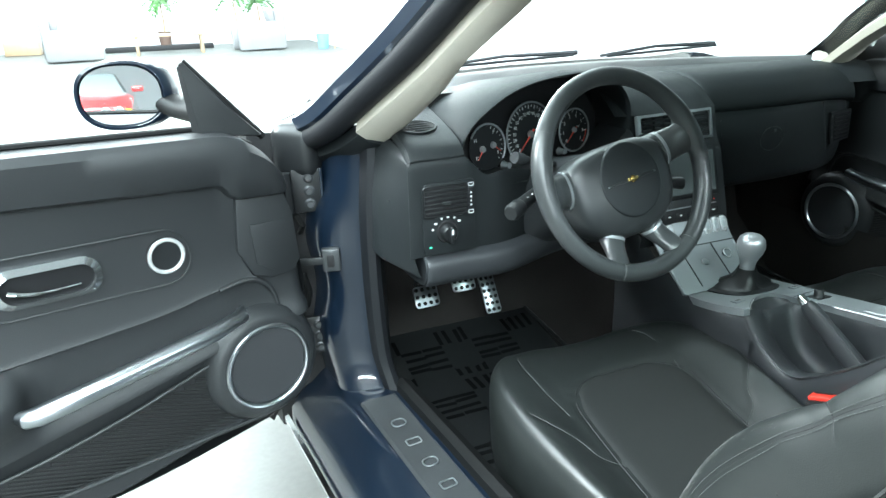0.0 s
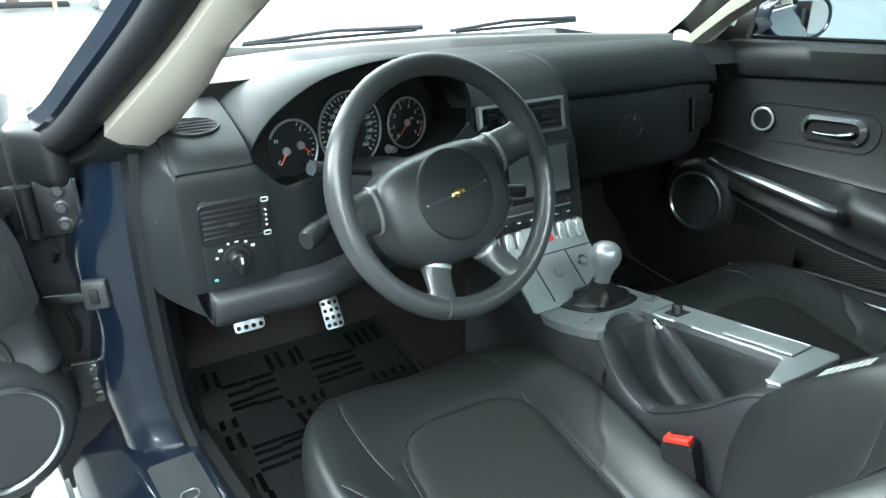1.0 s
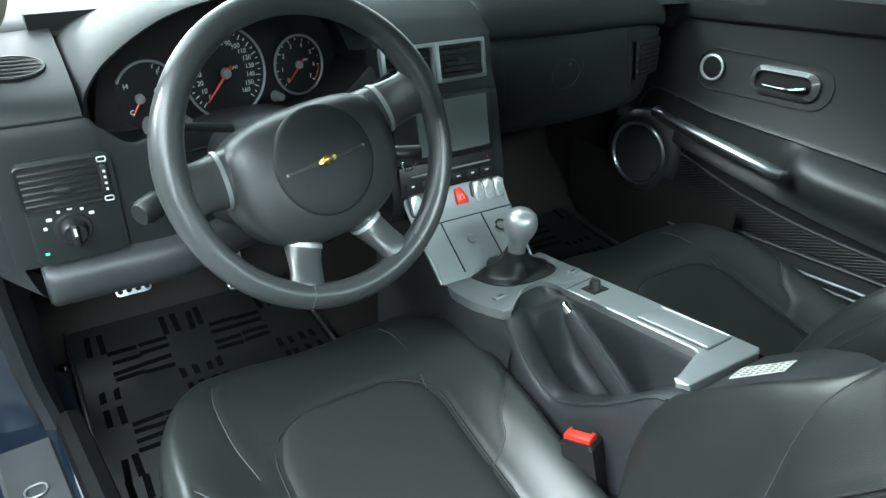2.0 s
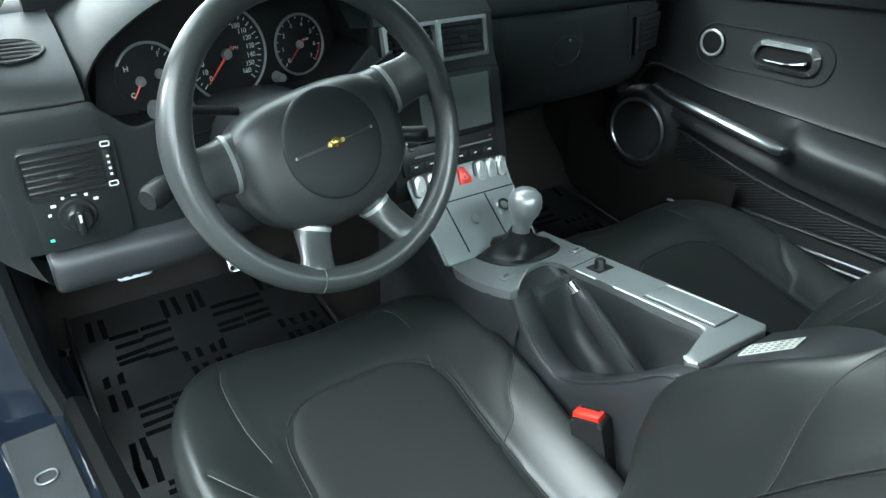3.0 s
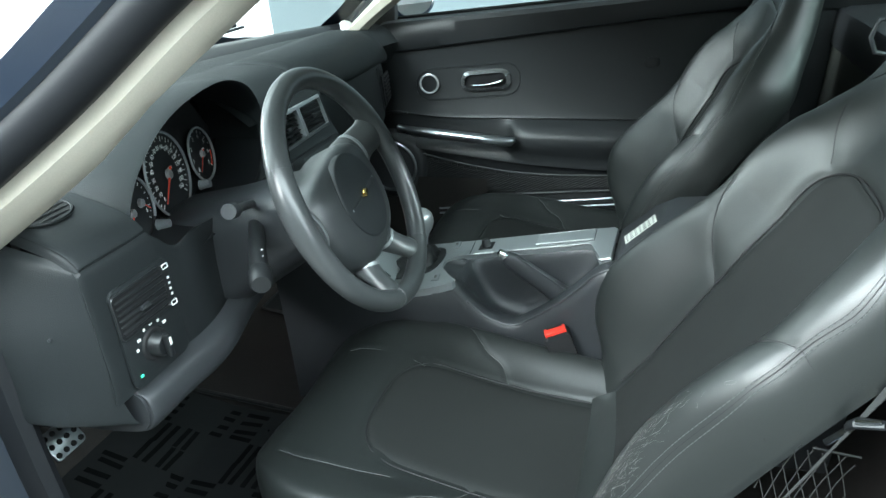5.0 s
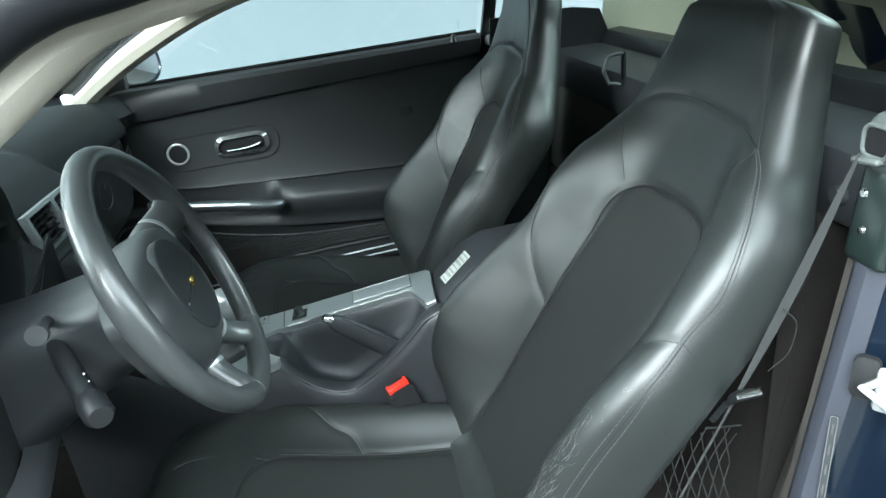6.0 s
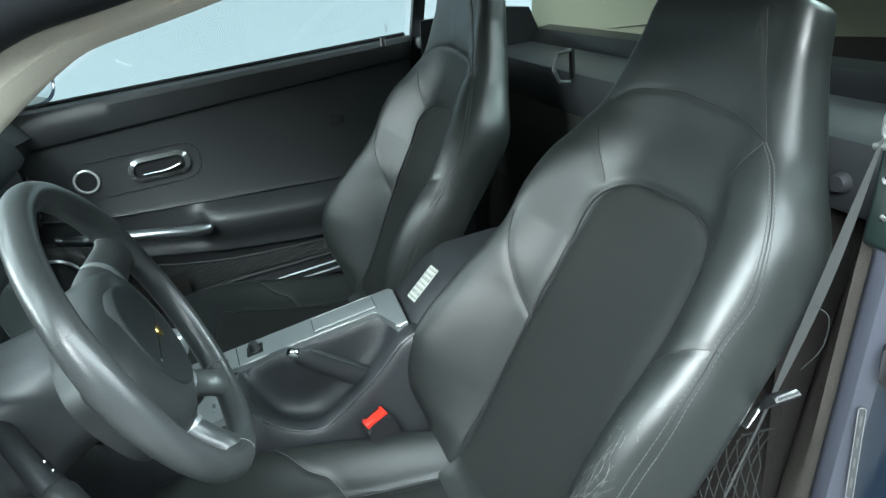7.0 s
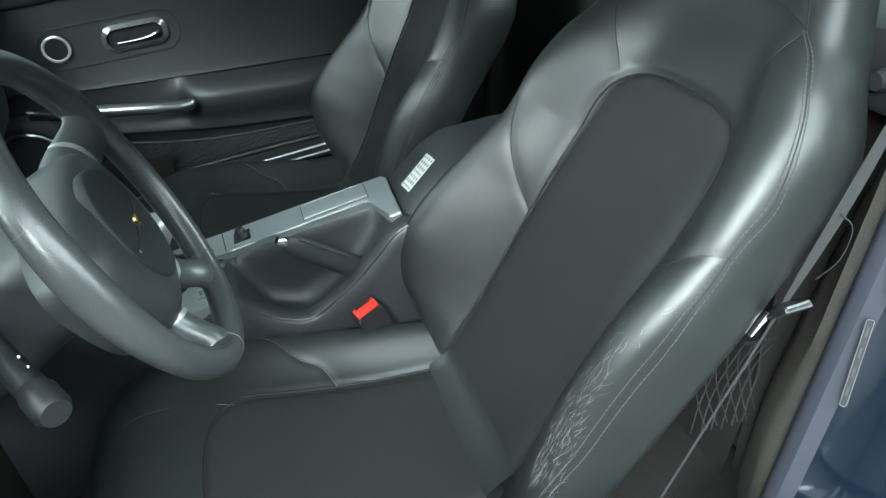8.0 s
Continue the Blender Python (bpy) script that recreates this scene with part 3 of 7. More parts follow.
# behind the passenger door's foot
part("sill_upstand", sheet([[(0.80, y, z) for z in (0.30, 0.38, 0.46)] for y in np.linspace(0.50, -0.64, 8)]), BLACK, shell)
for z0, z1 in ((0.388, 0.457), (0.372, 0.436)):
    part("sill_edge", tube([(0.668, y, z0 + (z1 - z0) * (0.25 - y) / 0.62) for y in np.linspace(0.25, -0.37, 10)], 0.003, 8), ALU, shell, "bright sill edge")

part("footwell_side", sheet([[(0.722 - 0.02 * t, y, 0.20 + 0.28 * t) for t in (0, 0.3, 0.6, 1)] for y in np.linspace(0.10, 0.66, 8)]), CARPET, shell)

# front door posts: painted face with a wavy edge, rubber seal, jamb sheet coloured as shade
EDGE_Z = [0.30, 0.34, 0.42, 0.48, 0.55, 0.60, 0.66, 0.72, 0.78, 0.86, 0.92]
EDGE_X = [0.826, 0.821, 0.834, 0.838, 0.824, 0.825, 0.836, 0.831, 0.803, 0.790, 0.786]
INNER_X = [0.738, 0.742, 0.756, 0.760, 0.763, 0.764, 0.764, 0.763, 0.760, 0.752, 0.750]
for sx in (-1, 1):
    if sx > 0:
        rows = [[(sx * x, y, z) for x, z in ((0.90, 0.30), (0.965, 0.42), (0.98, 0.60), (0.965, 0.78), (0.915, 0.875), (0.86, 0.905))] for y in (0.52, 0.7, 1.0, 1.4)]
        part("front_wing", sheet(rows), PAINT, shell)
        continue
    rows = []
    for z in np.linspace(0.30, 0.92, 44):
        e, i = smooth(z, EDGE_Z, EDGE_X), smooth(z, EDGE_Z, INNER_X)
        k = 0.055 * math.exp(-((z - 0.30) / 0.075) ** 2)
        m_ = (e + i) / 2
        rows.append([(sx * x, y, z) for x, y in ((e + 0.022, 0.50), (e + 0.014, 0.44), (e + 0.008, 0.395 - k), (e, 0.374 - k), (e - 0.008, 0.364 - k), (m_, 0.352 - k), (i + 0.010, 0.346 - k), (i, 0.340 - k), (i - 0.006, 0.348 - k))])
    part("door_post", sheet(rows), PAINT, shell)
    rows = []
    for z in np.linspace(0.34, 0.93, 20):
        i = smooth(z, EDGE_Z, INNER_X)
        k = 0.05 * math.exp(-((z - 0.30) / 0.075) ** 2)
        rows.append([(sx * x, y - k, z) for x, y in ((i + 0.001, 0.350), (i - 0.001, 0.330), (i - 0.008, 0.316), (i - 0.022, 0.310), (i - 0.034, 0.318), (i - 0.040, 0.345))])
    part("post_seal", sheet(rows), SEAL, shell, "grey black rubber door seal")
    rows = []
    for z in np.linspace(0.20, 0.93, 16):
        i = smooth(max(z, 0.31), EDGE_Z, INNER_X)
        k = 0.05 * math.exp(-((max(z, 0.34) - 0.30) / 0.075) ** 2)
        rows.append([(sx * x, y, z) for x, y in ((i - 0.006, 0.345 - k), (i - 0.036, 0.330 - k), (0.705, 0.37), (0.715, 0.46))])
    if sx < 0:
        part("inner_post_lining", sheet(rows), SEAL, shell)
    # jamb sheet closing the hinge gap; its shade is put in as near-black colour
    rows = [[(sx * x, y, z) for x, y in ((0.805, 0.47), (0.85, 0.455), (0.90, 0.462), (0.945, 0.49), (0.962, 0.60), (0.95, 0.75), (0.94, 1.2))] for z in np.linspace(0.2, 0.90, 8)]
    part("hinge_gap_shade", sheet(rows), DEEP, shell, "door jamb sheet coloured near black for the hinge gap's shade")
    part("wing_corner", block(sx * 0.838, 0.480, 0.862, 0.095, 0.13, 0.115, 0.028, Matrix.Rotation(sx * 0.5, 3, "Z"), 4), BLACK, shell, "black wing corner moulding")
    rows = [[(sx * x, y, z) for x, z in ((0.90, 0.30), (0.965, 0.42), (0.98, 0.60), (0.965, 0.78), (0.915, 0.875), (0.86, 0.905))] for y in (0.52, 0.7, 1.0, 1.4)]
    part("front_wing", sheet(rows), PAINT, shell)

# outer skin of the tail and the rear wings
rows = []
for y, z, w in ((-1.235, 1.190, 0.70), (-1.3, 1.165, 0.71), (-1.6, 1.015, 0.72), (-1.76, 0.90, 0.72), (-1.84, 0.80, 0.72), (-1.87, 0.62, 0.73), (-1.86, 0.42, 0.72), (-1.80, 0.26, 0.70)):
    rows.append([(a * w, y + 0.10 * a * a, z + 0.03 * (1 - abs(a) ** 2)) for a in np.linspace(-1, 1, 15)])
part("tail_skin", sheet(rows), PAINT, shell, "dark blue tail")
for sx, y0 in ((1, -0.66), (-1, -1.01)):
    rows = []
    for t in np.linspace(0, 1, 12):
        y = y0 + (-1.80 - y0) * t
        bulge = 0.90 - 0.18 * max(0.0, (-y - 1.0) / 0.8) ** 1.6
        rows.append([(sx * (bulge - d), y, z) for z, d in ((0.24, 0.05), (0.34, 0.01), (0.55, 0.0), (0.75, 0.02), (0.88, 0.06), (0.94, 0.11), (0.955, 0.155))])
    part("rear_wing", sheet(rows), PAINT, shell, "dark blue rear wing")

# bonnet, scuttle and wipers
rows = []
for y, z in ((0.86, 0.955), (0.93, 0.955), (1.3, 0.945), (1.8, 0.88), (2.3, 0.74), (2.45, 0.60)):
    rows.append([(a * (0.90 - 0.10 * max(0, y - 1.2)), y - 0.12 * a * a, z - 0.10 * abs(a) ** 3 + 0.02 * math.exp(-((abs(a) - 0.55) / 0.12) ** 2)) for a in np.linspace(-1, 1, 25)])
part("bonnet", sheet(rows), PAINT, shell, "dark blue bonnet")
rows = [[(a * 0.80, y - 0.30 * a * a, z) for a in np.linspace(-1, 1, 17)] for y, z in ((0.70, 0.935), (0.76, 0.952), (0.84, 0.95), (0.90, 0.93))]
part("scuttle", sheet(rows), BLACK, shell, "black plastic scuttle")
for x0, x1 in ((-0.42, 0.02), (0.12, 0.52)):
    arm = part("wiper", tube([(x0, 0.80, 0.968), ((x0 + x1) / 2, 0.80, 0.985), (x1, 0.77, 0.985)], [0.005, 0.0045, 0.007], 8), PLASTIC, shell)
    part("wiper_blade", tube([(x0 - 0.02, 0.74, 0.972), (x1 - 0.05, 0.71, 0.985)], 0.004, 6), PLASTIC, arm)

# glass
rows = [across(k, 0.03, 0.02, 0.30 * max(0.3, 1 - k / 60)) for k in range(3, 42, 4)]
part("windscreen", sheet(rows), SCREEN_GLASS, shell)


# ---- seats ----
SX = -0.34
BZ = [.36, .42, .46, .52, .58, .645, .70, .74, .80, .86, .90, .95, 1.045, 1.115, 1.138]
BY = [-.335, -.370, -.394, -.430, -.466, -.506, -.543, -.572, -.614, -.655, -.676, -.700, -.730, -.752, -.785]
BV = [(z - .36) / .768 for z in BZ]
WL = [.215, .225, .232, .238, .243, .246, .246, .240, .232, .220, .198, .160, .116, .098, .070]
WR = [.200, .236, .262, .276, .280, .276, .266, .262, .264, .262, .254, .238, .204, .174, .13]
HL = [.012, .030, .046, .060, .068, .066, .056, .047, .045, .040, .030, .012, -.004, -.010, -.014]
HR = [.010, .046, .094, .124, .118, .097, .080, .073, .074, .062, .042, .020, .006, .000, -.008]
IN = [.137, .137, .137, .137, .137, .137, .137, .135, .120, .085, .062, .048, .045, .040, .035]
SR = [.5, .5, .5, .5, .5, .5, .5, .5, .5, .8, 1, 1, 1, 1, 1]
SO = [0, 0, 0, 0, 0, 0, .05, .12, .35, .8, 1, 1, 1, 1, 1]
BD = [.070, .064, .058, .054, .052, .052, .054, .060, .070, .075, .070, .066, .064, .062, .055]


def back_frame(v):
    y, z = smooth(v, BV, BY), smooth(v, BV, BZ)
    e = 0.01
    dy = smooth(min(1, v + e), BV, BY) - smooth(max(0, v - e), BV, BY)
    dz = smooth(min(1, v + e), BV, BZ) - smooth(max(0, v - e), BV, BZ)
    n = math.hypot(dy, dz)
    return Vector((SX, y, z)), Vector((0, dz / n, -dy / n))


def half_section(w, h, depth, ins=0.137, dip=0.010, side=0.030, soft=0.0, crest=0.5, puff=2.0):
    """A half outline: the flat insert, the bolster, the side and the back."""
    ins = min(ins, 0.55 * w)
    out = [(ins * t, -dip * (1 - t * t)) for t in np.linspace(0, 1, 8)]
    for s in np.linspace(0, 1, 36)[1:]:
        if s < crest:
            u = s / crest
            d = h * ((1 - soft) * (1 - (1 - u) ** puff) + soft * math.sin(0.5 * math.pi * u) ** 2)
        else:
            d = h - (h + side) * (1 - math.sqrt(max(0.0, 1 - ((s - crest) / (1 - crest)) ** 2.2)))
        out.append((ins + (w - ins) * (s ** 0.85), d))
    out += [(w * 0.997, -side - 0.25 * (depth - side)), (w * 0.985, -side - 0.6 * (depth - side)), (w * 0.94, -depth + 0.006), (w * 0.85, -depth), (w * 0.6, -depth - 0.006), (w * 0.3, -depth - 0.010)]
    return out


def loop_of(right, left):
    """The closed cross-section of two half outlines."""
    return right + [(0, right[-1][1] - 0.002)] + [(-a, d) for a, d in left[:0:-1]]


def front_of(half):
    xs, ds = [q[0] for q in half[:43]], [q[1] for q in half[:43]]
    return lambda a: float(np.interp(abs(a), xs, ds))


def back_half(v, side):
    w, h = (WR, HR) if side > 0 else (WL, HL)
    ins = smooth(v, BV, IN) * (1 + side / abs(side) * 0.10 if side else 1)
    return half_section(smooth(v, BV, w), smooth(v, BV, h), smooth(v, BV, BD), ins, 0.010 * (smooth(v, BV, IN) / 0.137) ** 3, 0.030, smooth(v, BV, SR if side > 0 else SO), *((0.80, 1.65) if side > 0 else (0.55, 1.8)))


VS = np.linspace(0, 1, 240)
ZS = [smooth(v, BV, BZ) for v in VS]


def v_at(z):
    return float(np.interp(z, ZS, VS))


def on_back(a, z, lift=0.0):
    v = v_at(z)
    p, n = back_frame(v)
    f = front_of(back_half(v, a))
    d = f(a)
    slope = (f(abs(a) + 0.004) - f(abs(a) - 0.004 if abs(a) > 0.004 else 0)) / 0.008
    side = Vector((math.copysign(1, a), 0, 0))
    nn = (n - side * slope).normalized()
    return p + side * abs(a) + n * d + nn * lift


def seam_dip(places, seams, depth=0.0042, sigma=0.0050):
    """How far the seams pull the cover in at places of the cover."""
    q = np.array(places, float)
    best = np.ones(len(q))
    for line in seams:
        for s0, s1 in zip(line[:-1], line[1:]):
            d = s1 - s0
            t = np.clip(((q - s0) @ d) / (d @ d + 1e-12), 0, 1)
            best = np.minimum(best, np.hypot(*(s0 + t[:, None] * d - q).T))
    return depth * np.exp(-(best / sigma) ** 2)


def one(points, side, n=6):
    return [np.array(spline(points, n)) * (side, 1)]


def both(points, n=6):
    line = np.array(spline(points, n))
    return [line, line * (-1, 1)]


def arch(z0, z1, hw, power=2.6):
    """The insert's outline: straight sides and an arched end."""
    t = np.linspace(0, math.pi, 33)
    c, s = np.cos(t), np.sin(t)
    return [(hw * math.copysign(abs(x) ** (2 / power), x), z0 + (z1 - z0) * y ** (2 / power)) for x, y in zip(c, s)]


BACK_MID = 0.014
ARCH_B = [(a + BACK_MID, z) for a, z in arch(0.765, 0.861, 0.137, 3.0)]
BACK_SEAMS = one([(.150, .644), (.175, .662), (.198, .688), (.222, .725), (.235, .755)], 1) + one([(.139, .846), (.160, .875), (.174, .895), (.186, .910)], 1)
BACK_SEAMS += one([(.198, .950), (.165, .970), (.127, .979), (.06, .983), (.0, .978)], 1) + one([(.122, .954), (.085, .966), (.047, .973), (.0, .978)], -1)
BACK_SEAMS += one([(.122, .955), (.104, .981), (.084, 1.012), (.067, 1.042), (.05, 1.093)], -1)
STITCH = one([(.122, .953), (.153, .926), (.193, .876), (.218, .815), (.223, .757), (.233, .684), (.232, .609), (.226, .524), (.212, .44)], -1)
BACK_SEAMS += one([(.223, .757), (.205, .745), (.178, .722), (.150, .700)], -1) + one([(.223, .757), (.229, .754), (.233, .752)], -1)
BACK_SEAMS += one([(.122, .953), (.112, .935), (.092, .905)], -1)
BACK_INS = [np.array([(.137 + BACK_MID, .36), (.137 + BACK_MID, .765)]), np.array([(-.137 + BACK_MID, .36), (-.137 + BACK_MID, .765)]), np.array(ARCH_B)]

CY_ = [-.44, -.36, -.22, -.08, .02, .10, .155, .19, .212, .222]
CZ_ = [.368, .381, .396, .423, .448, .456, .450, .428, .382, .33]
CW_ = [.205, .226, .240, .254, .256, .240, .208, .168, .12, .05]
CWL = [.205, .235, .262, .280, .277, .252, .213, .170, .12, .05]
CH_ = [.032, .046, .048, .038, .022, .010, .002, 0, 0, 0]


def cushion_half(y, side=1):
    z, w, h = (smooth(y, CY_, c) for c in (CZ_, CW_ if side > 0 else CWL, CH_))
    return z, half_section(w, h, z - 0.235, 0.137, 0.008, 0.035, 0.45, 0.74, 1.4)


def on_cushion(a, y, lift=0.0):
    z, half = cushion_half(y, a)
    return Vector((SX + a, y, z + front_of(half)(a) + lift))


ARCH_C = arch(-0.06, 0.036, 0.137)
CUSH_SEAMS = one([(.165, -.050), (.179, .010), (.180, .090), (.170, .135)], -1) + one([(.118, -.012), (.130, .054), (.128, .116), (.118, .145)], 1)
CUSH_SEAMS += both([(.246, -.050), (.222, -.080), (.187, -.115), (.170, -.148), (.136, -.168)])
CUSH_INS = [np.array([(.137, -.33), (.137, -.06)]), np.array([(-.137, -.33), (-.137, -.06)]), np.array(ARCH_C)]


def patch(f, outline, lo, power=2.6, n=30):
    """A panel of cover inside a straight-sided, arched outline, lying just proud of the surface f."""
    top = max(p[1] for p in outline)
    mid = (max(p[0] for p in outline) + min(p[0] for p in outline)) / 2
    hw = max(p[0] for p in outline) - mid
    knee = outline[0][1]
    rows = []
    ys = list(np.linspace(lo, knee, 60)) + list(knee + (top - knee) * np.sin(np.linspace(0.05, 1, 22) * math.pi / 2))
    for y in ys:
        q = 0.0 if y <= knee else (y - knee) / (top - knee)
        w = hw * (1 - q ** power) ** (1 / power) if q < 1 else 0.004
        w = max(w - 0.003, 0.004)
        row = []
        for s in np.linspace(-1, 1, n):
            edge = 1 - max(abs(s) ** 14, (max(0.0, 1 - (top - y) / 0.012)) ** 2)
            row.append(f(mid + w * s, min(y, top - 0.004), 0.0066 * edge - 0.004))
        rows.append(row)
    return sheet(rows)


def build_seat(cx, slide, forward, stretch, lean, label):
    """A seat about cx; slide moves its cushion and forward its backrest, stretch lengthens that and lean sets it more upright."""
    seat = thing("bucket_seat", (cx, -0.2 + slide, 0.22), label, "car seat", "the two seats")

    def put(name, bm, mat, note="", low=False, **more):
        for v in bm.verts:
            x, y, z = v.co
            rise = 0.0 if low else max(0.0, z - 0.42)
            v.co = (cx + x - SX, y + (slide if low else forward) + lean * rise, z + stretch * rise)
        return part(name, bm, mat, seat, note, **more)

    rows = []
    for v in VS[:230]:
        p, n = back_frame(v)
        z = smooth(v, BV, BZ)
        row = []
        ring = loop_of(back_half(v, 1), back_half(v, -1))
        at = [(a, z if d > -0.034 else 9.0) for a, d in ring]
        dip = seam_dip(at, BACK_SEAMS + STITCH, 0.0016, 0.0050) + seam_dip(at, BACK_INS, 0.0040, 0.006)
        for (a, d), e in zip(ring, dip):
            row.append(p + Vector((a, 0, 0)) + n * (d - e))
        rows.append(row)
    # close the top of the headrest
    last = rows[-1]
    mid = sum(last, Vector()) / len(last)
    for t in np.linspace(0.12, 1.56, 12):
        f, up = math.cos(t), 0.024 * math.sin(t)
        rows.append([mid + (q - mid) * f + Vector((0, -0.25 * up, up)) for q in last])
    put("backrest", sheet(rows, True, False), LEATHER)
    put("backrest_insert", patch(on_back, ARCH_B, 0.410, 3.0), INSERT, "matt leather insert")
    rows = []
    for y in list(np.linspace(-.44, .14, 100)) + list(np.linspace(.144, .222, 36)):
        z, half = cushion_half(y)
        row = []
        ring = loop_of(half, cushion_half(y, -1)[1])
        at = [(a, y if d > -0.036 else 9.0) for a, d in ring]
        dip = seam_dip(at, CUSH_SEAMS, 0.0020, 0.0050) + seam_dip(at, CUSH_INS, 0.0030, 0.005)
        for (a, d), e in zip(ring, dip):
            row.append((SX + a, y, z + d - e))
        rows.append(row)
    put("seat_cushion", sheet(rows, True, True), LEATHER, low=True)
    put("cushion_insert", patch(on_cushion, ARCH_C, -0.326), INSERT, "matt leather insert", low=True)
    rows = []
    for a in np.linspace(-0.130, 0.142, 25):
        p, q = on_cushion(a, -0.322, 0.002), on_back(a, 0.412, 0.003)
        rows.append([p - Vector((0, 0, 0.006)), p, p * 0.75 + q * 0.25 + Vector((0, 0.0012, 0.001)), p * 0.4 + q * 0.6 + Vector((0, 0.0015, 0.001)), q, q - Vector((0, 0.006, 0))])
    put("lower_strip", sheet(rows), LEATHER, "smooth leather strip between cushion and backrest")
    for line in STITCH:
        step = np.concatenate([[0], np.cumsum(np.hypot(*np.diff(line, axis=0).T))])
        put("joint", tube([on_back(a, z, -0.0012) for a, z in line], 0.0008, 5), DEEP)
        for off in (-0.0024, 0.0024):
            dashes = []
            for k in range(int(step[-1] / 0.0056)):
                pts = []
                for e in (0.0, 0.0040):
                    q = k * 0.0056 + e
                    pts.append(on_back(float(np.interp(q, step, line[:, 0])) + off, float(np.interp(q, step, line[:, 1])), 0.0003))
                dashes.append(tube(pts, 0.00055, 4))
            put("stitching", merged(*dashes), THREAD)
    for f, lines in ((on_back, BACK_INS), (on_cushion, CUSH_INS)):
        for line in lines:
            fine = [line[0] + (line[1] - line[0]) * t for t in np.linspace(0, 1, 24)] if len(line) == 2 else line
            put("crease", tube([f(a, y, -0.0022) for a, y in fine if y > (0.415 if f is on_back else -0.33)], 0.0016, 6), DEEP, low=f is on_cushion)
    for line in BACK_SEAMS:
        put("seam", tube([on_back(a, z, -0.0012) for a, z in line], 0.0008, 5), DEEP)
    for line in CUSH_SEAMS:
        put("seam", tube([on_cushion(a, y, -0.0010) for a, y in line], 0.0007, 5), THREAD, low=True)
    put("seat_base", block(SX, -0.12, 0.245, 0.44, 0.46, 0.06, 0.02), BLACK, low=True)
    for sx in (-0.19, 0.19):
        put("seat_rail", block(SX + sx, -0.12, 0.226, 0.04, 0.62, 0.02, 0.004), GALV)
    return seat


driver_seat = build_seat(SX, 0.0, 0.0, 0.0, 0.0, "black leather bucket seat with headrest, creased and worn on its bolster")
build_seat(0.385, 0.000, 0.030, 0.030, 0.12, "black leather bucket seat with a built-in headrest, smooth and unworn")
rnd = random.Random(11)
scuffs = []
for k in range(230):
    # dense low on the crest, thinning out upwards and towards the piping
    z0 = 0.46 + 0.25 * rnd.betavariate(1.1, 2.6)
    a0 = -0.190 - rnd.betavariate(2.0, 1.8) * 0.036
    ln, lean = rnd.uniform(0.003, 0.016) * (1 + 2.2 * (rnd.random() < 0.12)), rnd.gauss(-0.10, 0.20)
    bow = rnd.gauss(0, 0.0015)
    pts = [on_back(a0 + lean * ln * (t - 0.5) + bow * math.sin(3.1 * t), z0 + ln * (t - 0.5), 0.00005) for t in (0, 0.25, 0.5, 0.75, 1)]
    w = rnd.uniform(0.00006, 0.00019)
    scuffs.append(tube(pts, [0.3 * w, 0.8 * w, w, 0.7 * w, 0.3 * w], 4))
tagged(part("scuffed_patch", merged(*scuffs), SCUFF, driver_seat, "pale scuffs on the bolster"), kind="stuff")


# ---- dashboard ----
dash = thing("dashboard", (0, 0.4, 0.62), "dark grey moulded vinyl dashboard with a hooded instrument binnacle", "dashboard")


def loft_x(stations, n=6):
    """A surface through sections given as (x, [(y, z), ...])."""
    fine = [[(x, *q) for q in spline(sec, n)] for x, sec in stations]
    cols = [spline(list(col), 6) for col in zip(*fine)]
    return sheet([list(r) for r in zip(*cols)])


part("dash_back", loft_x([(x, [(0.74 - 0.42 * x * x, 0.925), (0.66 - 0.38 * x * x, 0.945), (0.54 - 0.22 * x * x, 0.948), (0.44 - 0.12 * x * x, 0.938), (0.41 - 0.12 * x * x, 0.90)]) for x in (-0.74, -0.5, -0.25, 0.0, 0.25, 0.5, 0.72)]), DASH_TOP, dash)
left = [(0.50, 0.944), (0.43, 0.942), (0.35, 0.930), (0.28, 0.913), (0.222, 0.893), (0.200, 0.874), (0.2025, 0.866)]
part("dash_shoulder", loft_x([(-0.704, [(y + 0.006, z - 0.012) for y, z in left]), (-0.700, [(y + 0.002, z - 0.004) for y, z in left]), (-0.690, left), (-0.62, left), (-0.592, [(y, z + 0.001) for y, z in left])]), DASH, dash)
face = [(0.2015, 0.868), (0.197, 0.85), (0.197, 0.78), (0.198, 0.72), (0.202, 0.683)]
part("fascia", loft_x([(-0.703, [(y + 0.008, z) for y, z in face]), (-0.697, [(y + 0.001, z) for y, z in face]), (-0.62, face), (-0.588, face), (-0.574, [(y + 0.002, min(z, 0.848)) for y, z in face]), (-0.545, [(y + 0.004, min(z, 0.826)) for y, z in face]), (-0.50, [(y + 0.006, min(z, 0.83)) for y, z in face]), (-0.40, [(y + 0.03, min(z, 0.815)) for y, z in face]), (-0.24, [(y + 0.05, min(z, 0.815)) for y, z in face]), (-0.135, [(y + 0.06, min(z, 0.86)) for y, z in face])]), DASH, dash)
knee = [(0.206, 0.686), (0.186, 0.674), (0.182, 0.650), (0.190, 0.630), (0.215, 0.618), (0.32, 0.61), (0.45, 0.63)]
part("knee_panel", loft_x([(-0.676, [(y + 0.010, z + 0.002) for y, z in knee]), (-0.669, knee), (-0.60, knee), (-0.50, knee), (-0.36, [(y + 0.03, z + 0.012) for y, z in knee]), (-0.20, [(y + 0.045, z + 0.012) for y, z in knee])]), PLASTIC, dash, "lighter grey knee panel")
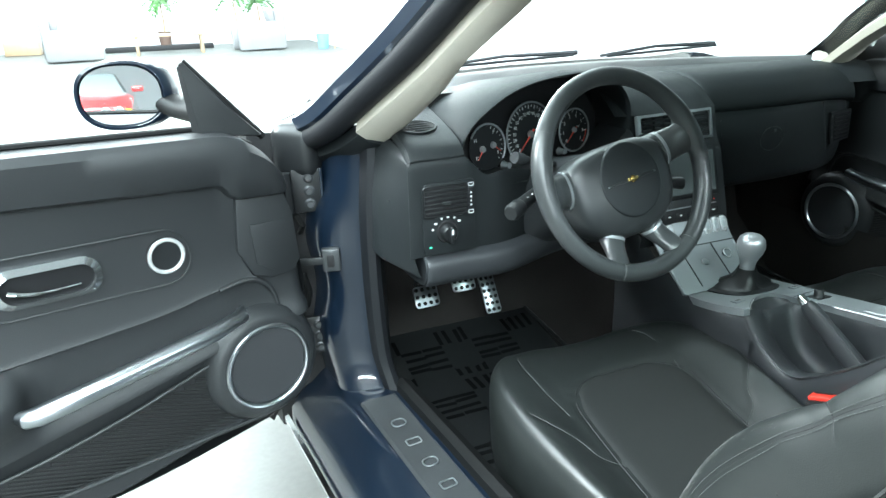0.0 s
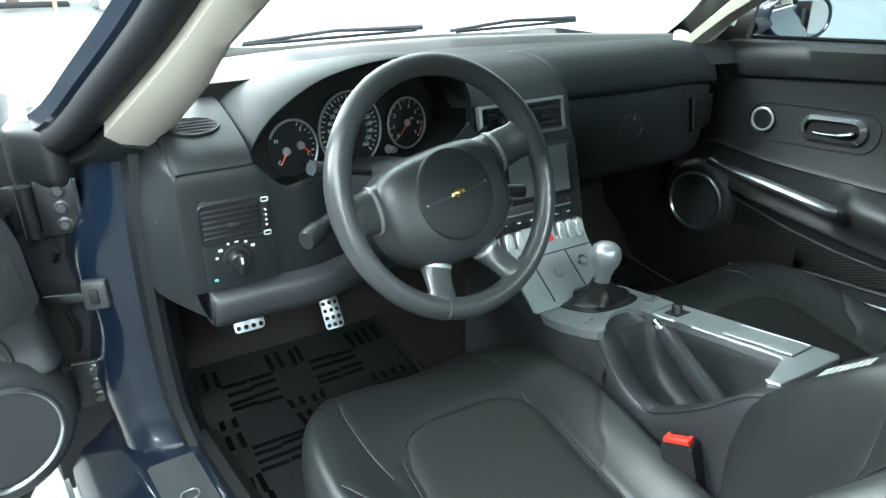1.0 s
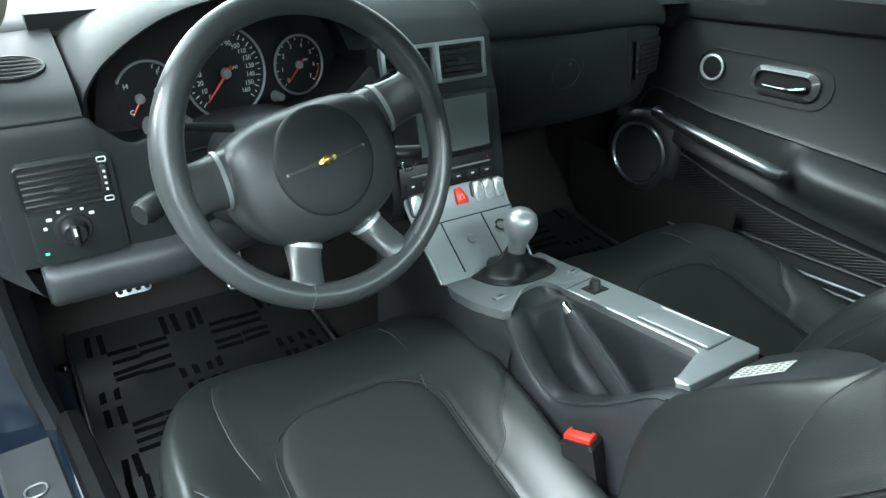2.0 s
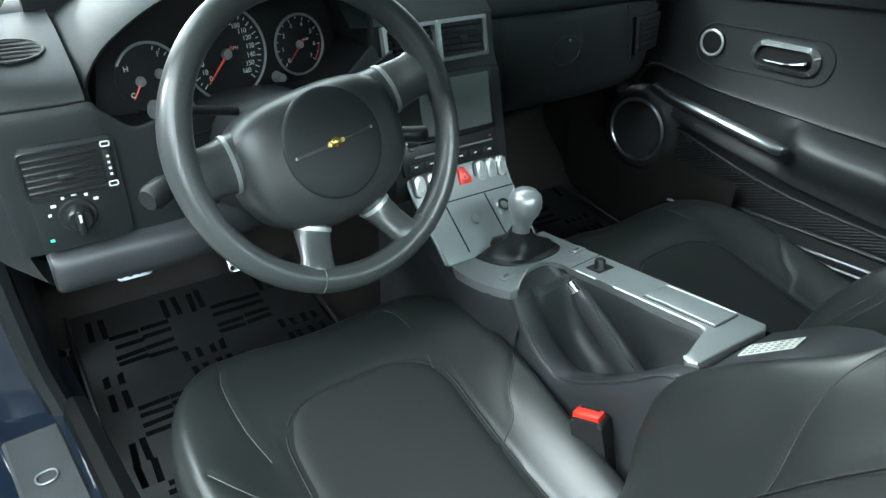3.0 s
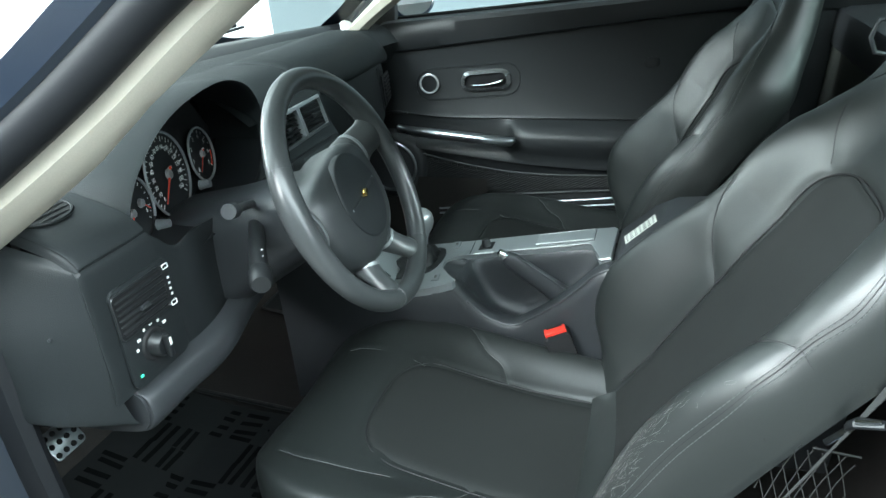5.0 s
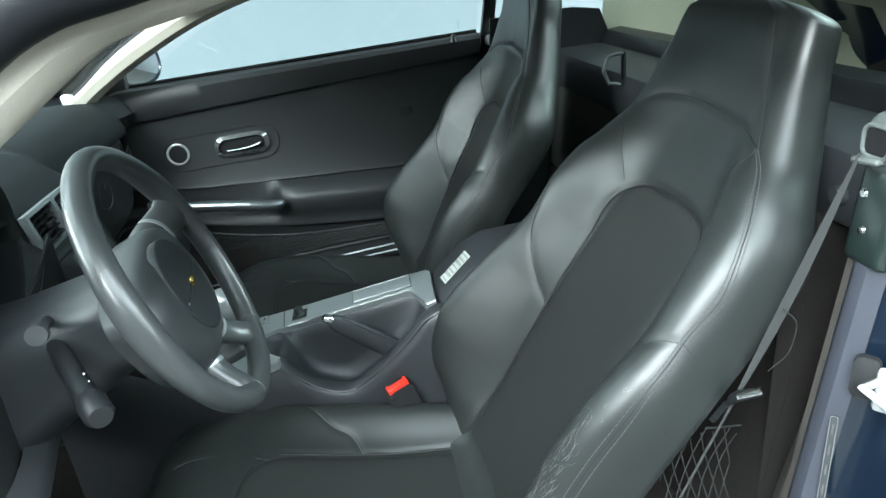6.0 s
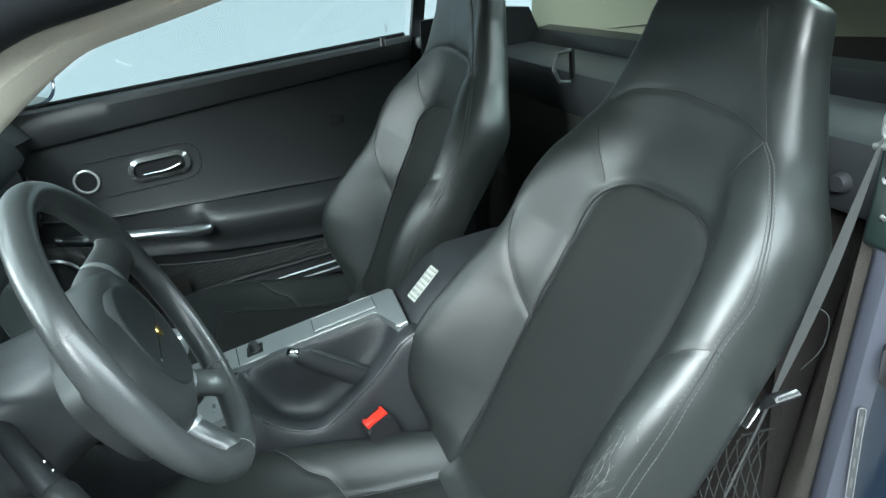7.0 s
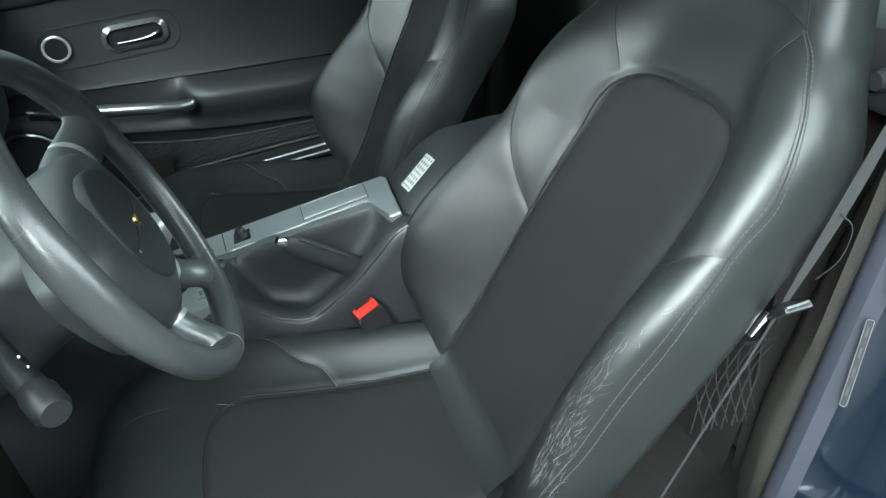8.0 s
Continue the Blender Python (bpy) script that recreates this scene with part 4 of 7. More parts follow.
part("knee_end", prism([(y + 0.008, z + 0.001) for y, z in (tuple(q) for q in spline(knee, 5))] + [(0.45, 0.69), (0.214, 0.692)], axes((-0.679, 0, 0), (0, 1, 0), (0, 0, 1)), 0.006, 0.001), PLASTIC, dash)
rows = []
for pts in ([(-0.700, 0.197, 0.866), (-0.703, 0.23, 0.882), (-0.704, 0.27, 0.892), (-0.706, 0.31, 0.900), (-0.710, 0.36, 0.904)],
            [(-0.704, 0.201, 0.855), (-0.712, 0.232, 0.868), (-0.718, 0.27, 0.876), (-0.724, 0.31, 0.882), (-0.73, 0.36, 0.885)],
            [(-0.704, 0.202, 0.80), (-0.718, 0.225, 0.80), (-0.730, 0.26, 0.80), (-0.738, 0.30, 0.80), (-0.742, 0.36, 0.80)],
            [(-0.702, 0.203, 0.72), (-0.719, 0.225, 0.72), (-0.733, 0.255, 0.72), (-0.742, 0.295, 0.72), (-0.746, 0.36, 0.72)],
            [(-0.690, 0.203, 0.655), (-0.712, 0.222, 0.665), (-0.730, 0.245, 0.672), (-0.744, 0.28, 0.676), (-0.748, 0.36, 0.68)],
            [(-0.676, 0.206, 0.632), (-0.702, 0.226, 0.648), (-0.724, 0.25, 0.660), (-0.738, 0.285, 0.666), (-0.744, 0.36, 0.67)],
            [(-0.664, 0.26, 0.628), (-0.69, 0.27, 0.644), (-0.71, 0.29, 0.657), (-0.722, 0.32, 0.664), (-0.73, 0.38, 0.67)]):
    rows.append(spline(pts, 5))
cols = [spline(list(c), 5) for c in zip(*rows)]
part("end_cap", sheet([list(r) for r in zip(*cols)]), DASH, dash)
for y, z in ((0.245, 0.79), (0.25, 0.69)):
    part("cap_screw", block(-0.728, y, z, 0.004, 0.004, 0.004, 0.001), PLASTIC, dash)

# passenger side: padded roll above, glove box face below
roll = [(0.56, 0.943), (0.48, 0.957), (0.40, 0.950), (0.355, 0.925), (0.335, 0.895), (0.333, 0.872), (0.350, 0.862)]
part("dash_roll", loft_x([(0.094, [(y + 0.02, z - 0.010) for y, z in roll]), (0.112, roll), (0.2, roll), (0.35, [(y - 0.004, z) for y, z in roll]), (0.5, [(y + 0.004, z) for y, z in roll]), (0.60, [(y + 0.02, z - 0.006) for y, z in roll]), (0.645, [(y + 0.035, z - 0.014) for y, z in roll]), (0.662, [(y + 0.048, z - 0.024) for y, z in roll])]), DASH_TOP, dash)
glove = [(0.352, 0.866), (0.342, 0.84), (0.338, 0.79), (0.342, 0.73), (0.355, 0.68), (0.39, 0.655), (0.50, 0.645), (0.66, 0.65)]
part("glove_face", loft_x([(0.086, [(y - 0.03, z) for y, z in glove]), (0.105, [(y - 0.006, z) for y, z in glove]), (0.2, glove), (0.4, glove), (0.55, [(y + 0.015, z) for y, z in glove]), (0.62, [(y + 0.035, z) for y, z in glove]), (0.645, [(y + 0.045, z) for y, z in glove]), (0.662, [(y + 0.058, z) for y, z in glove])]), DASH, dash)
part("dash_end", prism([(0.66, 0.905), (0.608, 0.916), (0.528, 0.930), (0.448, 0.924), (0.404, 0.899), (0.385, 0.869), (0.398, 0.845), (0.398, 0.79), (0.402, 0.73), (0.415, 0.68), (0.45, 0.657), (0.70, 0.655)], axes((0.658, 0, 0), (0, 1, 0), (0, 0, 1)), 0.010, 0.004), DASH, dash)
part("glove_seam", tube([(0.118, 0.345, 0.862), (0.121, 0.336, 0.80), (0.13, 0.338, 0.715)], 0.0012, 6), PLASTIC, dash)
part("glove_seam", tube([(0.157, 0.3425, 0.846), (0.164, 0.3365, 0.790), (0.172, 0.3395, 0.735), (0.177, 0.3435, 0.708)], 0.0012, 6), PLASTIC, dash)
part("lock_ring", tube([(0.329 + 0.038 * math.cos(t), 0.3372, 0.783 + 0.030 * math.sin(t)) for t in np.linspace(0, 2 * math.pi, 36, endpoint=False)], 0.0010, 6, True), PLASTIC, dash)
# side vent at the end of the glove box face
vm = axes((0.58, 0.3565, 0.785), (1, 0.25, 0), (0, 0, 1))
part("glove_seam", tube([(0.492, 0.336, 0.862), (0.520, 0.342, 0.800), (0.547, 0.3485, 0.728)], 0.0013, 6), PLASTIC, dash)
sv = part("side_vent", prism([(-0.046, 0.045), (0.070, 0.042), (0.080, -0.040), (-0.022, -0.045)], vm, 0.004, 0.0015), BLACK, dash, "black passenger side vent")
part("vent_mouth", prism([(-0.030, 0.037), (0.064, 0.035), (0.072, -0.033), (-0.009, -0.037)], vm @ Matrix.Translation((0, 0, 0.004)), 0.0006), CAVITY, sv)
for k in range(6):
    z = 0.028 - 0.0115 * k
    part("slat", prism([(-0.026 + 0.003 * k, z + 0.0022), (0.064 + 0.0012 * k, z + 0.0020), (0.0642 + 0.0012 * k, z - 0.0012), (-0.0255 + 0.003 * k, z - 0.0012)], vm @ Matrix.Translation((0, 0, 0.0046)), 0.003), BLACK, sv)
for u, z in ((-0.044, 0.034), (-0.036, 0.005), (-0.027, -0.024)):
    part("vent_mark", block(*(vm @ Vector((u + 0.004, z, 0.0045))), 0.005, 0.002, 0.006, 0.0006), GREY_INK, sv)
part("glove_lock", lathe([(0, 0.002), (0.004, 0.0018), (0.005, 0.0)], axes((0.338, 0.3375, 0.802), (1, 0, 0), (0, 0, 1)), 14), SILL, dash)
for y0, x0 in ((0.3375, 0.305), (0.3375, 0.372)):
    part("airbag_mark", tube([(x0, y0 + 0.001, 0.775), (x0 + (0.004 if x0 > 0.34 else -0.004), y0, 0.795), (x0, y0 + 0.001, 0.815)], 0.0010, 6), PLASTIC, dash)
# middle: top pad and vents
mid = [(0.56, 0.947), (0.48, 0.951), (0.40, 0.946), (0.345, 0.925), (0.312, 0.902), (0.296, 0.889)]
part("centre_pad", loft_x([(-0.19, [(y, z + 0.002) for y, z in mid]), (-0.15, mid), (-0.03, mid), (0.06, mid), (0.10, [(y + 0.012, z) for y, z in mid])]), DASH_TOP, dash)
part("centre_fascia", loft_x([(x, [(0.300, 0.892), (0.292, 0.87), (0.286, 0.84), (0.272, 0.81), (0.262, 0.79), (0.236, 0.70), (0.222, 0.645), (0.230, 0.60)]) for x in (-0.150, -0.09, -0.03, 0.03, 0.090)]), BLACK, dash)
DFM = axes((-0.650, 0.286, 0.9140), (1, 0, 0), (0, 1, 0.24))
part("defroster", prism([(0.036 * math.cos(t), 0.027 * math.sin(t)) for t in np.linspace(0, 2 * math.pi, 36, endpoint=False)], DFM, 0.0022), DEEP, dash, "black oval defroster grille")
for k in range(5):
    w = 0.033 * math.sqrt(1 - ((k - 2) / 2.7) ** 2)
    part("grille_bar", tube([DFM @ Vector((a * w, -0.0195 + 0.0098 * k, 0.0012 + 0.001 * (1 - a * a))) for a in (-1, -0.5, 0, 0.5, 1)], 0.0019, 6), BLACK, dash)
part("grille_rim", tube([DFM @ Vector((0.0365 * math.cos(t), 0.0275 * math.sin(t), 0.0015)) for t in np.linspace(0, 2 * math.pi, 36, endpoint=False)], 0.0022, 6, True), DASH, dash)
part("binnacle_back", block(-0.36, 0.425, 0.875, 0.52, 0.012, 0.165, 0.0, Matrix.Rotation(0.12, 3, "Z")), DEEP, dash)

# binnacle hood
FRONT = [(-0.587, 0.224, 0.850), (-0.588, 0.222, 0.872), (-0.578, 0.222, 0.898), (-0.545, 0.226, 0.932), (-0.474, 0.235, 0.971), (-0.386, 0.246, 0.991), (-0.285, 0.258, 0.994), (-0.205, 0.272, 0.968), (-0.160, 0.285, 0.92), (-0.150, 0.292, 0.86)]
REAR = [(-0.604, 0.36, 0.880), (-0.604, 0.38, 0.895), (-0.598, 0.40, 0.918), (-0.560, 0.43, 0.946), (-0.480, 0.46, 0.964), (-0.390, 0.48, 0.969), (-0.280, 0.48, 0.966), (-0.190, 0.46, 0.955), (-0.140, 0.42, 0.935), (-0.130, 0.38, 0.88)]
f, r = spline(FRONT, 6), spline(REAR, 6)
rows = []
for t, lift in ((0, 0), (0.03, 0.003), (0.25, 0.008), (0.5, 0.008), (0.75, 0.004), (1, 0)):
    rows.append([a * (1 - t) + b * t + np.array((0, 0, lift)) for a, b in zip(f, r)])
part("binnacle_hood", sheet(rows), DASH_TOP, dash, angle=60)
cen = np.array((-0.37, 0.33, 0.87))
rows = []
for back, s in ((0.0, 1.0), (0.003, 0.982), (0.012, 0.972), (0.06, 0.955), (0.11, 0.93)):
    rows.append([np.array((cen[0] + (a[0] - cen[0]) * s, a[1] + back * (1.1 if a[0] > -0.4 else 0.9), cen[2] + (a[2] - cen[2]) * s)) for a in f])
part("binnacle_inner", sheet(rows), DASH, dash, angle=60)
low = spline([(-0.587, 0.224, 0.851), (-0.583, 0.222, 0.832), (-0.560, 0.220, 0.815), (-0.52, 0.222, 0.808), (-0.40, 0.235, 0.805), (-0.25, 0.262, 0.806), (-0.150, 0.292, 0.860)], 6)
rows = [[p + np.array((0, b, c)) for p in low] for b, c in ((0, 0), (0.004, 0.004), (0.05, 0.003), (0.11, 0.0))]
part("binnacle_lip", sheet(rows), BLACK, dash)
part("fascia_bridge", sheet([low, [np.array((p[0], 0.203 + 0.055 * max(0, (p[0] + 0.5) / 0.35), min(p[2] - 0.004, 0.83))) for p in low]]), DASH, dash)

# instruments
cluster = thing("instrument_cluster", (-0.37, 0.37, 0.78), "black instrument cluster with three round dials and red needles", "instrument cluster")
A = Vector((0.97, 0.24, 0)).normalized()
B = Vector((-0.03, 0.10, 0.99)).normalized()
part("back_plate", prism([(-0.215, -0.065), (0.20, -0.065), (0.21, 0.02), (0.15, 0.105), (-0.05, 0.115), (-0.18, 0.06)], axes((-0.372, 0.352, 0.865), A, B), 0.004), DEEP, cluster)


def dial(cx, cy, cz, r, ticks, start, end, needles, numerals, red=None, closed=True):
    m = axes((cx, cy, cz), A, B)
    d = part("dial", lathe([(0, 0), (r, 0), (r * 1.03, 0.004)], m, 48), BLACK, cluster)
    span = np.linspace(0, 2 * math.pi, 48, endpoint=False) if closed else np.linspace(radians(-35), radians(150), 30)
    part("dial_ring", tube([m @ Vector((r * 1.02 * math.cos(t), r * 1.02 * math.sin(t), 0.004)) for t in span], 0.0021, 8, closed), SILVER, d, "silver dial ring")
    bms = []
    for k in range(ticks):
        t = radians(start + (end - start) * k / (ticks - 1))
        ln = 0.12 if k % 2 == 0 else 0.07
        c = m @ Vector((r * (0.93 - ln / 2) * math.cos(t), r * (0.93 - ln / 2) * math.sin(t), 0.001))
        b = block(0, 0, 0, r * ln, r * 0.022, 0.0006)
        bmesh.ops.transform(b, matrix=Matrix.Translation(c) @ m.to_3x3().to_4x4() @ Matrix.Rotation(t, 4, "Z"), verts=b.verts)
        bms.append(b)
    part("scale", merged(*bms), WHITE_INK, d, "white tick marks")
    for text, ang, rad, size in numerals:
        t = radians(ang)
        words("numeral", text, r * size, m @ Matrix.Translation((r * rad * math.cos(t), r * rad * math.sin(t), 0.001)), WHITE_INK, d, 0.0002)
    if red:
        part("red_zone", tube([m @ Vector((r * 0.9 * math.cos(t), r * 0.9 * math.sin(t), 0.001)) for t in np.linspace(radians(red[0]), radians(red[1]), 10)], r * 0.02, 5), RED_INK, d)
    for nx, ny, ang, ln, hub in needles:
        o = m @ Matrix.Translation((nx * r, ny * r, 0.006))
        t = radians(ang)
        n = part("needle", tube([o @ Vector((-0.25 * ln * r * math.cos(t), -0.25 * ln * r * math.sin(t), 0)), o @ Vector((ln * r * math.cos(t), ln * r * math.sin(t), 0))], [r * 0.035, r * 0.015], 6), RED_INK, d, "red needle")
        part("needle_hub", lathe([(0, 0.003), (hub * r * 0.62, 0.002), (hub * r * 0.78, -0.003)], o, 20), KNOB, n, "pale needle hub")
    return d


mph = [(str(v), 225 - 270 * v / 160, 0.66, 0.155) for v in (0, 10, 20, 30, 40, 50, 60, 70, 80, 90, 100, 110, 120, 130, 140, 150, 160)]
dial(-0.378, 0.335, 0.866, 0.066, 33, 225, -45, [(0, 0, 225, 0.80, 0.17)], mph + [("MPH", 20, 0.25, 0.11)])
dial(-0.248, 0.368, 0.857, 0.046, 15, 225, -45, [(0, 0, 225, 0.78, 0.19)], [(str(v), 225 - 270 * v / 7, 0.68, 0.22) for v in range(8)] + [("RPM", 20, 0.35, 0.12)], red=(-6, -45))
dial(-0.497, 0.300, 0.857, 0.046, 9, 70, -40, [(-0.30, -0.05, 235, 0.55, 0.2), (0.32, 0.06, 320, 0.5, 0.2)], [("F", 55, 0.75, 0.22), ("E", -25, 0.7, 0.18), ("H", 150, 0.72, 0.22), ("C", 215, 0.72, 0.2)], closed=False)
for bx, by, bz in ((-0.300, 0.335, 0.820), (-0.455, 0.300, 0.815)):
    part("reset_button", lathe([(0, 0.016), (0.006, 0.015), (0.0075, 0.0), (0.009, -0.004)], axes((bx, by, bz), A, B), 16), SILVER, cluster, "grey reset knob")

# light switch and side vent
panel = part("switch_panel", prism(rounded(0.108, 0.140, 0.012), axes((-0.626, 0.1975, 0.758), (1, 0.01, 0), (0, 0, 1)), 0.004, 0.002), DASH, dash)
vent = thing("side_vent", (-0.632, 0.197, 0.76), "black slatted side air vent in the dashboard", "air vent", "air vents")
fm = axes((-0.634, 0.193, 0.792), (1, 0.01, 0), (0, 0, 1))
part("vent_well", prism(rounded(0.088, 0.056, 0.005), fm, 0.001), DEEP, vent)
fr = [fm @ Vector((a, b, 0.001)) for a, b in rounded(0.090, 0.058, 0.006)]
part("vent_frame", tube(fr, 0.0024, 6, True), BLACK, vent)
for k in range(6):
    part("slat", block(-0.634, 0.1925, 0.772 + 0.0082 * k, 0.084, 0.007, 0.0028, 0.001, Matrix.Rotation(0.5, 3, "X")), BLACK, vent)
part("vent_tab", block(-0.634, 0.1885, 0.788, 0.016, 0.006, 0.005, 0.001), PLASTIC, vent)
part("slider", block(-0.5835, 0.1925, 0.790, 0.009, 0.004, 0.042, 0.001), BLACK, vent)
for z in (0.818, 0.765):
    part("icon", tube([(-0.5835 + a, 0.1905, z + b) for a, b in rounded(0.010, 0.006, 0.001, 1)], 0.0008, 5, True), WHITE_INK, vent)
for k in range(4):
    part("slider_dot", block(-0.5835, 0.1900, 0.778 + 0.008 * k, 0.003, 0.001, 0.003), WHITE_INK, vent)
sw = thing("light_switch", (-0.632, 0.19, 0.73), "black rotary headlight switch with white symbols", "switch")
km = axes((-0.632, 0.1935, 0.731), (1, 0.01, 0), (0, 0, 1))
part("switch_ring", lathe([(0, 0.002), (0.021, 0.003), (0.023, 0.0)], km, 28), DEEP, sw)
part("switch_knob", lathe([(0, 0.018), (0.013, 0.018), (0.0155, 0.015), (0.0165, 0.002), (0.018, 0.0)], km, 28), BLACK, sw)
part("switch_grip", block(-0.632, 0.172, 0.731, 0.009, 0.010, 0.034, 0.003), BLACK, sw)
part("switch_mark", block(-0.632, 0.1665, 0.738, 0.003, 0.002, 0.010), WHITE_INK, sw)
for k, a in enumerate((165, 140, 112, 88, 62, 38)):
    c = km @ Vector((0.031 * math.cos(radians(a)), 0.029 * math.sin(radians(a)), 0.001))
    part("symbol", block(*c, 0.006 if k % 2 else 0.004, 0.001, 0.004, 0.0005), WHITE_INK, sw)
part("pilot_light", block(-0.667, 0.1925, 0.704, 0.005, 0.002, 0.003), GREEN, sw, "small green light")

# centre vents with their silver frame
cv = thing("centre_vents", (-0.034, 0.285, 0.82), "pair of slatted centre air vents in a silver frame", "air vent", "air vents")
cm = axes((-0.034, 0.284, 0.856), (1, 0.05, 0), (0, 0.25, 1))
for cx in (-0.053, 0.055):
    w, h = (0.096, 0.056)
    fr = []
    o, i = rounded(w + 0.012, h + 0.012, 0.003, 2), rounded(w, h, 0.003, 2)
    rows = [[cm @ Vector((cx + a, b, d)) for a, b in ring] for ring, d in ((o, -0.006), (o, 0.005), (i, 0.007), (i, -0.012))]
    part("vent_frame", sheet([list(r) + [r[0]] for r in rows]), SILVER, cv, "satin silver frame")
    part("vent_well", prism([(cx + a, b) for a, b in i], cm @ Matrix.Translation((0, 0, -0.014)), 0.002), DEEP, cv)
    for k in range(5):
        c = cm @ Vector((cx, -0.020 + 0.010 * k, -0.001))
        b = block(0, 0, 0, w - 0.012, 0.0022, 0.010, 0.0008)
        bmesh.ops.transform(b, matrix=Matrix.Translation(c) @ cm.to_3x3().to_4x4() @ Matrix.Rotation(0.3, 4, "X"), verts=b.verts)
        part("slat", b, BLACK, cv)
    for k in range(3):
        c = cm @ Vector((cx - 0.028 + 0.028 * k, 0, -0.006))
        b = block(0, 0, 0, 0.002, h, 0.008, 0.0006)
        bmesh.ops.transform(b, matrix=Matrix.Translation(c) @ cm.to_3x3().to_4x4(), verts=b.verts)
        part("vane", b, BLACK, cv)
    c = cm @ Vector((cx, 0.0, 0.006))
    part("vent_tab", block(*c, 0.012, 0.008, 0.008, 0.002), PLASTIC, cv)

# passenger side vent, as a slot
part("end_vent", block(0.600, 0.383, 0.80, 0.05, 0.02, 0.085, 0.006, Matrix.Rotation(0.5, 3, "Z")), DEEP, dash, "black passenger vent")
for k in range(4):
    part("vent_pin", block(0.575, 0.372, 0.765 + 0.022 * k, 0.004, 0.004, 0.006, 0.001), PLASTIC, dash)

# head unit: screen and climate row
radio = thing("head_unit", (-0.03, 0.235, 0.64), "black head unit with a grey screen and climate buttons", "radio")
rm = axes((-0.034, 0.2475, 0.755), (1, 0.02, 0), (0, 0.27, 1))
part("bezel", prism(rounded(0.205, 0.108, 0.006), rm @ Matrix.Translation((0, 0, -0.002)), 0.006, 0.002), BLACK, radio)
part("screen", prism(rounded(0.150, 0.092, 0.003), rm @ Matrix.Translation((0.018, 0, 0.004)), 0.0012), SCREEN, radio, "blank grey screen")
cmx = axes((-0.034, 0.2285, 0.676), (1, 0.02, 0), (0, 0.25, 1))
part("climate_panel", prism(rounded(0.205, 0.050, 0.004), cmx @ Matrix.Translation((0, 0, -0.004)), 0.010, 0.002), BLACK, radio)
for k in range(6):
    part("climate_button", prism(rounded(0.026, 0.014, 0.002), cmx @ Matrix.Translation((-0.080 + 0.032 * k, -0.011, 0.006)), 0.002, 0.0006), DEEP, radio)
    part("button_mark", prism(rounded(0.006 + 0.002 * (k % 2), 0.0022, 0.0005, 1), cmx @ Matrix.Translation((-0.080 + 0.032 * k, -0.010, 0.0083)), 0.0004), WHITE_INK, radio)
part("climate_trim", prism(rounded(0.17, 0.003, 0.001, 1), cmx @ Matrix.Translation((0.005, 0.006, 0.006)), 0.0012), SILVER, radio)
part("red_lamp", prism(rounded(0.003, 0.003, 0.0008, 1), cmx @ Matrix.Translation((0.085, 0.014, 0.006)), 0.001), RED, radio)


# ---- steering wheel and column ----
WC = Vector((-0.368, 0.0125, 0.852))
TIL, HEAD = radians(23.5), radians(4.2)
WM = axes(WC, (math.cos(HEAD), math.sin(HEAD), 0), (-math.sin(HEAD) * math.sin(TIL), math.cos(HEAD) * math.sin(TIL), math.cos(TIL))) @ Matrix.Rotation(radians(9), 4, "Z")
RR = 0.1725
wheel = thing("steering_wheel", WC, "black leather four-spoke steering wheel with a small gold winged badge", "steering wheel")
ang = np.linspace(0, 2 * math.pi, 120, endpoint=False)
rad = [0.0158 + 0.0024 * (math.exp(-((a - 0.30) / 0.35) ** 2) + math.exp(-((a - 2.85) / 0.35) ** 2)) for a in ang]
part("rim", tube([WM @ Vector((RR * math.cos(a), RR * math.sin(a), 0.0)) for a in ang], rad, 20, True), RIM_LEATHER, wheel, "worn black leather rim")
for a in (radians(-62), radians(-118), radians(38), radians(142)):
    c = [WM @ Vector(((RR + 0.0160 * math.cos(t)) * math.cos(a), (RR + 0.0160 * math.cos(t)) * math.sin(a), 0.0160 * math.sin(t))) for t in np.linspace(0, 2 * math.pi, 20, endpoint=False)]
    part("rim_joint", tube(c, 0.0007, 5, True), THREAD, wheel)
# perforated grips on the inner side of the rim
for a0, a1 in ((-55, -3), (183, 235)):
    holes = []
    for j, t in enumerate((0.0, 0.28, 0.56, 0.84, 1.12)):
        for k in range(40):
            a = radians(a0 + (a1 - a0) * (k + 0.5 * (j % 2)) / 40)
            n = Vector((-math.cos(t) * math.cos(a), -math.cos(t) * math.sin(a), math.sin(t)))
            c = Vector((RR * math.cos(a), RR * math.sin(a), 0)) + n * 0.0160
            m = WM @ axes(c, Vector((-math.sin(a), math.cos(a), 0)), n.cross(Vector((-math.sin(a), math.cos(a), 0))))
            holes.append(lathe([(0, 0.0002), (0.0008, 0.0001)], m, 6))
    part("perforation", merged(*holes), DEEP, wheel, "perforated grip")


def spoke_ring(a, rr, w, z, th, grow=0.0):
    ring = []
    for t in np.linspace(0, 2 * math.pi, 28, endpoint=False):
        c, s = math.cos(t), math.sin(t)
        x = math.copysign(abs(c) ** 0.75, c) * (w / 2 + grow)
        z2 = z + math.copysign(abs(s) ** 0.85, s) * (th + grow) - 4.0 * x * x
        ring.append(WM @ Vector((rr * math.cos(a) - x * math.sin(a), rr * math.sin(a) + x * math.cos(a), z2)))
    return ring


def spoke(a, w0, w1, rows):
    table = [(rr, w0 + (w1 - w0) * q, z, th) for rr, q, z, th in rows]
    fine = spline(table, 4)
    return sheet([spoke_ring(a, *p) for p in fine], True, True), fine


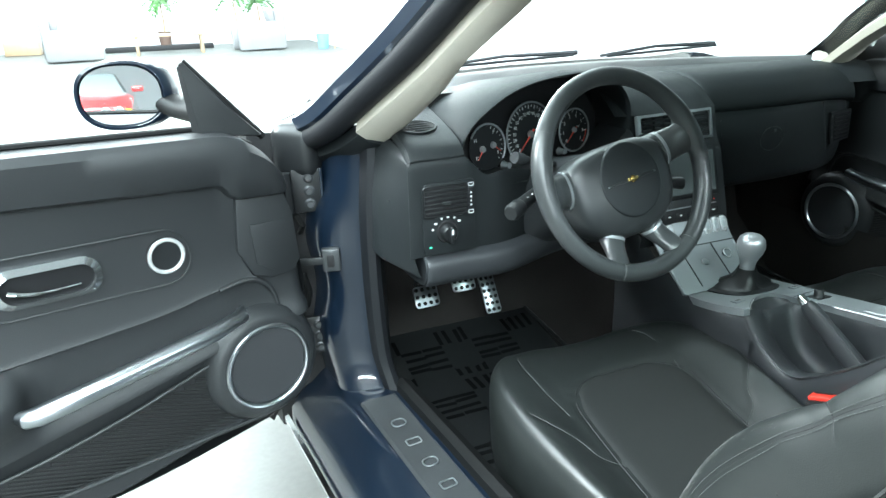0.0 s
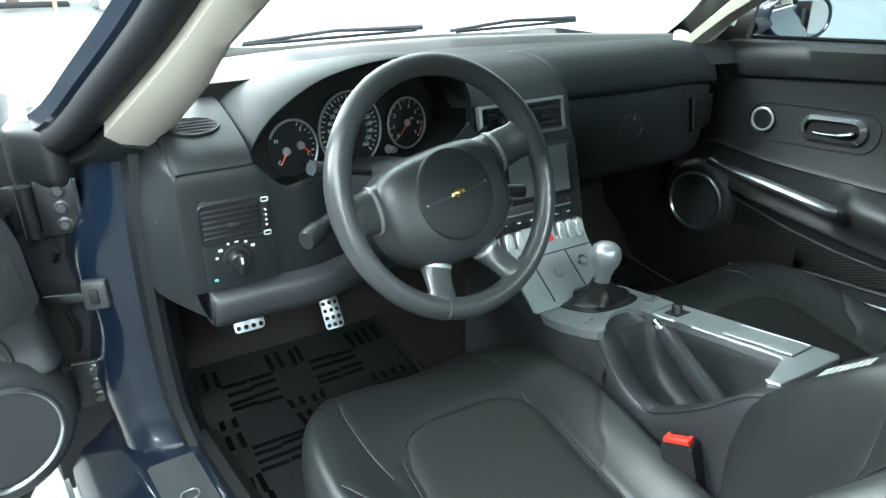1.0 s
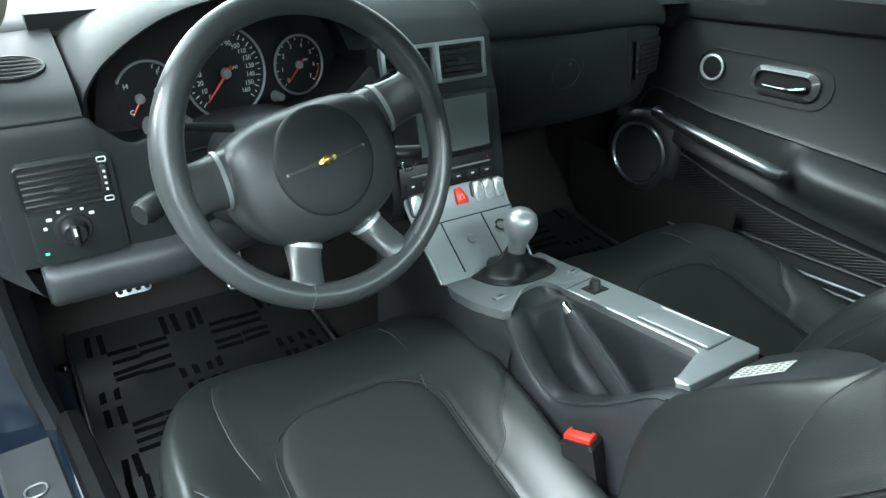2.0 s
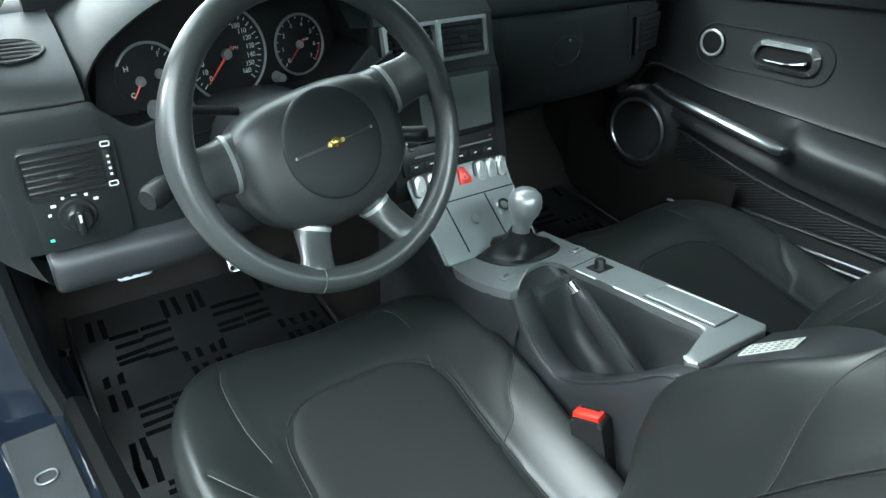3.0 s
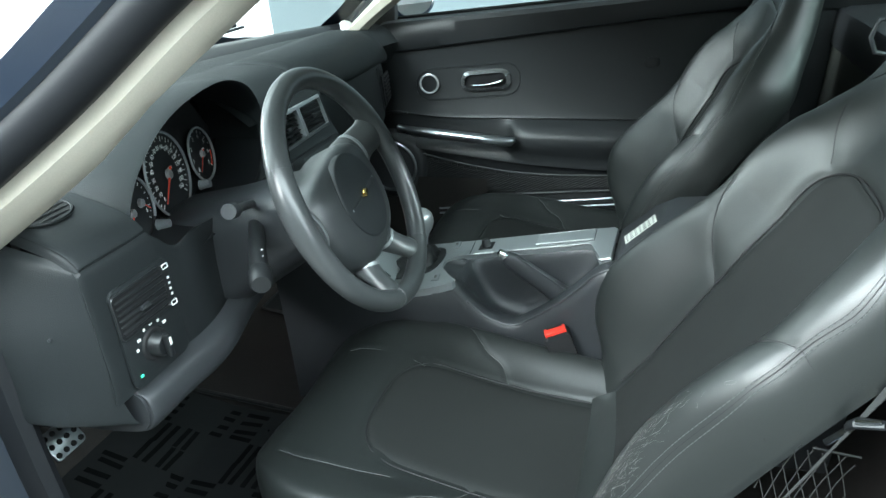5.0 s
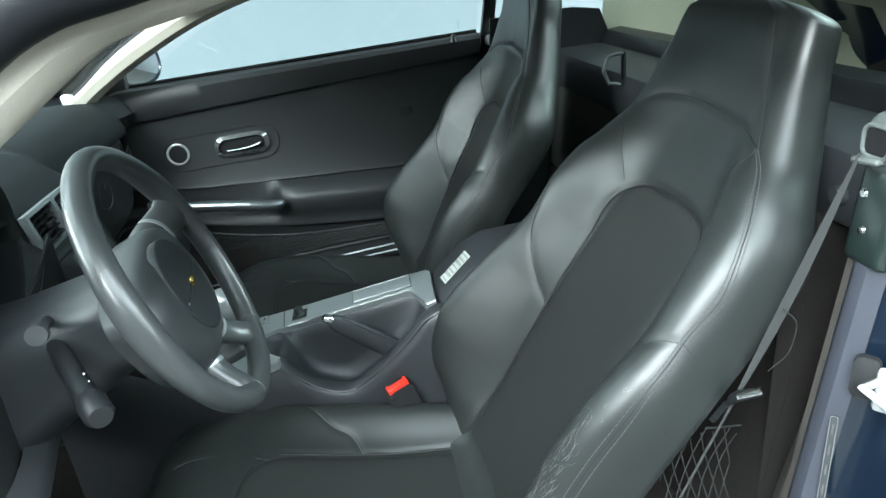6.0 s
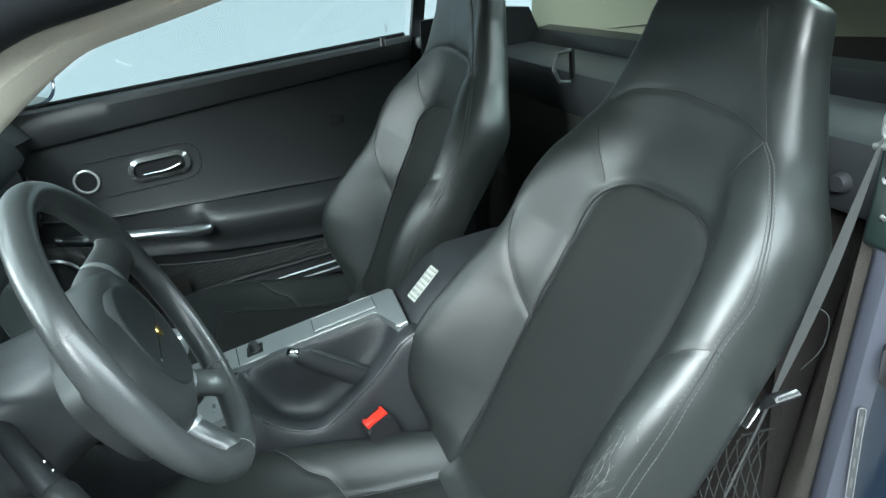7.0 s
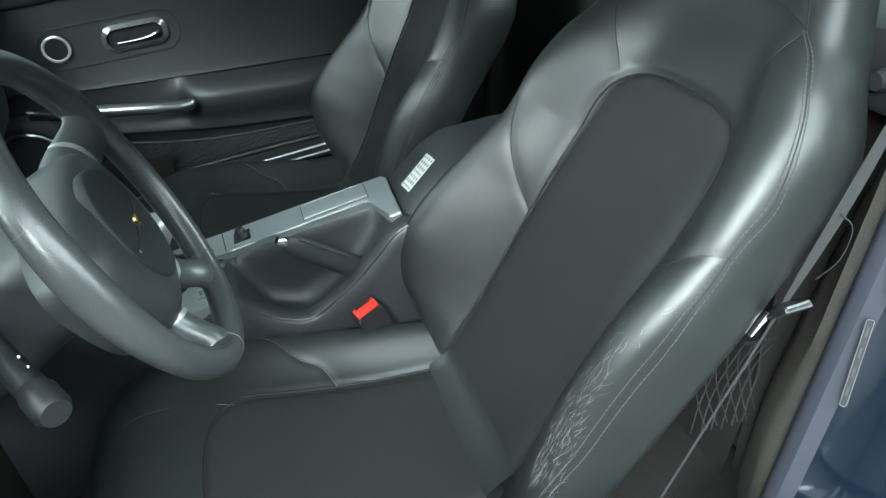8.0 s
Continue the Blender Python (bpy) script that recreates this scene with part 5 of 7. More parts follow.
SIDE = ((0.060, 0, -0.036, 0.024), (0.090, 0.1, -0.034, 0.023), (0.112, 0.5, -0.029, 0.018), (0.132, 0.9, -0.018, 0.014), (0.148, 1.0, -0.007, 0.012), (0.160, 1.35, -0.002, 0.011), (0.170, 2.0, 0.0, 0.008))
for deg, w0, w1, lab in ((9, 0.074, 0.058, "side"), (176, 0.074, 0.058, "side"), (-72, 0.048, 0.038, "low"), (-119, 0.052, 0.040, "low")):
    a = radians(deg)
    grow = [(rr, q if rr < 0.15 else 1 - (q - 1) * (1.6 if lab == "side" else 1.0) , z, th) for rr, q, z, th in SIDE]
    mesh, fine = spoke(a, w0, w1, grow)
    sp = part("spoke", mesh, RIM_LEATHER, wheel)
    r0 = 0.111 if lab == "side" else 0.110
    band = [p for p in spline([tuple(p) for p in fine], 3) if r0 <= p[0] <= r0 + 0.007]
    ring_rows = [spoke_ring(a, *band[0], 0.0)] + [spoke_ring(a, *p, 0.0016) for p in band] + [spoke_ring(a, *band[-1], 0.0)]
    half = [[r[k] for k in range(0, 15)] for r in ring_rows]
    part("spoke_trim", sheet(half), SILVER, sp, "satin silver spoke accent")
# airbag pad
rows = []
for s, z in ((1.0, -0.064), (1.01, -0.040), (1.0, -0.024), (0.965, -0.014), (0.90, -0.0065), (0.78, 0.0), (0.60, 0.0040), (0.40, 0.0060), (0.2, 0.0070), (0.01, 0.0072)):
    ring = []
    for t in np.linspace(0, 2 * math.pi, 80, endpoint=False):
        c, sn = math.cos(t), math.sin(t)
        rx, ry, q = 0.113, (0.064 if sn > 0 else 0.102), (3.0 if sn > 0 else 2.5)
        k = (abs(c / rx) ** q + abs(sn / ry) ** q) ** (-1 / q)
        ring.append(WM @ Vector((k * s * c, -0.006 + k * s * sn, z)))
    rows.append(ring)
pad = part("airbag_pad", sheet(rows, True, True), PAD, wheel, "dark grey airbag pad")
# the round cover on the pad
rows = []
for rr, z in ((0.0645, -0.006), (0.0648, 0.0040), (0.0636, 0.0056), (0.0605, 0.0066), (0.045, 0.0084), (0.02, 0.0096), (0.001, 0.0098)):
    rows.append([WM @ Vector((rr * math.cos(t), -0.012 + rr * 1.02 * math.sin(t), z)) for t in np.linspace(0, 2 * math.pi, 64, endpoint=False)])
cover = part("pad_cover", sheet(rows, True, False), DASH, pad)
bz = -0.012
part("badge", lathe([(0, 0.0032), (0.004, 0.003), (0.0062, 0.0018), (0.0068, -0.001)], WM @ Matrix.Translation((0, bz, 0.0095)), 20), GOLD, pad, "gold badge")
for sg in (-1, 1):
    rows = []
    for t in np.linspace(0, 1, 11):
        x = sg * (0.006 + 0.047 * t)
        rows.append([WM @ Vector((x, bz + b * (0.0034 * (1 - t) ** 0.7 + 0.0006), 0.0096 - 0.0022 * t * t + d)) for b, d in ((-1, -0.001), (-0.6, 0.0010), (0.6, 0.0010), (1, -0.001))])
    part("badge_wing", sheet(rows), BLACK, pad, "dark badge wing")
    rows = [[WM @ Vector((sg * (0.0070 + 0.005 * t), bz + b * 0.0034 * (1 - 0.5 * t), 0.0111 - 0.0004 * t)) for b in (-1, 0, 1)] for t in np.linspace(0, 1, 4)]
    part("badge_feather", sheet(rows, thick=0.001), GOLD, pad)
    part("wing_tip", block(*(WM @ Vector((sg * 0.0525, bz, 0.0078))), 0.003, 0.003, 0.0012, 0.0005, WM.to_3x3()), SILVER, pad)

col = thing("steering_column", (-0.364, 0.2, 0.72), "grey plastic steering column shroud with its stalks", "steering column")
rows = []
for y, z, w, h in ((0.035, 0.838, 0.050, 0.045), (0.045, 0.832, 0.066, 0.056), (0.10, 0.808, 0.074, 0.062), (0.20, 0.762, 0.088, 0.080), (0.30, 0.72, 0.11, 0.10)):
    ring = []
    for t in np.linspace(0, 2 * math.pi, 32, endpoint=False):
        c, s = math.cos(t), math.sin(t)
        k = (abs(c) ** 3 + abs(s) ** 3) ** (-1 / 3)
        ring.append((-0.364 + w * k * c, y + 0.35 * h * k * s, z + 0.93 * h * k * s))
    rows.append(ring)
part("shroud", sheet(rows, True, True), PLASTIC, col, angle=60)
st = part("indicator_stalk", tube([(-0.43, 0.150, 0.815), (-0.49, 0.112, 0.807), (-0.53, 0.086, 0.801), (-0.543, 0.077, 0.799)], [0.011, 0.012, 0.013, 0.013], 14), BLACK, col, "black indicator stalk")
part("stalk_tip", tube([(-0.540, 0.079, 0.7995), (-0.546, 0.075, 0.7985), (-0.564, 0.063, 0.7955), (-0.570, 0.059, 0.795)], [0.013, 0.0155, 0.0155, 0.012], 18), BLACK, st, "dark stalk end")
for k in range(2):
    part("stalk_mark", block(-0.512 - 0.014 * k, 0.092 - 0.009 * k, 0.8135 - 0.002 * k, 0.007, 0.004, 0.002), WHITE_INK, st)
s2 = part("cruise_stalk", tube([(-0.43, 0.150, 0.846), (-0.50, 0.122, 0.868), (-0.518, 0.116, 0.873)], [0.006, 0.006, 0.0085], 12), BLACK, col, "short cruise control stalk")
part("stalk_tip", tube([(-0.516, 0.117, 0.872), (-0.536, 0.110, 0.879)], [0.0105, 0.0105], 14), PLASTIC, s2)
part("wiper_stalk", tube([(-0.31, 0.075, 0.812), (-0.24, 0.068, 0.805), (-0.20, 0.062, 0.80)], [0.009, 0.011, 0.012], 14), BLACK, col)
part("key_ring", tube([(-0.157 + 0.012 * math.cos(t), 0.16, 0.742 + 0.014 * math.sin(t)) for t in np.linspace(0, 6.28, 16, endpoint=False)], 0.0013, 5, True), CHROME, col)

# pedals
def pedal(x, y, z, w, h, tilt, label):
    p = thing("pedal", (x, y, z - h / 2), label, "pedal", "pedals")
    m = axes((x, y, z), (1, 0, 0), (0, math.sin(tilt), math.cos(tilt)))
    part("pad", prism(rounded(w, h, 0.008), m, 0.006, 0.0015), ALU, p)
    nx, ny = max(2, round(w / 0.015)), max(2, round(h / 0.018))
    for i in range(nx):
        for j in range(ny):
            part("rubber_stud", lathe([(0, 0.003), (0.0045, 0.0025), (0.0055, 0)], m @ Matrix.Translation(((i + 0.5) / nx * w - w / 2, (j + 0.5) / ny * h - h / 2, 0.006)), 10), RUBBER, p)
    part("arm", tube([m @ Vector((0, h * 0.2, -0.002)), m @ Vector((0, h * 0.5, -0.05)), (x, y + 0.10, z + 0.28)], 0.009, 8), BLACK, p)


pedal(-0.330, 0.640, 0.375, 0.045, 0.145, 0.62, "drilled aluminium accelerator pedal with black rubber studs")
pedal(-0.425, 0.60, 0.43, 0.065, 0.055, 0.6, "aluminium brake pedal with black rubber studs")
pedal(-0.545, 0.56, 0.425, 0.065, 0.055, 0.6, "aluminium clutch pedal with black rubber studs")


# ---- centre console ----
console = thing("centre_console", (0, -0.1, 0.22), "dark grey centre console with satin silver trim", "console")


def top_z(y):
    return 0.545 - 0.18 * y


TOPM = axes((0, 0, 0.545), (1, 0, 0), (0, 1, -0.18))
edge_l = spline([(-0.108, 0.118), (-0.117, 0.08), (-0.117, 0.03), (-0.108, -0.010), (-0.098, -0.034)], 5)
scoop = spline([(-0.085, -0.036), (-0.062, -0.016), (-0.030, 0.006), (0.004, 0.014), (0.022, 0.006), (0.031, -0.03)], 5)
outline = [tuple(p) for p in edge_l] + [tuple(p) for p in scoop] + [(0.031, -0.10), (0.030, -0.20), (0.030, -0.285), (0.022, -0.300), (-0.046, -0.318), (-0.050, -0.324), (-0.046, -0.340), (0.086, -0.345), (0.098, -0.338), (0.100, -0.20), (0.102, -0.05), (0.108, 0.118)]
part("trim_plate", prism(outline, TOPM @ Matrix.Translation((0, 0, -0.012)), 0.0155, 0.003, 3), SILVER, console, "satin silver trim")
part("trim_joint", prism([(0.030, -0.036), (0.103, -0.030), (0.103, -0.0318), (0.030, -0.0378)], TOPM @ Matrix.Translation((0, 0, 0.003)), 0.0008), DEEP, console)
# pale tubes stand in for the lamp's highlight along the trim edges
for run in ([(0.0312, -0.045), (0.0312, -0.090)], [(0.0312, -0.128), (0.0308, -0.20), (0.0300, -0.283), (0.024, -0.298)], [(-0.047, -0.319), (-0.051, -0.325), (-0.0475, -0.339)], [(-0.0835, -0.0355), (-0.062, -0.0165), (-0.030, 0.0055)]):
    part("edge_glint", tube([TOPM @ Vector((x, y, 0.0018)) for x, y in spline(run, 4)], 0.0024, 8), TOGGLE, console, "pale line for the glint on the trim edge")
# the lid's edge highlights, put in as pale lines too
for x in (0.0405, 0.0895):
    part("edge_glint", tube([TOPM @ Vector((x, y, 0.0066)) for y in (-0.182, -0.298)], 0.0011, 6), TOGGLE, console, "pale line for the glint on the lid edge")
part("lid", prism([(0.040, -0.180), (0.090, -0.180), (0.090, -0.300), (0.040, -0.300)], TOPM @ Matrix.Translation((0, 0, 0.0034)), 0.0035, 0.001), SILVER, console, "silver lid")
part("lid_gap", prism([(0.0385, -0.1785), (0.0915, -0.1785), (0.0915, -0.3015), (0.0385, -0.3015)], TOPM @ Matrix.Translation((0, 0, 0.003)), 0.0008), DEEP, console)
for sx in (-0.070, 0.088):
    b = part("seat_heater_switch", prism([(sx - 0.014, -0.001), (sx + 0.014, 0.003), (sx + 0.013, 0.018), (sx - 0.015, 0.014)], TOPM @ Matrix.Translation((0, 0, 0.0034)), 0.003, 0.001), SILVER, console, "silver rocker switch")
    part("switch_mark", prism([(sx - 0.006, 0.005), (sx + 0.006, 0.007), (sx + 0.005, 0.012), (sx - 0.007, 0.010)], TOPM @ Matrix.Translation((0, 0, 0.0064)), 0.0006), GREY_INK, b)
part("mirror_switch_base", prism([(0.048, -0.052), (0.082, -0.052), (0.082, -0.082), (0.048, -0.082)], TOPM @ Matrix.Translation((0, 0, 0.0034)), 0.0015), DEEP, console)
part("mirror_switch", lathe([(0, 0.016), (0.007, 0.0155), (0.009, 0.013), (0.0095, 0.004), (0.012, 0.0)], TOPM @ Matrix.Translation((0.065, -0.067, 0.0045)), 16), BLACK, console, "black mirror adjuster knob")

# sloping silver stack below the head unit
SP = [(0.105, 0.530), (0.125, 0.549), (0.162, 0.578), (0.195, 0.606), (0.216, 0.630), (0.224, 0.648)]
rows = []
for x in np.linspace(-1, 1, 17):
    w = 0.105
    rows.append([(-0.020 + x * (w - 0.008 * (1 - k / 5)), y - 0.004 * (1 - abs(x) ** 4), z + 0.003 * (1 - abs(x) ** 4)) for k, (y, z) in enumerate(SP)])
part("stack_panel", sheet(rows, thick=0.006), SILVER, console, "satin silver switch panel")


def on_stack(x, s, lift=0.0):
    """A frame on the sloping panel: x across, s up along it from 0 to 1."""
    y = np.interp(s * 5, range(6), [p[0] for p in SP]) - 0.004
    z = np.interp(s * 5, range(6), [p[1] for p in SP]) + 0.003
    y2 = np.interp(min(5, s * 5 + 0.4), range(6), [p[0] for p in SP]) - 0.004
    z2 = np.interp(min(5, s * 5 + 0.4), range(6), [p[1] for p in SP]) + 0.003
    m = axes((x, y, z), (1, 0, 0), (0, y2 - y, z2 - z))
    return m @ Matrix.Translation((0, 0, lift))


for x, w in ((-0.0985, 0.052), (0.043, 0.074)):
    part("switch_recess", prism(rounded(w, 0.041, 0.009), on_stack(x, 0.80, 0.0012), 0.0015, 0.0005), PLASTIC, console)
for x in (-0.112, -0.085, 0.020, 0.043, 0.066):
    t = part("toggle", prism(rounded(0.0205, 0.036, 0.008), on_stack(x, 0.80, 0.001), 0.008, 0.0028, 3), TOGGLE, console, "silver toggle switch")
    part("toggle_face", prism(rounded(0.010, 0.020, 0.004), on_stack(x, 0.80, 0.0088), 0.0008), GALV, t)
hz = part("hazard_button", prism([(-0.024, -0.013), (0.0, -0.013), (0.002, -0.004), (-0.010, 0.018), (-0.022, 0.016)], on_stack(-0.006, 0.78, 0.001), 0.006, 0.0015), RED, console, "red hazard button")
tri = [on_stack(-0.006, 0.78, 0.0072) @ Vector((-0.012 + 0.0065 * math.cos(t), -0.001 + 0.0065 * math.sin(t), 0)) for t in (radians(90), radians(210), radians(330))]
part("warning_triangle", tube(tri, 0.0007, 5, True), WHITE_INK, hz)
part("panel_joint", tube([on_stack(x, 0.56, 0.0004) @ Vector((0, 0, 0)) for x in np.linspace(-0.120, 0.085, 10)], 0.0013, 5), DEEP, console)
part("round_button", lathe([(0, 0.002), (0.0075, 0.0022), (0.009, 0.0)], on_stack(-0.030, 0.36, 0.001), 20), GALV, console)
lg = part("lighter", lathe([(0, 0.002), (0.008, 0.003), (0.0085, 0.006), (0.012, 0.006), (0.0135, 0.0)], on_stack(0.037, 0.40, 0.001), 24), CHROME, console, "chrome ringed lighter socket")
part("lighter_face", lathe([(0, 0.0045), (0.0075, 0.004), (0.008, 0.002)], on_stack(0.037, 0.40, 0.0025), 20), GALV, lg)
for x in (-0.075, 0.012):
    part("panel_joint", tube([on_stack(x + 0.010 * (0.55 - s), s, 0.0006) @ Vector((0, 0, 0)) for s in np.linspace(0.08, 0.55, 6)], 0.0013, 5), DEEP, console)
for sx in (-1, 1):
    part("trim_edge", tube([(-0.020 + sx * (0.098 + 0.008 * k / 5), y + 0.004, z) for k, (y, z) in enumerate(SP)], 0.004, 8), SILVER, console)

# body: sides of the tunnel and the well for the hand brake
def lip_z(y):
    return smooth(-y, [0.00, 0.034, 0.060, 0.10, 0.15, 0.19, 0.235, 0.275, 0.31, 0.335], [0.548, 0.543, 0.512, 0.480, 0.466, 0.486, 0.520, 0.556, 0.592, 0.606])


rows = []
for y in np.linspace(-0.030, -0.345, 46):
    t, l = top_z(y) - 0.006, lip_z(y)
    ramp = min(1.0, max(0.0, (-y - 0.034) / 0.06))
    ramp = ramp * ramp * (3 - 2 * ramp)
    rear = min(1.0, max(0.0, (0.345 - (-y)) / 0.05))
    floor_z = min(t - 0.004, l - 0.034 * ramp * rear)
    d = t - floor_z
    rows.append([(0.034, y, t), (0.029, y, t - 0.006), (0.025, y, t - 0.25 * d), (0.020, y, t - 0.75 * d), (0.012, y, floor_z + 0.05 * d), (0.0, y, floor_z), (-0.028, y, floor_z - 0.001), (-0.040, y, floor_z + 0.3 * (l - floor_z)),
                 (-0.048, y, l - 0.006), (-0.054, y, l - 0.001), (-0.068, y, l + 0.001), (-0.080, y, l), (-0.087, y, l - 0.003), (-0.092, y, l - 0.010), (-0.094, y, l - 0.03), (-0.095, y, 0.40), (-0.095, y, 0.22)])
low_row = rows[2]
lx, lz = [q[0] for q in low_row][::-1], [q[2] for q in low_row][::-1]
edge = [TOPM @ Vector((q[0], q[1], -0.004)) for q in scoop]
foot = [(q[0], low_row[0][1], float(np.interp(q[0], lx, lz))) for q in scoop]
foot = [(q[0], q[1], q[2] + 0.0005) for q in foot]
part("well_front", sheet([edge, [(Vector(e) * 0.5 + Vector(g) * 0.5) + Vector((0, 0.006, -0.004)) for e, g in zip(edge, foot)], foot]), PLASTIC, console)
part("brake_well", sheet(rows), PLASTIC, console, "dark grey hand brake well", angle=70)
rows = []
for y in (0.36, 0.25, 0.16, 0.12, 0.06, 0.0, -0.032, -0.06):
    t = min(top_z(y), 0.60) - 0.010 if y < 0.12 else 0.53 + (y - 0.12) * 0.5
    f = max(0, y - 0.05)
    if y < -0.02:
        t, f = lip_z(y) - 0.012, 0.0
    o = 0.0 if y > -0.02 else 0.018
    rows.append([(-0.112 + o, y, t), (-0.118 + o, y, t - 0.012), (-0.118 + o + 0.01 * f, y, t - 0.05), (-0.108 + 0.7 * o, y, 0.40), (-0.108 + 0.7 * o, y, 0.22)])
part("tunnel_side", sheet(rows), PLASTIC, console, angle=60)
rows = []
for y in np.linspace(0.36, -0.345, 14):
    t = top_z(y) - 0.008 if y < 0.12 else 0.52 + (y - 0.12) * 0.5
    rows.append([(0.100, y, t), (0.108, y, t - 0.012), (0.112, y, 0.40), (0.112, y, 0.22)])
part("tunnel_side", sheet(rows), PLASTIC, console, angle=60)
part("well_rim", tube([(-0.0885, y, lip_z(y) - 0.002) for y in np.linspace(-0.06, -0.335, 30)], 0.0022, 6), SILL, console, "smooth rim of the hand brake well")
# arm rest box behind
rows = []
for y, z in ((-0.340, 0.594), (-0.347, 0.607), (-0.41, 0.662), (-0.45, 0.682), (-0.55, 0.690), (-0.79, 0.685)):
    rows.append([(-0.108, y, 0.22), (-0.100, y, min(z - 0.05, 0.58)), (-0.066, y, z - 0.012), (-0.055, y, z), (0.0, y, z + 0.003), (0.090, y, z), (0.102, y, z - 0.012), (0.108, y, z - 0.05), (0.112, y, 0.25)])
part("armrest", sheet(rows, False, False), PLASTIC, console, "grey armrest box")
am = axes((0.012, -0.3835, 0.6430), (0.12, -0.76, 0.655), (1, 0.1, 0))
lab = solo("instruction_label", prism(rounded(0.072, 0.034, 0.001, 1), am, 0.0008), TAG, "white paper label lying on the armrest box", "label")
for k in range(4):
    for j in range(7):
        w = 0.004 + 0.003 * ((k * 3 + j * 5) % 3) / 2
        part("text_bar", prism(rounded(w, 0.0034, 0.0003, 1), am @ Matrix.Translation((-0.030 + 0.010 * j, -0.0115 + 0.0078 * k, 0.0008)), 0.0002), GREY_INK, lab)

# gear lever
lever = thing("gear_lever", (0, 0.08, 0.535), "gear lever with a satin metal knob and a black leather gaiter", "gear lever")
bmx = TOPM @ Matrix.Translation((0.010, 0.086, 0.003))
EGG = [(0.064, -0.050), (0.070, 0.004), (0.059, 0.052), (0.0, 0.068), (-0.059, 0.055), (-0.072, 0.010), (-0.052, -0.050), (0.008, -0.066)]
ring_o = [tuple(q) for q in spline(EGG, 4, True)]
ring_i = [(0.86 * a, 0.86 * b) for a, b in ring_o]
rows = [[bmx @ Vector((a, b, d)) for a, b in r] for r, d in ((ring_o, 0.0), (ring_o, 0.003), (ring_i, 0.006), (ring_i, 0.0))]
part("gaiter_frame", sheet([r + [r[0]] for r in rows]), BLACK, lever)
rows = []
kx, ky, kz = 0.000, 0.062, 0.590
n = len(ring_i)
for s, tw in ((0.0, 0), (0.06, 0.2), (0.14, 0.6), (0.24, 1.0), (0.36, 1.2), (0.48, 1.1), (0.60, 0.8), (0.72, 0.5), (0.86, 0.3), (1.0, 0.0)):
    ring = []
    for i, (a, b) in enumerate(ring_i):
        base = bmx @ Vector((a, b, 0.004))
        t = 2 * math.pi * i / n
        fold = 1 + 0.20 * tw * math.sin(5 * t + 2.2 * s) + 0.10 * tw * math.sin(9 * t)
        k = min(1.0, (1 - s) ** 1.35 * fold)
        top = Vector((kx + 0.0185 * math.cos(t - 0.7), ky + 0.0185 * math.sin(t - 0.7), kz))
        q = top * (1 - k) + base * k
        q.z = base.z + (kz - base.z) * (s ** 1.4) + 0.006 * tw * math.sin(5 * t + 1.0)
        ring.append(q)
    rows.append(ring)
part("gaiter", sheet(rows, True), GAITER, lever, "creased black leather gaiter", angle=80)
knob_m = axes((kx, ky, kz - 0.006), (1, 0, 0), (0, 1, 0.05))
part("knob", lathe([(0.0150, 0.0), (0.0150, 0.008), (0.0158, 0.018), (0.0195, 0.030), (0.0255, 0.041), (0.0284, 0.052), (0.0282, 0.062), (0.0252, 0.072), (0.0188, 0.0785), (0.009, 0.0815), (0.0, 0.082)], knob_m, 36), KNOB, lever, "satin aluminium knob")

# hand brake
brake = thing("hand_brake", (-0.045, -0.25, 0.49), "dark grey hand brake lever with a chrome button", "hand brake")
p0, p1 = Vector((-0.034, -0.275, 0.488)), Vector((-0.064, -0.137, 0.604))
d = (p1 - p0).normalized()
pts = [p0 + (p1 - p0) * t for t in (0, 0.1, 0.25, 0.5, 0.75, 0.92, 1.0)]
part("grip", tube(pts, [0.020, 0.022, 0.021, 0.0195, 0.018, 0.017, 0.012], 14, squash=0.62, flat=(1, 0.3, 0)), PLASTIC, brake, angle=60)
# the reflection along the grip's edge, put in as a paler tube
part("grip_glint", tube([q + Vector((-0.007, -0.012, 0.0)) * 0.9 + Vector((0, 0, 0.013)) for q in pts[1:-1]], 0.0014, 6), SILL, brake, "paler line for the reflection along the grip")
part("button", lathe([(0, 0.017), (0.006, 0.0165), (0.0075, 0.014), (0.0075, 0.0)], Matrix.Translation(p1) @ d.to_track_quat("Z", "Y").to_matrix().to_4x4(), 18), CHROME, brake, "chrome release button")
part("boot", block(-0.028, -0.288, 0.480, 0.030, 0.075, 0.05, 0.010, Matrix.Rotation(0.5, 3, "X")), PLASTIC, brake)

# seat belt buckle
buckle = thing("belt_buckle", (-0.106, -0.27, 0.36), "black seat belt buckle with a red release button", "belt buckle")
bq = axes((-0.114, -0.254, 0.438), (0.25, -0.88, 0.30), (-0.1, 0.35, 0.93))
part("housing", prism(rounded(0.050, 0.095, 0.008), bq @ Matrix.Translation((0, -0.006, -0.014)), 0.028, 0.007, 3), DEEP, buckle)
part("release_button", block(*(bq @ Vector((0, 0.042, 0.0))), 0.042, 0.012, 0.022, 0.003, bq.to_3x3()), RED, buckle, "red release button")
part("slot", block(*(bq @ Vector((0, 0.0485, -0.006))), 0.030, 0.0016, 0.003, 0.0, bq.to_3x3()), DEEP, buckle)
part("belt_strap", tube([bq @ Vector((0, -0.05, 0)), (-0.12, -0.29, 0.33), (-0.115, -0.32, 0.25)], 0.016, 10, squash=0.3, flat=(1, 0.2, 0.2)), BLACK, buckle)


# ---- doors ----
def belt_z(y):
    return 0.975 - 0.05 * y


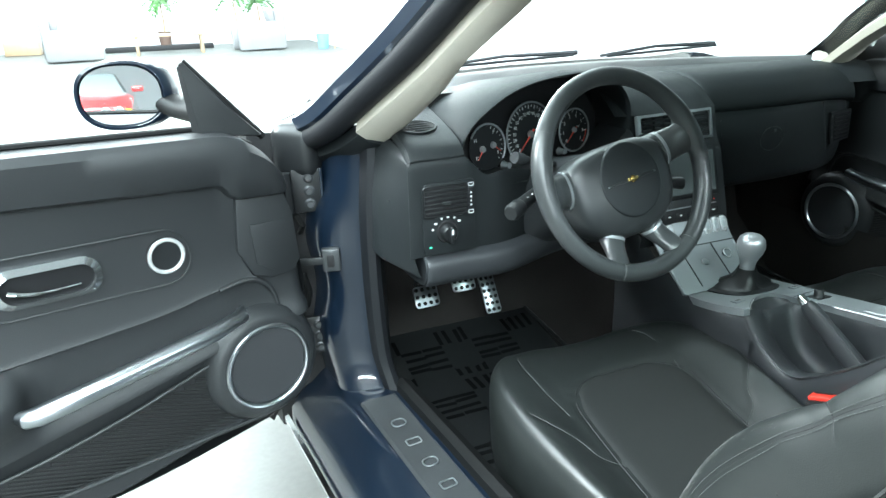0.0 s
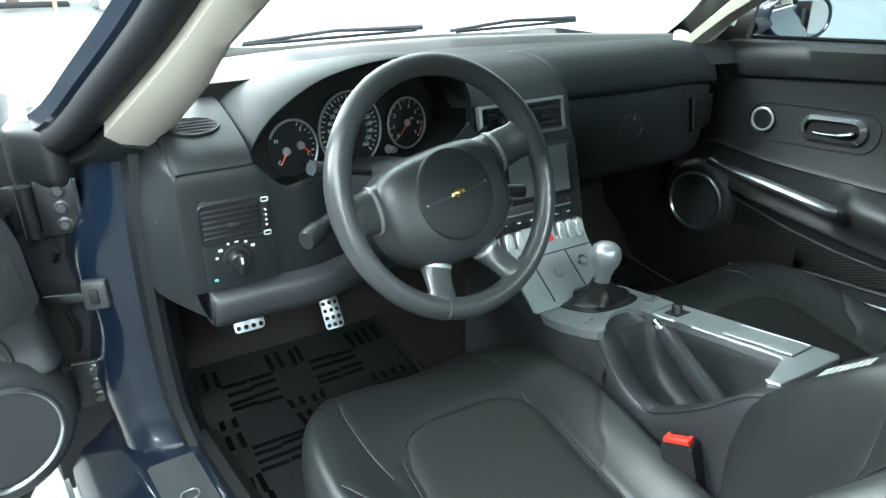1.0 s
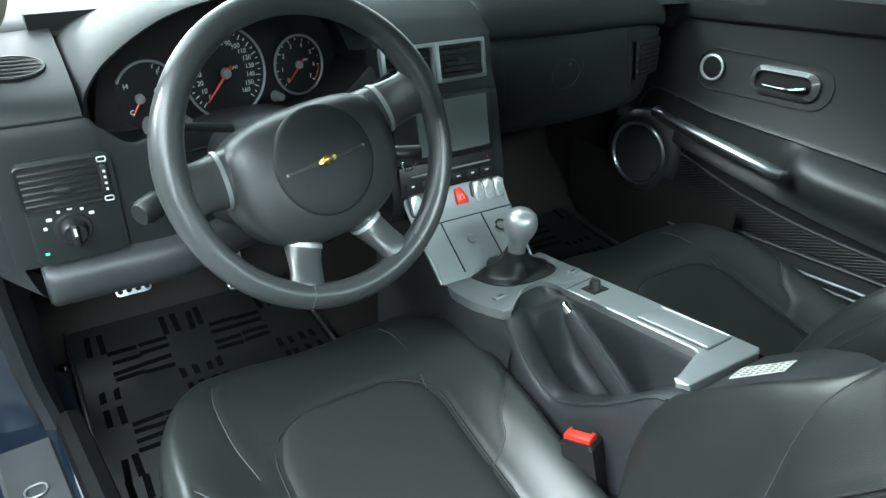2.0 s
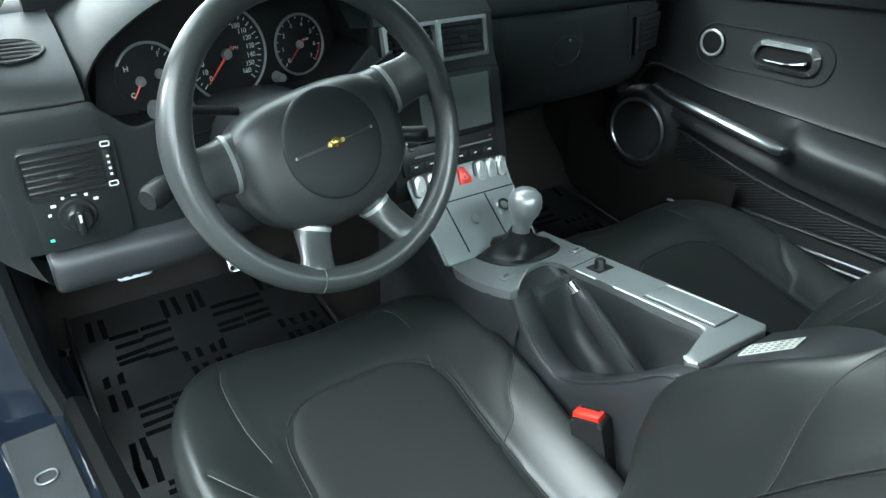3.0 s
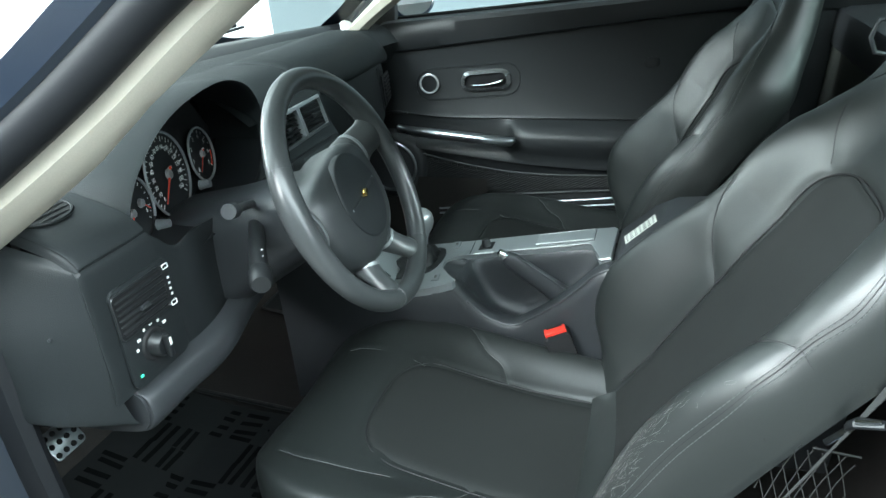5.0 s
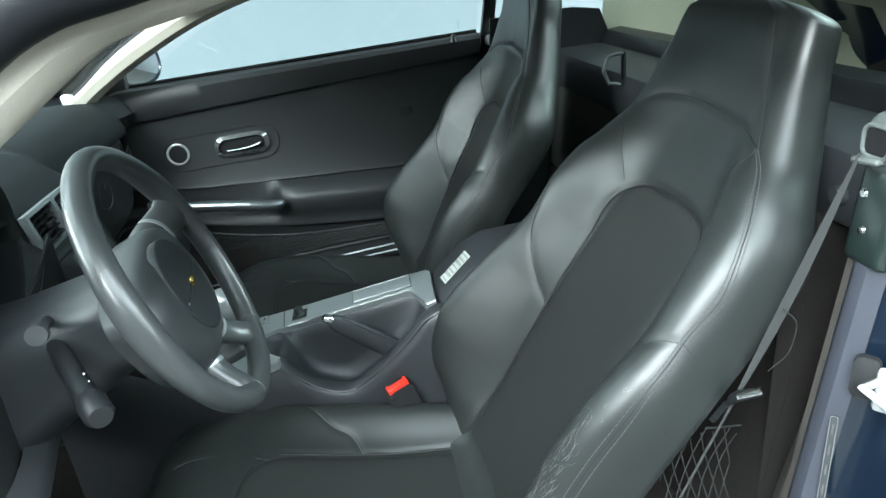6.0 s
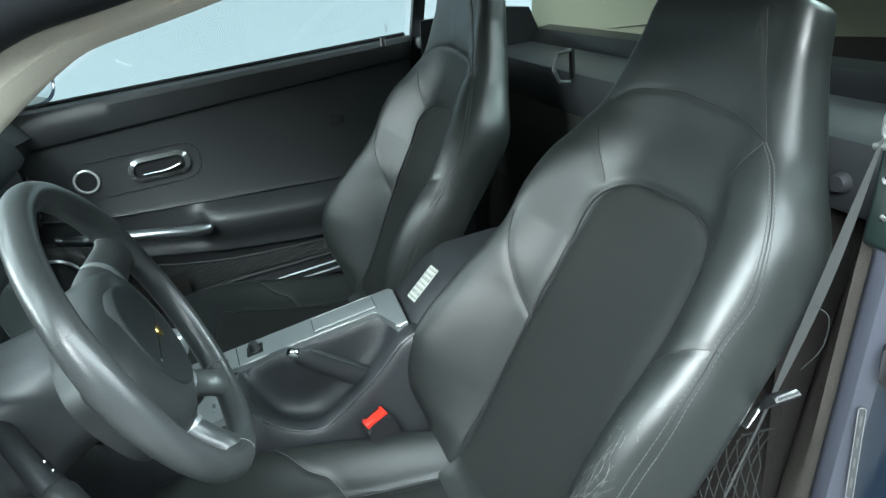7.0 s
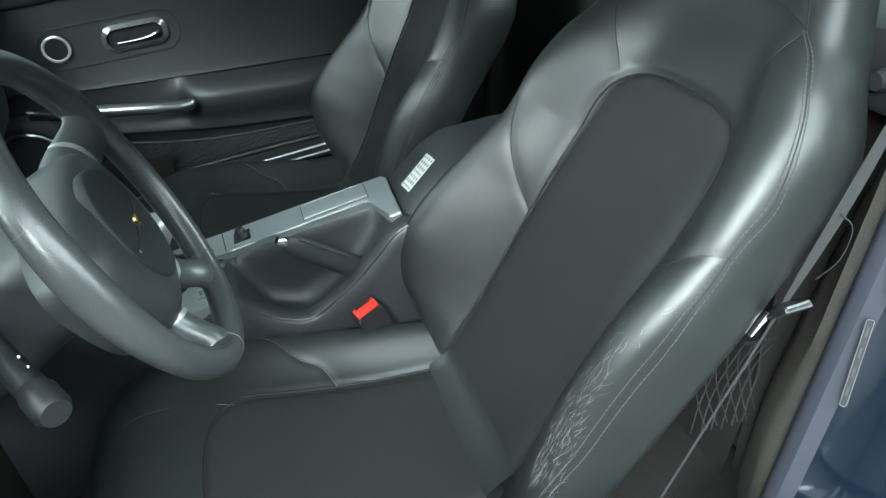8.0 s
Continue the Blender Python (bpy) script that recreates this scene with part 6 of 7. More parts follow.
def drop(y):
    """How far the rounded front corner falls below the window sill."""
    return 5.5 * max(0.0, y - 0.38) ** 2


def front_y(z):
    """The rounded front edge of the panel."""
    return smooth(z, [0.33, 0.365, 0.395, 0.435, 0.490, 0.567, 0.64, 0.711, 0.769, 0.831, 0.871, 0.91, 0.97], [0.40, 0.435, 0.468, 0.502, 0.522, 0.529, 0.530, 0.528, 0.523, 0.513, 0.500, 0.477, 0.42])


def crease_z(y):
    """The seam below the upper pad; it steps down in front, over the blank."""
    return 0.897 - 0.085 * y - 0.026 * float(np.clip((y - 0.375) / 0.022, 0, 1))


def lip_line(y):
    """The lower lip of the armrest, above the ribbed pocket."""
    return smooth(y, [-0.60, -0.28, 0.02, 0.15, 0.34, 0.40], [0.495, 0.503, 0.526, 0.543, 0.576, 0.59])


def pocket_top(y):
    return smooth(y, [-0.60, -0.28, -0.03, 0.14, 0.334, 0.40], [0.480, 0.482, 0.486, 0.509, 0.556, 0.572])


RIB_SLOPE = -0.42


def pocket_foot(y):
    return smooth(y, [-0.60, -0.25, 0.10, 0.37, 0.44], [0.440, 0.434, 0.414, 0.404, 0.404])


def build_door(sx, m, label):
    """A door in the place of the closed passenger door (sx = 1), or its mirror image, moved by m."""
    def P(y, z, d=0.0):
        """d: how far inwards from the door panel."""
        return m @ Vector((sx * (0.7507 - 0.0684 * y - d), y, z))

    def strip(lines, n=5):
        cols = [spline(line, n) for line in lines]
        return sheet([[P(min(q[0], front_y(q[1])), q[1], q[2] - 0.035 * max(0.0, (q[0] - front_y(q[1]) + 0.035) / 0.035) ** 2 if q[0] > front_y(q[1]) - 0.035 else q[2]) for q in c] for c in cols])

    def hoop(c, r, tube_r, n=40, ry=None, d=0.004):
        return tube([P(c[0] + r * math.cos(t), c[1] + (ry or r) * math.sin(t), d) for t in np.linspace(0, 2 * math.pi, n, endpoint=False)], tube_r, 8, True)

    def plate(outline, d, h, bev=0.002):
        o = P(0, 0, d)
        return prism([(-sx * y if sx > 0 else y, z) for y, z in outline], axes(o, P(-1 if sx > 0 else 1, 0, d) - o, P(0, 1, d) - o), h, bev)

    door = thing("door_1" if sx > 0 else "door_2", m @ Vector((sx * 0.82, -0.05, 0.30)), label, "car door", "the two doors", "structure")
    ys = [0.53, 0.50, 0.46, 0.43, 0.405, 0.39, 0.37, 0.33, 0.25, 0.15, 0.08, 0.04, 0.01, -0.03, -0.10, -0.30, -0.48, -0.57, -0.60]
    # upper pad from the window sill to the crease
    part("upper_pad", strip([[(y, belt_z(y) - drop(y) - a * (belt_z(y) - drop(y) - crease_z(y)) + o, d) for y in ys] for a, d, o in ((0, -0.055, -0.004), (0, -0.04, 0.0), (0, -0.005, -0.002), (0.06, 0.016, 0), (0.22, 0.026, 0), (0.6, 0.024, 0), (0.94, 0.017, 0), (1.0, 0.010, 0), (1.02, 0.001, 0))]), DOOR_VINYL, door)
    part("window_seal", tube([P(y, belt_z(y) - drop(y) + 0.002, -0.030) for y in np.linspace(0.46, -0.60, 16)], 0.006, 8), RUBBER, door, "black window seal")
    # main panel with the waist below it
    def waist(y):
        return smooth(-y, [-0.55, -0.41, -0.34, -0.26, -0.04, 0.335, 0.60], [0.690, 0.685, 0.680, 0.668, 0.661, 0.653, 0.647])
    part("middle_panel", strip([[(y, crease_z(y) + (waist(y) - crease_z(y)) * a, d) for y in ys] for a, d in ((0.0, 0.001), (0.03, -0.001), (0.5, -0.002), (0.95, -0.001), (1.0, 0.003))]), DOOR_VINYL, door)
    # armrest roll
    def arm(y):
        return smooth(-y, [-0.55, -0.30, -0.10, -0.045, -0.01, 0.05, 0.30, 0.60], [0.006, 0.004, 0.006, 0.014, 0.044, 0.060, 0.062, 0.060])
    part("armrest", strip([[(y, waist(y) - a * (waist(y) - lip_line(y) + 0.004), arm(y) * k + b) for y in ys] for a, k, b in ((0.0, 0.03, 0.003), (0.03, 0.05, -0.004), (0.12, 0.45, -0.007), (0.24, 0.90, -0.008), (0.36, 1.0, -0.008), (0.52, 0.92, -0.006), (0.68, 0.62, 0.0), (0.80, 0.32, 0.008), (0.90, 0.20, 0.016), (0.97, 0.18, 0.017), (1.0, 0.0, 0.004))]), DOOR_VINYL, door)
    end = spline([(0.35, 0.6805), (0.405, 0.685), (0.443, 0.662), (0.456, 0.618), (0.441, 0.588), (0.40, 0.576)], 6)
    part("scoop_end", tube([P(q[0], q[1], 0.003) for q in end], 0.0045, 8), DOOR_VINYL, door)
    # bright pull bar
    bar = [P(y, 0.647 - 0.108 * (0.37 - y) + 0.003 * math.sin(3.1 * (0.37 - y) / 0.36), d) for y, d in ((0.368, 0.036), (0.360, 0.056), (0.30, 0.074), (0.20, 0.080), (0.10, 0.082), (0.03, 0.080), (0.016, 0.074), (0.010, 0.060))]
    part("pull_bar", tube(bar, [0.008, 0.012, 0.0140, 0.0150, 0.0150, 0.0150, 0.0140, 0.009], 16), ALU, door, "brushed aluminium pull bar")
    # lower panel: ribbed map pocket and its rim
    part("lower_panel", strip([[(y, lip_line(y) - a * (lip_line(y) - 0.355 - 0.15 * max(0, y - 0.13)), d) for y in ys] for a, d in ((0, 0.006), (0.1, 0.000), (0.5, -0.004), (0.70, 0.004), (0.88, 0.006), (1.0, -0.02))]), DOOR_VINYL, door)
    rows = [[P(y, pocket_top(y) * (1 - t) + pocket_foot(y) * t, 0.0030 + 0.003 * math.sin(math.pi * t)) for y in np.linspace(0.40, -0.58, 30)] for t in np.linspace(0, 1, 8)]
    pocket = part("map_pocket", sheet(rows), DEEP, door, "dark ribbed map pocket")
    for k in range(74):
        z0 = 0.110 + 0.0074 * k
        run = [(y, z0 + RIB_SLOPE * (y - 0.2)) for y in np.linspace(0.40, -0.58, 50)]
        run = [(y, z) for y, z in run if pocket_foot(y) + 0.003 < z < pocket_top(y) - 0.003]
        if len(run) > 3:
            part("rib", tube([P(y, z, 0.0062) for y, z in run], 0.0021, 6), RIBBED, pocket)
    for f, rr, d in ((pocket_top, 0.0035, 0.008), (pocket_foot, 0.005, 0.007)):
        part("pocket_rim", tube([P(y, f(y), d) for y in np.linspace(0.41, -0.59, 20)], rr, 8), DOOR_VINYL, door)
    # speaker
    sc = (0.411, 0.514)
    spk = part("speaker", sheet([[P(sc[0] + r * math.cos(t), sc[1] + r * 1.02 * math.sin(t), d) for t in np.linspace(0, 2 * math.pi, 40)] for r, d in ((0.118, -0.010), (0.112, 0.008), (0.104, 0.020), (0.092, 0.027), (0.080, 0.027), (0.077, 0.022), (0.05, 0.021), (0.0, 0.020))]), DOOR_VINYL, door, "round speaker")
    part("speaker_ring", hoop(sc, 0.0800, 0.0048, 48, d=0.027), ALU, spk, "bright speaker ring")
    part("speaker_mesh", sheet([[P(sc[0] + r * math.cos(t), sc[1] + r * math.sin(t), d) for t in np.linspace(0, 2 * math.pi, 40)] for r, d in ((0.076, 0.0225), (0.05, 0.0245), (0.0, 0.025))]), SPEAKER_CLOTH, spk)
    # front blank with a bevelled edge
    if sx < 0:
        part("front_blank", plate([(0.402, 0.838), (0.495, 0.832), (0.508, 0.79), (0.514, 0.70), (0.50, 0.678), (0.452, 0.676), (0.418, 0.69), (0.393, 0.745)], -0.004, 0.012, 0.005), DOOR_VINYL, door)
        part("blank_inset", plate([(0.420, 0.786), (0.490, 0.784), (0.500, 0.70), (0.455, 0.692), (0.424, 0.712)], 0.008, 0.0022, 0.0015), DOOR_VINYL, door)
    # tweeter and handle
    cap = rounded(0.315, 0.094, 0.044, 8)
    cap = [(0.155 + a, 0.771 + b - 0.05 * a) for a, b in cap]
    part("handle_plinth", tube([P(y, z, 0.0) for y, z in cap], 0.0018, 6, True), DOOR_VINYL, door)
    tw = part("tweeter", sheet([[P(0.272 + r * math.cos(t), 0.769 + r * math.sin(t), d) for t in np.linspace(0, 2 * math.pi, 32)] for r, d in ((0.031, 0.0), (0.0305, 0.004), (0.025, 0.0035), (0.02, 0.003), (0.0, 0.0045))]), BLACK, door, "round tweeter")
    part("tweeter_ring", hoop((0.272, 0.769), 0.0275, 0.0034, 32, d=0.005), TOGGLE, tw, "chrome tweeter ring")
    hc = (0.098, 0.775)
    ho, hi = rounded(0.150, 0.062, 0.028, 8), rounded(0.126, 0.043, 0.020, 8)
    ho = [(hc[0] + a, hc[1] + b - 0.05 * a) for a, b in ho]
    hi = [(hc[0] + a, hc[1] + b - 0.05 * a) for a, b in hi]
    rows = [[P(y, z, d) for y, z in r] for r, d in ((ho, -0.002), (ho, 0.006), (hi, 0.013), (hi, 0.003))]
    bez = part("handle_bezel", sheet([r + [r[0]] for r in rows]), BEZEL, door, "chrome handle surround")
    part("handle_well", plate(hi, 0.0005, 0.0030, 0.0), CAVITY, bez)
    part("handle_lever", tube(spline([P(0.140, 0.7625, 0.007), P(0.105, 0.7645, 0.011), P(0.078, 0.768, 0.014), P(0.056, 0.774, 0.015), P(0.046, 0.778, 0.012)], 4), [0.0035] * 4 + [0.005] * 4 + [0.008] * 5 + [0.0095] * 4, 12, squash=0.55, flat=(0, 0, 1)), CHROME, bez, "chrome door lever")
    part("lock_pin", tube([P(-0.525, belt_z(-0.525) - 0.012, 0.024), P(-0.525, belt_z(-0.525) + 0.008, 0.020)], [0.009, 0.006], 10), BLACK, door)
    part("warning_oval", plate([(-0.371 + 0.021 * math.copysign(abs(math.cos(t)) ** 0.6, math.cos(t)), 0.812 + 0.014 * math.copysign(abs(math.sin(t)) ** 0.6, math.sin(t))) for t in np.linspace(0, 2 * math.pi, 24, endpoint=False)], -0.002, 0.002, 0.0005), BLACK, door, "small dark stick-on pad")
    # outer skin and edges
    part("outer_skin", strip([[(y, z if z < 0.9 else belt_z(y) - drop(y), d) for y in ys] for z, d in ((0.95, -0.055), (0.85, -0.118), (0.65, -0.150), (0.48, -0.140), (0.355, -0.105))]), PAINT, door)
    for y in (0.53, -0.60):
        part("door_edge", sheet([[P(min(y, front_y(z)), z if z < 0.9 else belt_z(y) - drop(y), d) for d in (a, b)] for z, a, b in ((0.93, -0.02, -0.055), (0.85, -0.02, -0.118), (0.65, -0.02, -0.150), (0.48, -0.02, -0.140), (0.36, -0.02, -0.105))]), BLACK, door)
    part("door_bottom", strip([[(y, 0.358 + 0.10 * max(0, y - 0.2), d) for y in ys] for d in (-0.01, -0.06, -0.11)]), BLACK, door)
    # mirror with its triangle
    rows = [[P(0.482, 0.935, -0.03), P(0.43, 0.995, -0.04), P(0.372, 1.068, -0.05)], [P(0.470, 0.935, -0.012), P(0.42, 0.99, -0.024), P(0.366, 1.064, -0.04)], [P(0.368, 0.95, -0.010), P(0.366, 1.0, -0.022), P(0.364, 1.060, -0.04)], [P(0.362, 0.95, -0.022), P(0.362, 1.0, -0.032), P(0.363, 1.058, -0.045)]]
    part("mirror_triangle", sheet(rows, thick=0.004), BLACK, door, "black mirror triangle")
    part("sail_edge", tube([P(0.482, 0.93, -0.022), P(0.43, 0.992, -0.032), P(0.368, 1.066, -0.044)], 0.007, 8), RUBBER, door)
    return door, P


passenger_door, PP = build_door(1, Matrix(), "closed dark grey passenger door with a bright pull bar")
HINGE = Vector((-0.972, 0.541, 0))
SWING = Matrix.Translation(HINGE) @ Matrix.Rotation(radians(-67), 4, "Z") @ Matrix.Translation(Vector((0, 0, -0.007)) - HINGE)
driver_door, DP = build_door(-1, SWING, "wide open dark grey driver's door with a bright pull bar")


def door_mirror(P, label, c, face, w=0.067, h=0.052):
    c, nrm = Vector(c), Vector(face).normalized()
    t = thing("door_mirror", c, label, "mirror", "door mirrors")
    up = Vector((0, 0, 1)) - nrm * nrm.z
    m = axes(c, up.cross(nrm), up)

    def oval(s, z, g=0.0, shift=0.0):
        return [m @ Vector((shift + s * (w + g) * math.copysign(abs(math.cos(a)) ** 0.8, math.cos(a)), s * (h + g) * math.copysign(abs(math.sin(a)) ** 0.85, math.sin(a)), z)) for a in np.linspace(0, 2 * math.pi, 44, endpoint=False)]
    sh = 0.02 if (m.inverted() @ P(0.40, 0.99, -0.05)).x > 0 else -0.02
    rows = [oval(1.0, 0.0, 0.001), oval(1.0, 0.006, 0.004), oval(1.0, 0.004, 0.009), oval(1.0, -0.012, 0.012, sh * 0.5), oval(0.99, -0.04, 0.010, sh * 1.3), oval(0.86, -0.075, 0.006, sh * 1.8), oval(0.60, -0.10, 0.0, sh * 2.0), oval(0.25, -0.112, 0.0, sh * 2.0), oval(0.02, -0.115, 0.0, sh * 2.0)]
    part("housing", sheet(rows, True), PAINT, t)
    ring = [(w * math.copysign(abs(math.cos(a)) ** 0.8, math.cos(a)), h * math.copysign(abs(math.sin(a)) ** 0.85, math.sin(a))) for a in np.linspace(0, 2 * math.pi, 40, endpoint=False)]
    part("mirror_glass", prism(ring, m @ Matrix.Translation((0, 0, 0.0)), 0.002), MIRROR, t, "silvered mirror glass")
    foot = P(0.42, 0.975, -0.075)
    root = m @ Vector((sh * 2.9, -0.014, -0.060))
    part("arm", tube([root, root * 0.5 + foot * 0.5 + Vector((0, 0, -0.006)), foot], [0.030, 0.031, 0.036], 16, squash=0.62, flat=(0, 0, 1)), RUBBER, t)
    return t


door_mirror(PP, "dark blue passenger door mirror", (1.0, 0.40, 0.995), (-0.55, -0.85, 0.02), 0.078, 0.056)
door_mirror(DP, "dark blue driver's door mirror reflecting a red car", (-1.156, 0.45, 0.995), (0.01, -1, 0.052))

# side windows
rows = [[(0.775 - 0.0684 * y + (0.645 - 0.775) * t, y + 0.0 * t, belt_z(y) + (1.215 - belt_z(y)) * t * (1 if y < -0.1 else max(0.05, 1 - (y + 0.1) / 0.45))) for t in np.linspace(0, 1, 6)] for y in np.linspace(0.33, -0.60, 14)]
win = solo("side_window", sheet(rows), TINTED, "clear passenger side window glass", "window")
win.visible_shadow = False
wf = thing("window_post", (0.8, -0.62, 0.95), "black upright between the passenger side windows", "window post")
part("post", sheet([[(0.815, -0.605, 0.965), (0.79, -0.605, 0.965), (0.80, -0.64, 0.965)], [(0.665, -0.615, 1.22), (0.65, -0.615, 1.22), (0.655, -0.65, 1.22)]], True, True), BLACK, wf)
part("latch_block", block(0.775, -0.640, 0.985, 0.06, 0.045, 0.03, 0.008), GALV, wf)
for k in range(5):
    part("etched_mark", prism(rounded(0.010 - 0.001 * k, 0.0012, 0.0002, 1), axes((0.793 - 0.0005 * k, -0.545, 1.04 - 0.004 * k), (0, -1, 0), (-0.4, 0, 1)), 0.0004), GREY_INK, wf)

# things on the bulkhead
lt = thing("seat_latch", (0.21, -0.80, 0.93), "grey metal latch loop on the rear panel", "latch")
part("loop", tube([(0.205, -0.79, 0.925), (0.205, -0.765, 0.93), (0.208, -0.755, 0.955), (0.215, -0.765, 0.985), (0.218, -0.80, 0.988)], 0.0045, 8), SILL, lt)
part("plate", block(0.22, -0.803, 0.955, 0.02, 0.006, 0.07, 0.003), BLACK, lt)
bolt = solo("anchor_bolt", lathe([(0, 0.014), (0.010, 0.014), (0.012, 0.010), (0.014, 0.002), (0.022, 0.0)], axes((-0.477, -0.800, 0.892), (-1, 0, 0), (0, 0, 1)), 20), PLASTIC, "round grey anchor bolt on the rear panel", "bolt")

# driver's rear door post with its belt bracket, striker and data label
post = thing("rear_door_post", (-0.72, -0.78, 0.3), "dark blue rear door post with a grey belt bracket", "door post")
rows = []
for z in np.linspace(0.22, 0.87, 16):
    f = (z - 0.22) / 0.72
    y0 = -0.670 - 0.085 * f
    x0 = -0.555
    run = smooth(z, [0.22, 0.35, 0.45, 0.55, 0.65, 0.75, 0.87], [0.115, 0.125, 0.118, 0.108, 0.092, 0.075, 0.050])
    belly = 0.012 * math.exp(-((z - 0.42) / 0.10) ** 2)
    rows.append([(x0 + run + 0.01, y0 - 0.16, z), (x0 + run, y0 - 0.052 - 0.5 * run, z), (x0 + 0.7 * run, y0 - 0.034 - 0.40 * run + belly, z), (x0 + 0.35 * run, y0 - 0.026 - 0.22 * run + belly, z), (x0 + 0.02, y0 - 0.028, z), (x0 - 0.004, y0 - 0.024, z),
                 (x0 - 0.010, y0 - 0.010, z), (x0 - 0.022, y0 - 0.003, z), (x0 - 0.036, y0 - 0.005, z), (x0 - 0.047, y0 - 0.022, z)])
part("post_lining", sheet([r[:6] for r in rows]), POST_CARPET, post, "brown grey carpet lining")
part("post_seal", sheet([r[5:] for r in rows]), POST_SEAL, post, "grey rubber seal")
rows = []
for z in np.linspace(0.20, 0.87, 16):
    f = (z - 0.22) / 0.72
    y0 = -0.692 - 0.085 * f
    rows.append([(-0.600, y0 - 0.002, z), (-0.612, y0 - 0.014, z), (-0.640, y0 - 0.022, z), (-0.690, y0 - 0.038, z), (-0.735, y0 - 0.075, z), (-0.775, y0 - 0.135 + 0.02 * math.sin(3 * f), z), (-0.83, y0 - 0.20, z), (-0.91, y0 - 0.29, z)])
rows = [[(x, y, min(z, 0.985 - 1.1 * max(0.0, -x - 0.61))) for x, y, z in r] for r in rows]
part("post_panel", sheet(rows), PAINT, post, "dark blue painted post")
tag_m = axes((-0.606, -0.728, 0.612), (-0.64, -0.77, 0), (0, -0.115, 1))
strip = part("outlined_strip", prism(rounded(0.0085, 0.125, 0.003), tag_m @ Matrix.Translation((0, 0, 0.002)), 0.001), SILL, post, "narrow dark sticker with a pale outline")
part("outline", tube([tag_m @ Vector((q[0], q[1], 0.0032)) for q in rounded(0.0075, 0.124, 0.003)], 0.0005, 5, True), KNOB, strip)
for k in range(4):
    part("text_bar", prism(rounded(0.0018, 0.014, 0.0004, 1), tag_m @ Matrix.Translation((0, 0.045 - 0.028 * k, 0.003)), 0.0004), GREY_INK, strip)
part("lock_pocket", prism(rounded(0.026, 0.050, 0.008), axes((-0.618, -0.747, 0.735), (-0.75, -0.66, 0), (0, -0.115, 1)), 0.010, 0.003), DEEP, post, "dark lock pocket")
br = part("belt_bracket", block(-0.618, -0.772, 0.990, 0.120, 0.06, 0.066, 0.020, Matrix.Rotation(0.15, 3, "Y"), 4), BRACKET, post, "light grey belt guide bracket")
part("bracket_slot", prism(rounded(0.032, 0.028, 0.009), axes((-0.585, -0.7435, 0.988), (-1, 0, 0), (0, 0, 1)), 0.003), CAVITY, br)
part("slot_rim", tube([(-0.585 + q[0], -0.7405, 0.988 + q[1]) for q in rounded(0.036, 0.032, 0.010)], 0.0026, 8, True), BRACKET, br)
part("guide_lip", block(-0.580, -0.740, 0.968, 0.038, 0.016, 0.008, 0.005, Matrix.Rotation(0.12, 3, "Y"), 3), BRACKET, br)
part("bracket_leg", block(-0.582, -0.764, 0.908, 0.058, 0.030, 0.115, 0.010, Matrix.Rotation(0.10, 3, "X"), 3), STEEL, br, "dark green steel leg")
for z in (0.932, 0.890):
    part("screw", lathe([(0, 0.003), (0.004, 0.0025), (0.005, 0)], axes((-0.577, -0.7445 + 0.10 * (z - 0.92), z), (-1, 0, 0), (0, 0, 1)), 12), CHROME, br)
part("striker", merged(block(-0.655, -0.762, 0.731, 0.053, 0.016, 0.050, 0.005, Matrix.Rotation(0.75, 3, "Z")), tube([(-0.641, -0.755, 0.745), (-0.650, -0.718, 0.745), (-0.673, -0.734, 0.727), (-0.666, -0.767, 0.725)], 0.006, 8)), TOGGLE, post, "bright metal striker")
lm = axes((-0.690, -0.775, 0.617), (-0.92, -0.39, 0), (0, -0.115, 1))
dl = part("data_label", prism(rounded(0.060, 0.11, 0.004), lm @ Matrix.Translation((0, 0, 0.004)), 0.0008), LABEL, post, "white and yellow data label")
part("label_band", prism(rounded(0.054, 0.014, 0.001, 1), lm @ Matrix.Translation((0, 0.044, 0.0049)), 0.0003), YELLOW_INK, dl)
for k in range(8):
    part("text_bar", prism(rounded(0.050 - 0.006 * (k % 3), 0.0035, 0.0005, 1), lm @ Matrix.Translation((-0.001 - 0.003 * (k % 3), 0.030 - 0.010 * k, 0.0049)), 0.0003), GREY_INK, dl)

# seat belt
belt = thing("seat_belt", (-0.62, -0.6, 0.35), "grey woven seat belt hanging beside the seat", "seat belt")
a, b, c = Vector((-0.572, -0.735, 0.975)), Vector((-0.590, -0.613, 0.708)), Vector((-0.600, -0.490, 0.45))
line = spline([a, a * 0.5 + b * 0.5 + Vector((-0.004, 0, 0)), b, b * 0.55 + c * 0.45, c], 6)
rows = []
for i, p in enumerate(line):
    p = Vector(p)
    tw = 0.25 * math.sin(5 * i / len(line))
    s = Vector((0.76, 0.6 - tw, 0.22)).normalized()
    half = 0.0013 + 0.0042 * max(0.0, math.sin(2 * math.pi * i / len(line)))
    rows.append([p + s * k * half for k in (-1, -0.5, 0, 0.5, 1)])
part("webbing", sheet(rows, thick=0.0012), WEB, belt)
part("tongue", prism(rounded(0.007, 0.032, 0.002), axes((-0.576, -0.605, 0.684), (0.9, 0.3, 0.2), (-0.1, -0.70, 0.66)), 0.003, 0.0008), CHROME, belt, "chrome belt tongue")
part("tongue_grip", tube([(-0.578, -0.614, 0.693), (-0.588, -0.611, 0.708), (-0.598, -0.613, 0.719), (-0.606, -0.634, 0.726)], [0.004, 0.008, 0.009, 0.007], 8, squash=0.6), BLACK, belt, "black belt tongue grip")
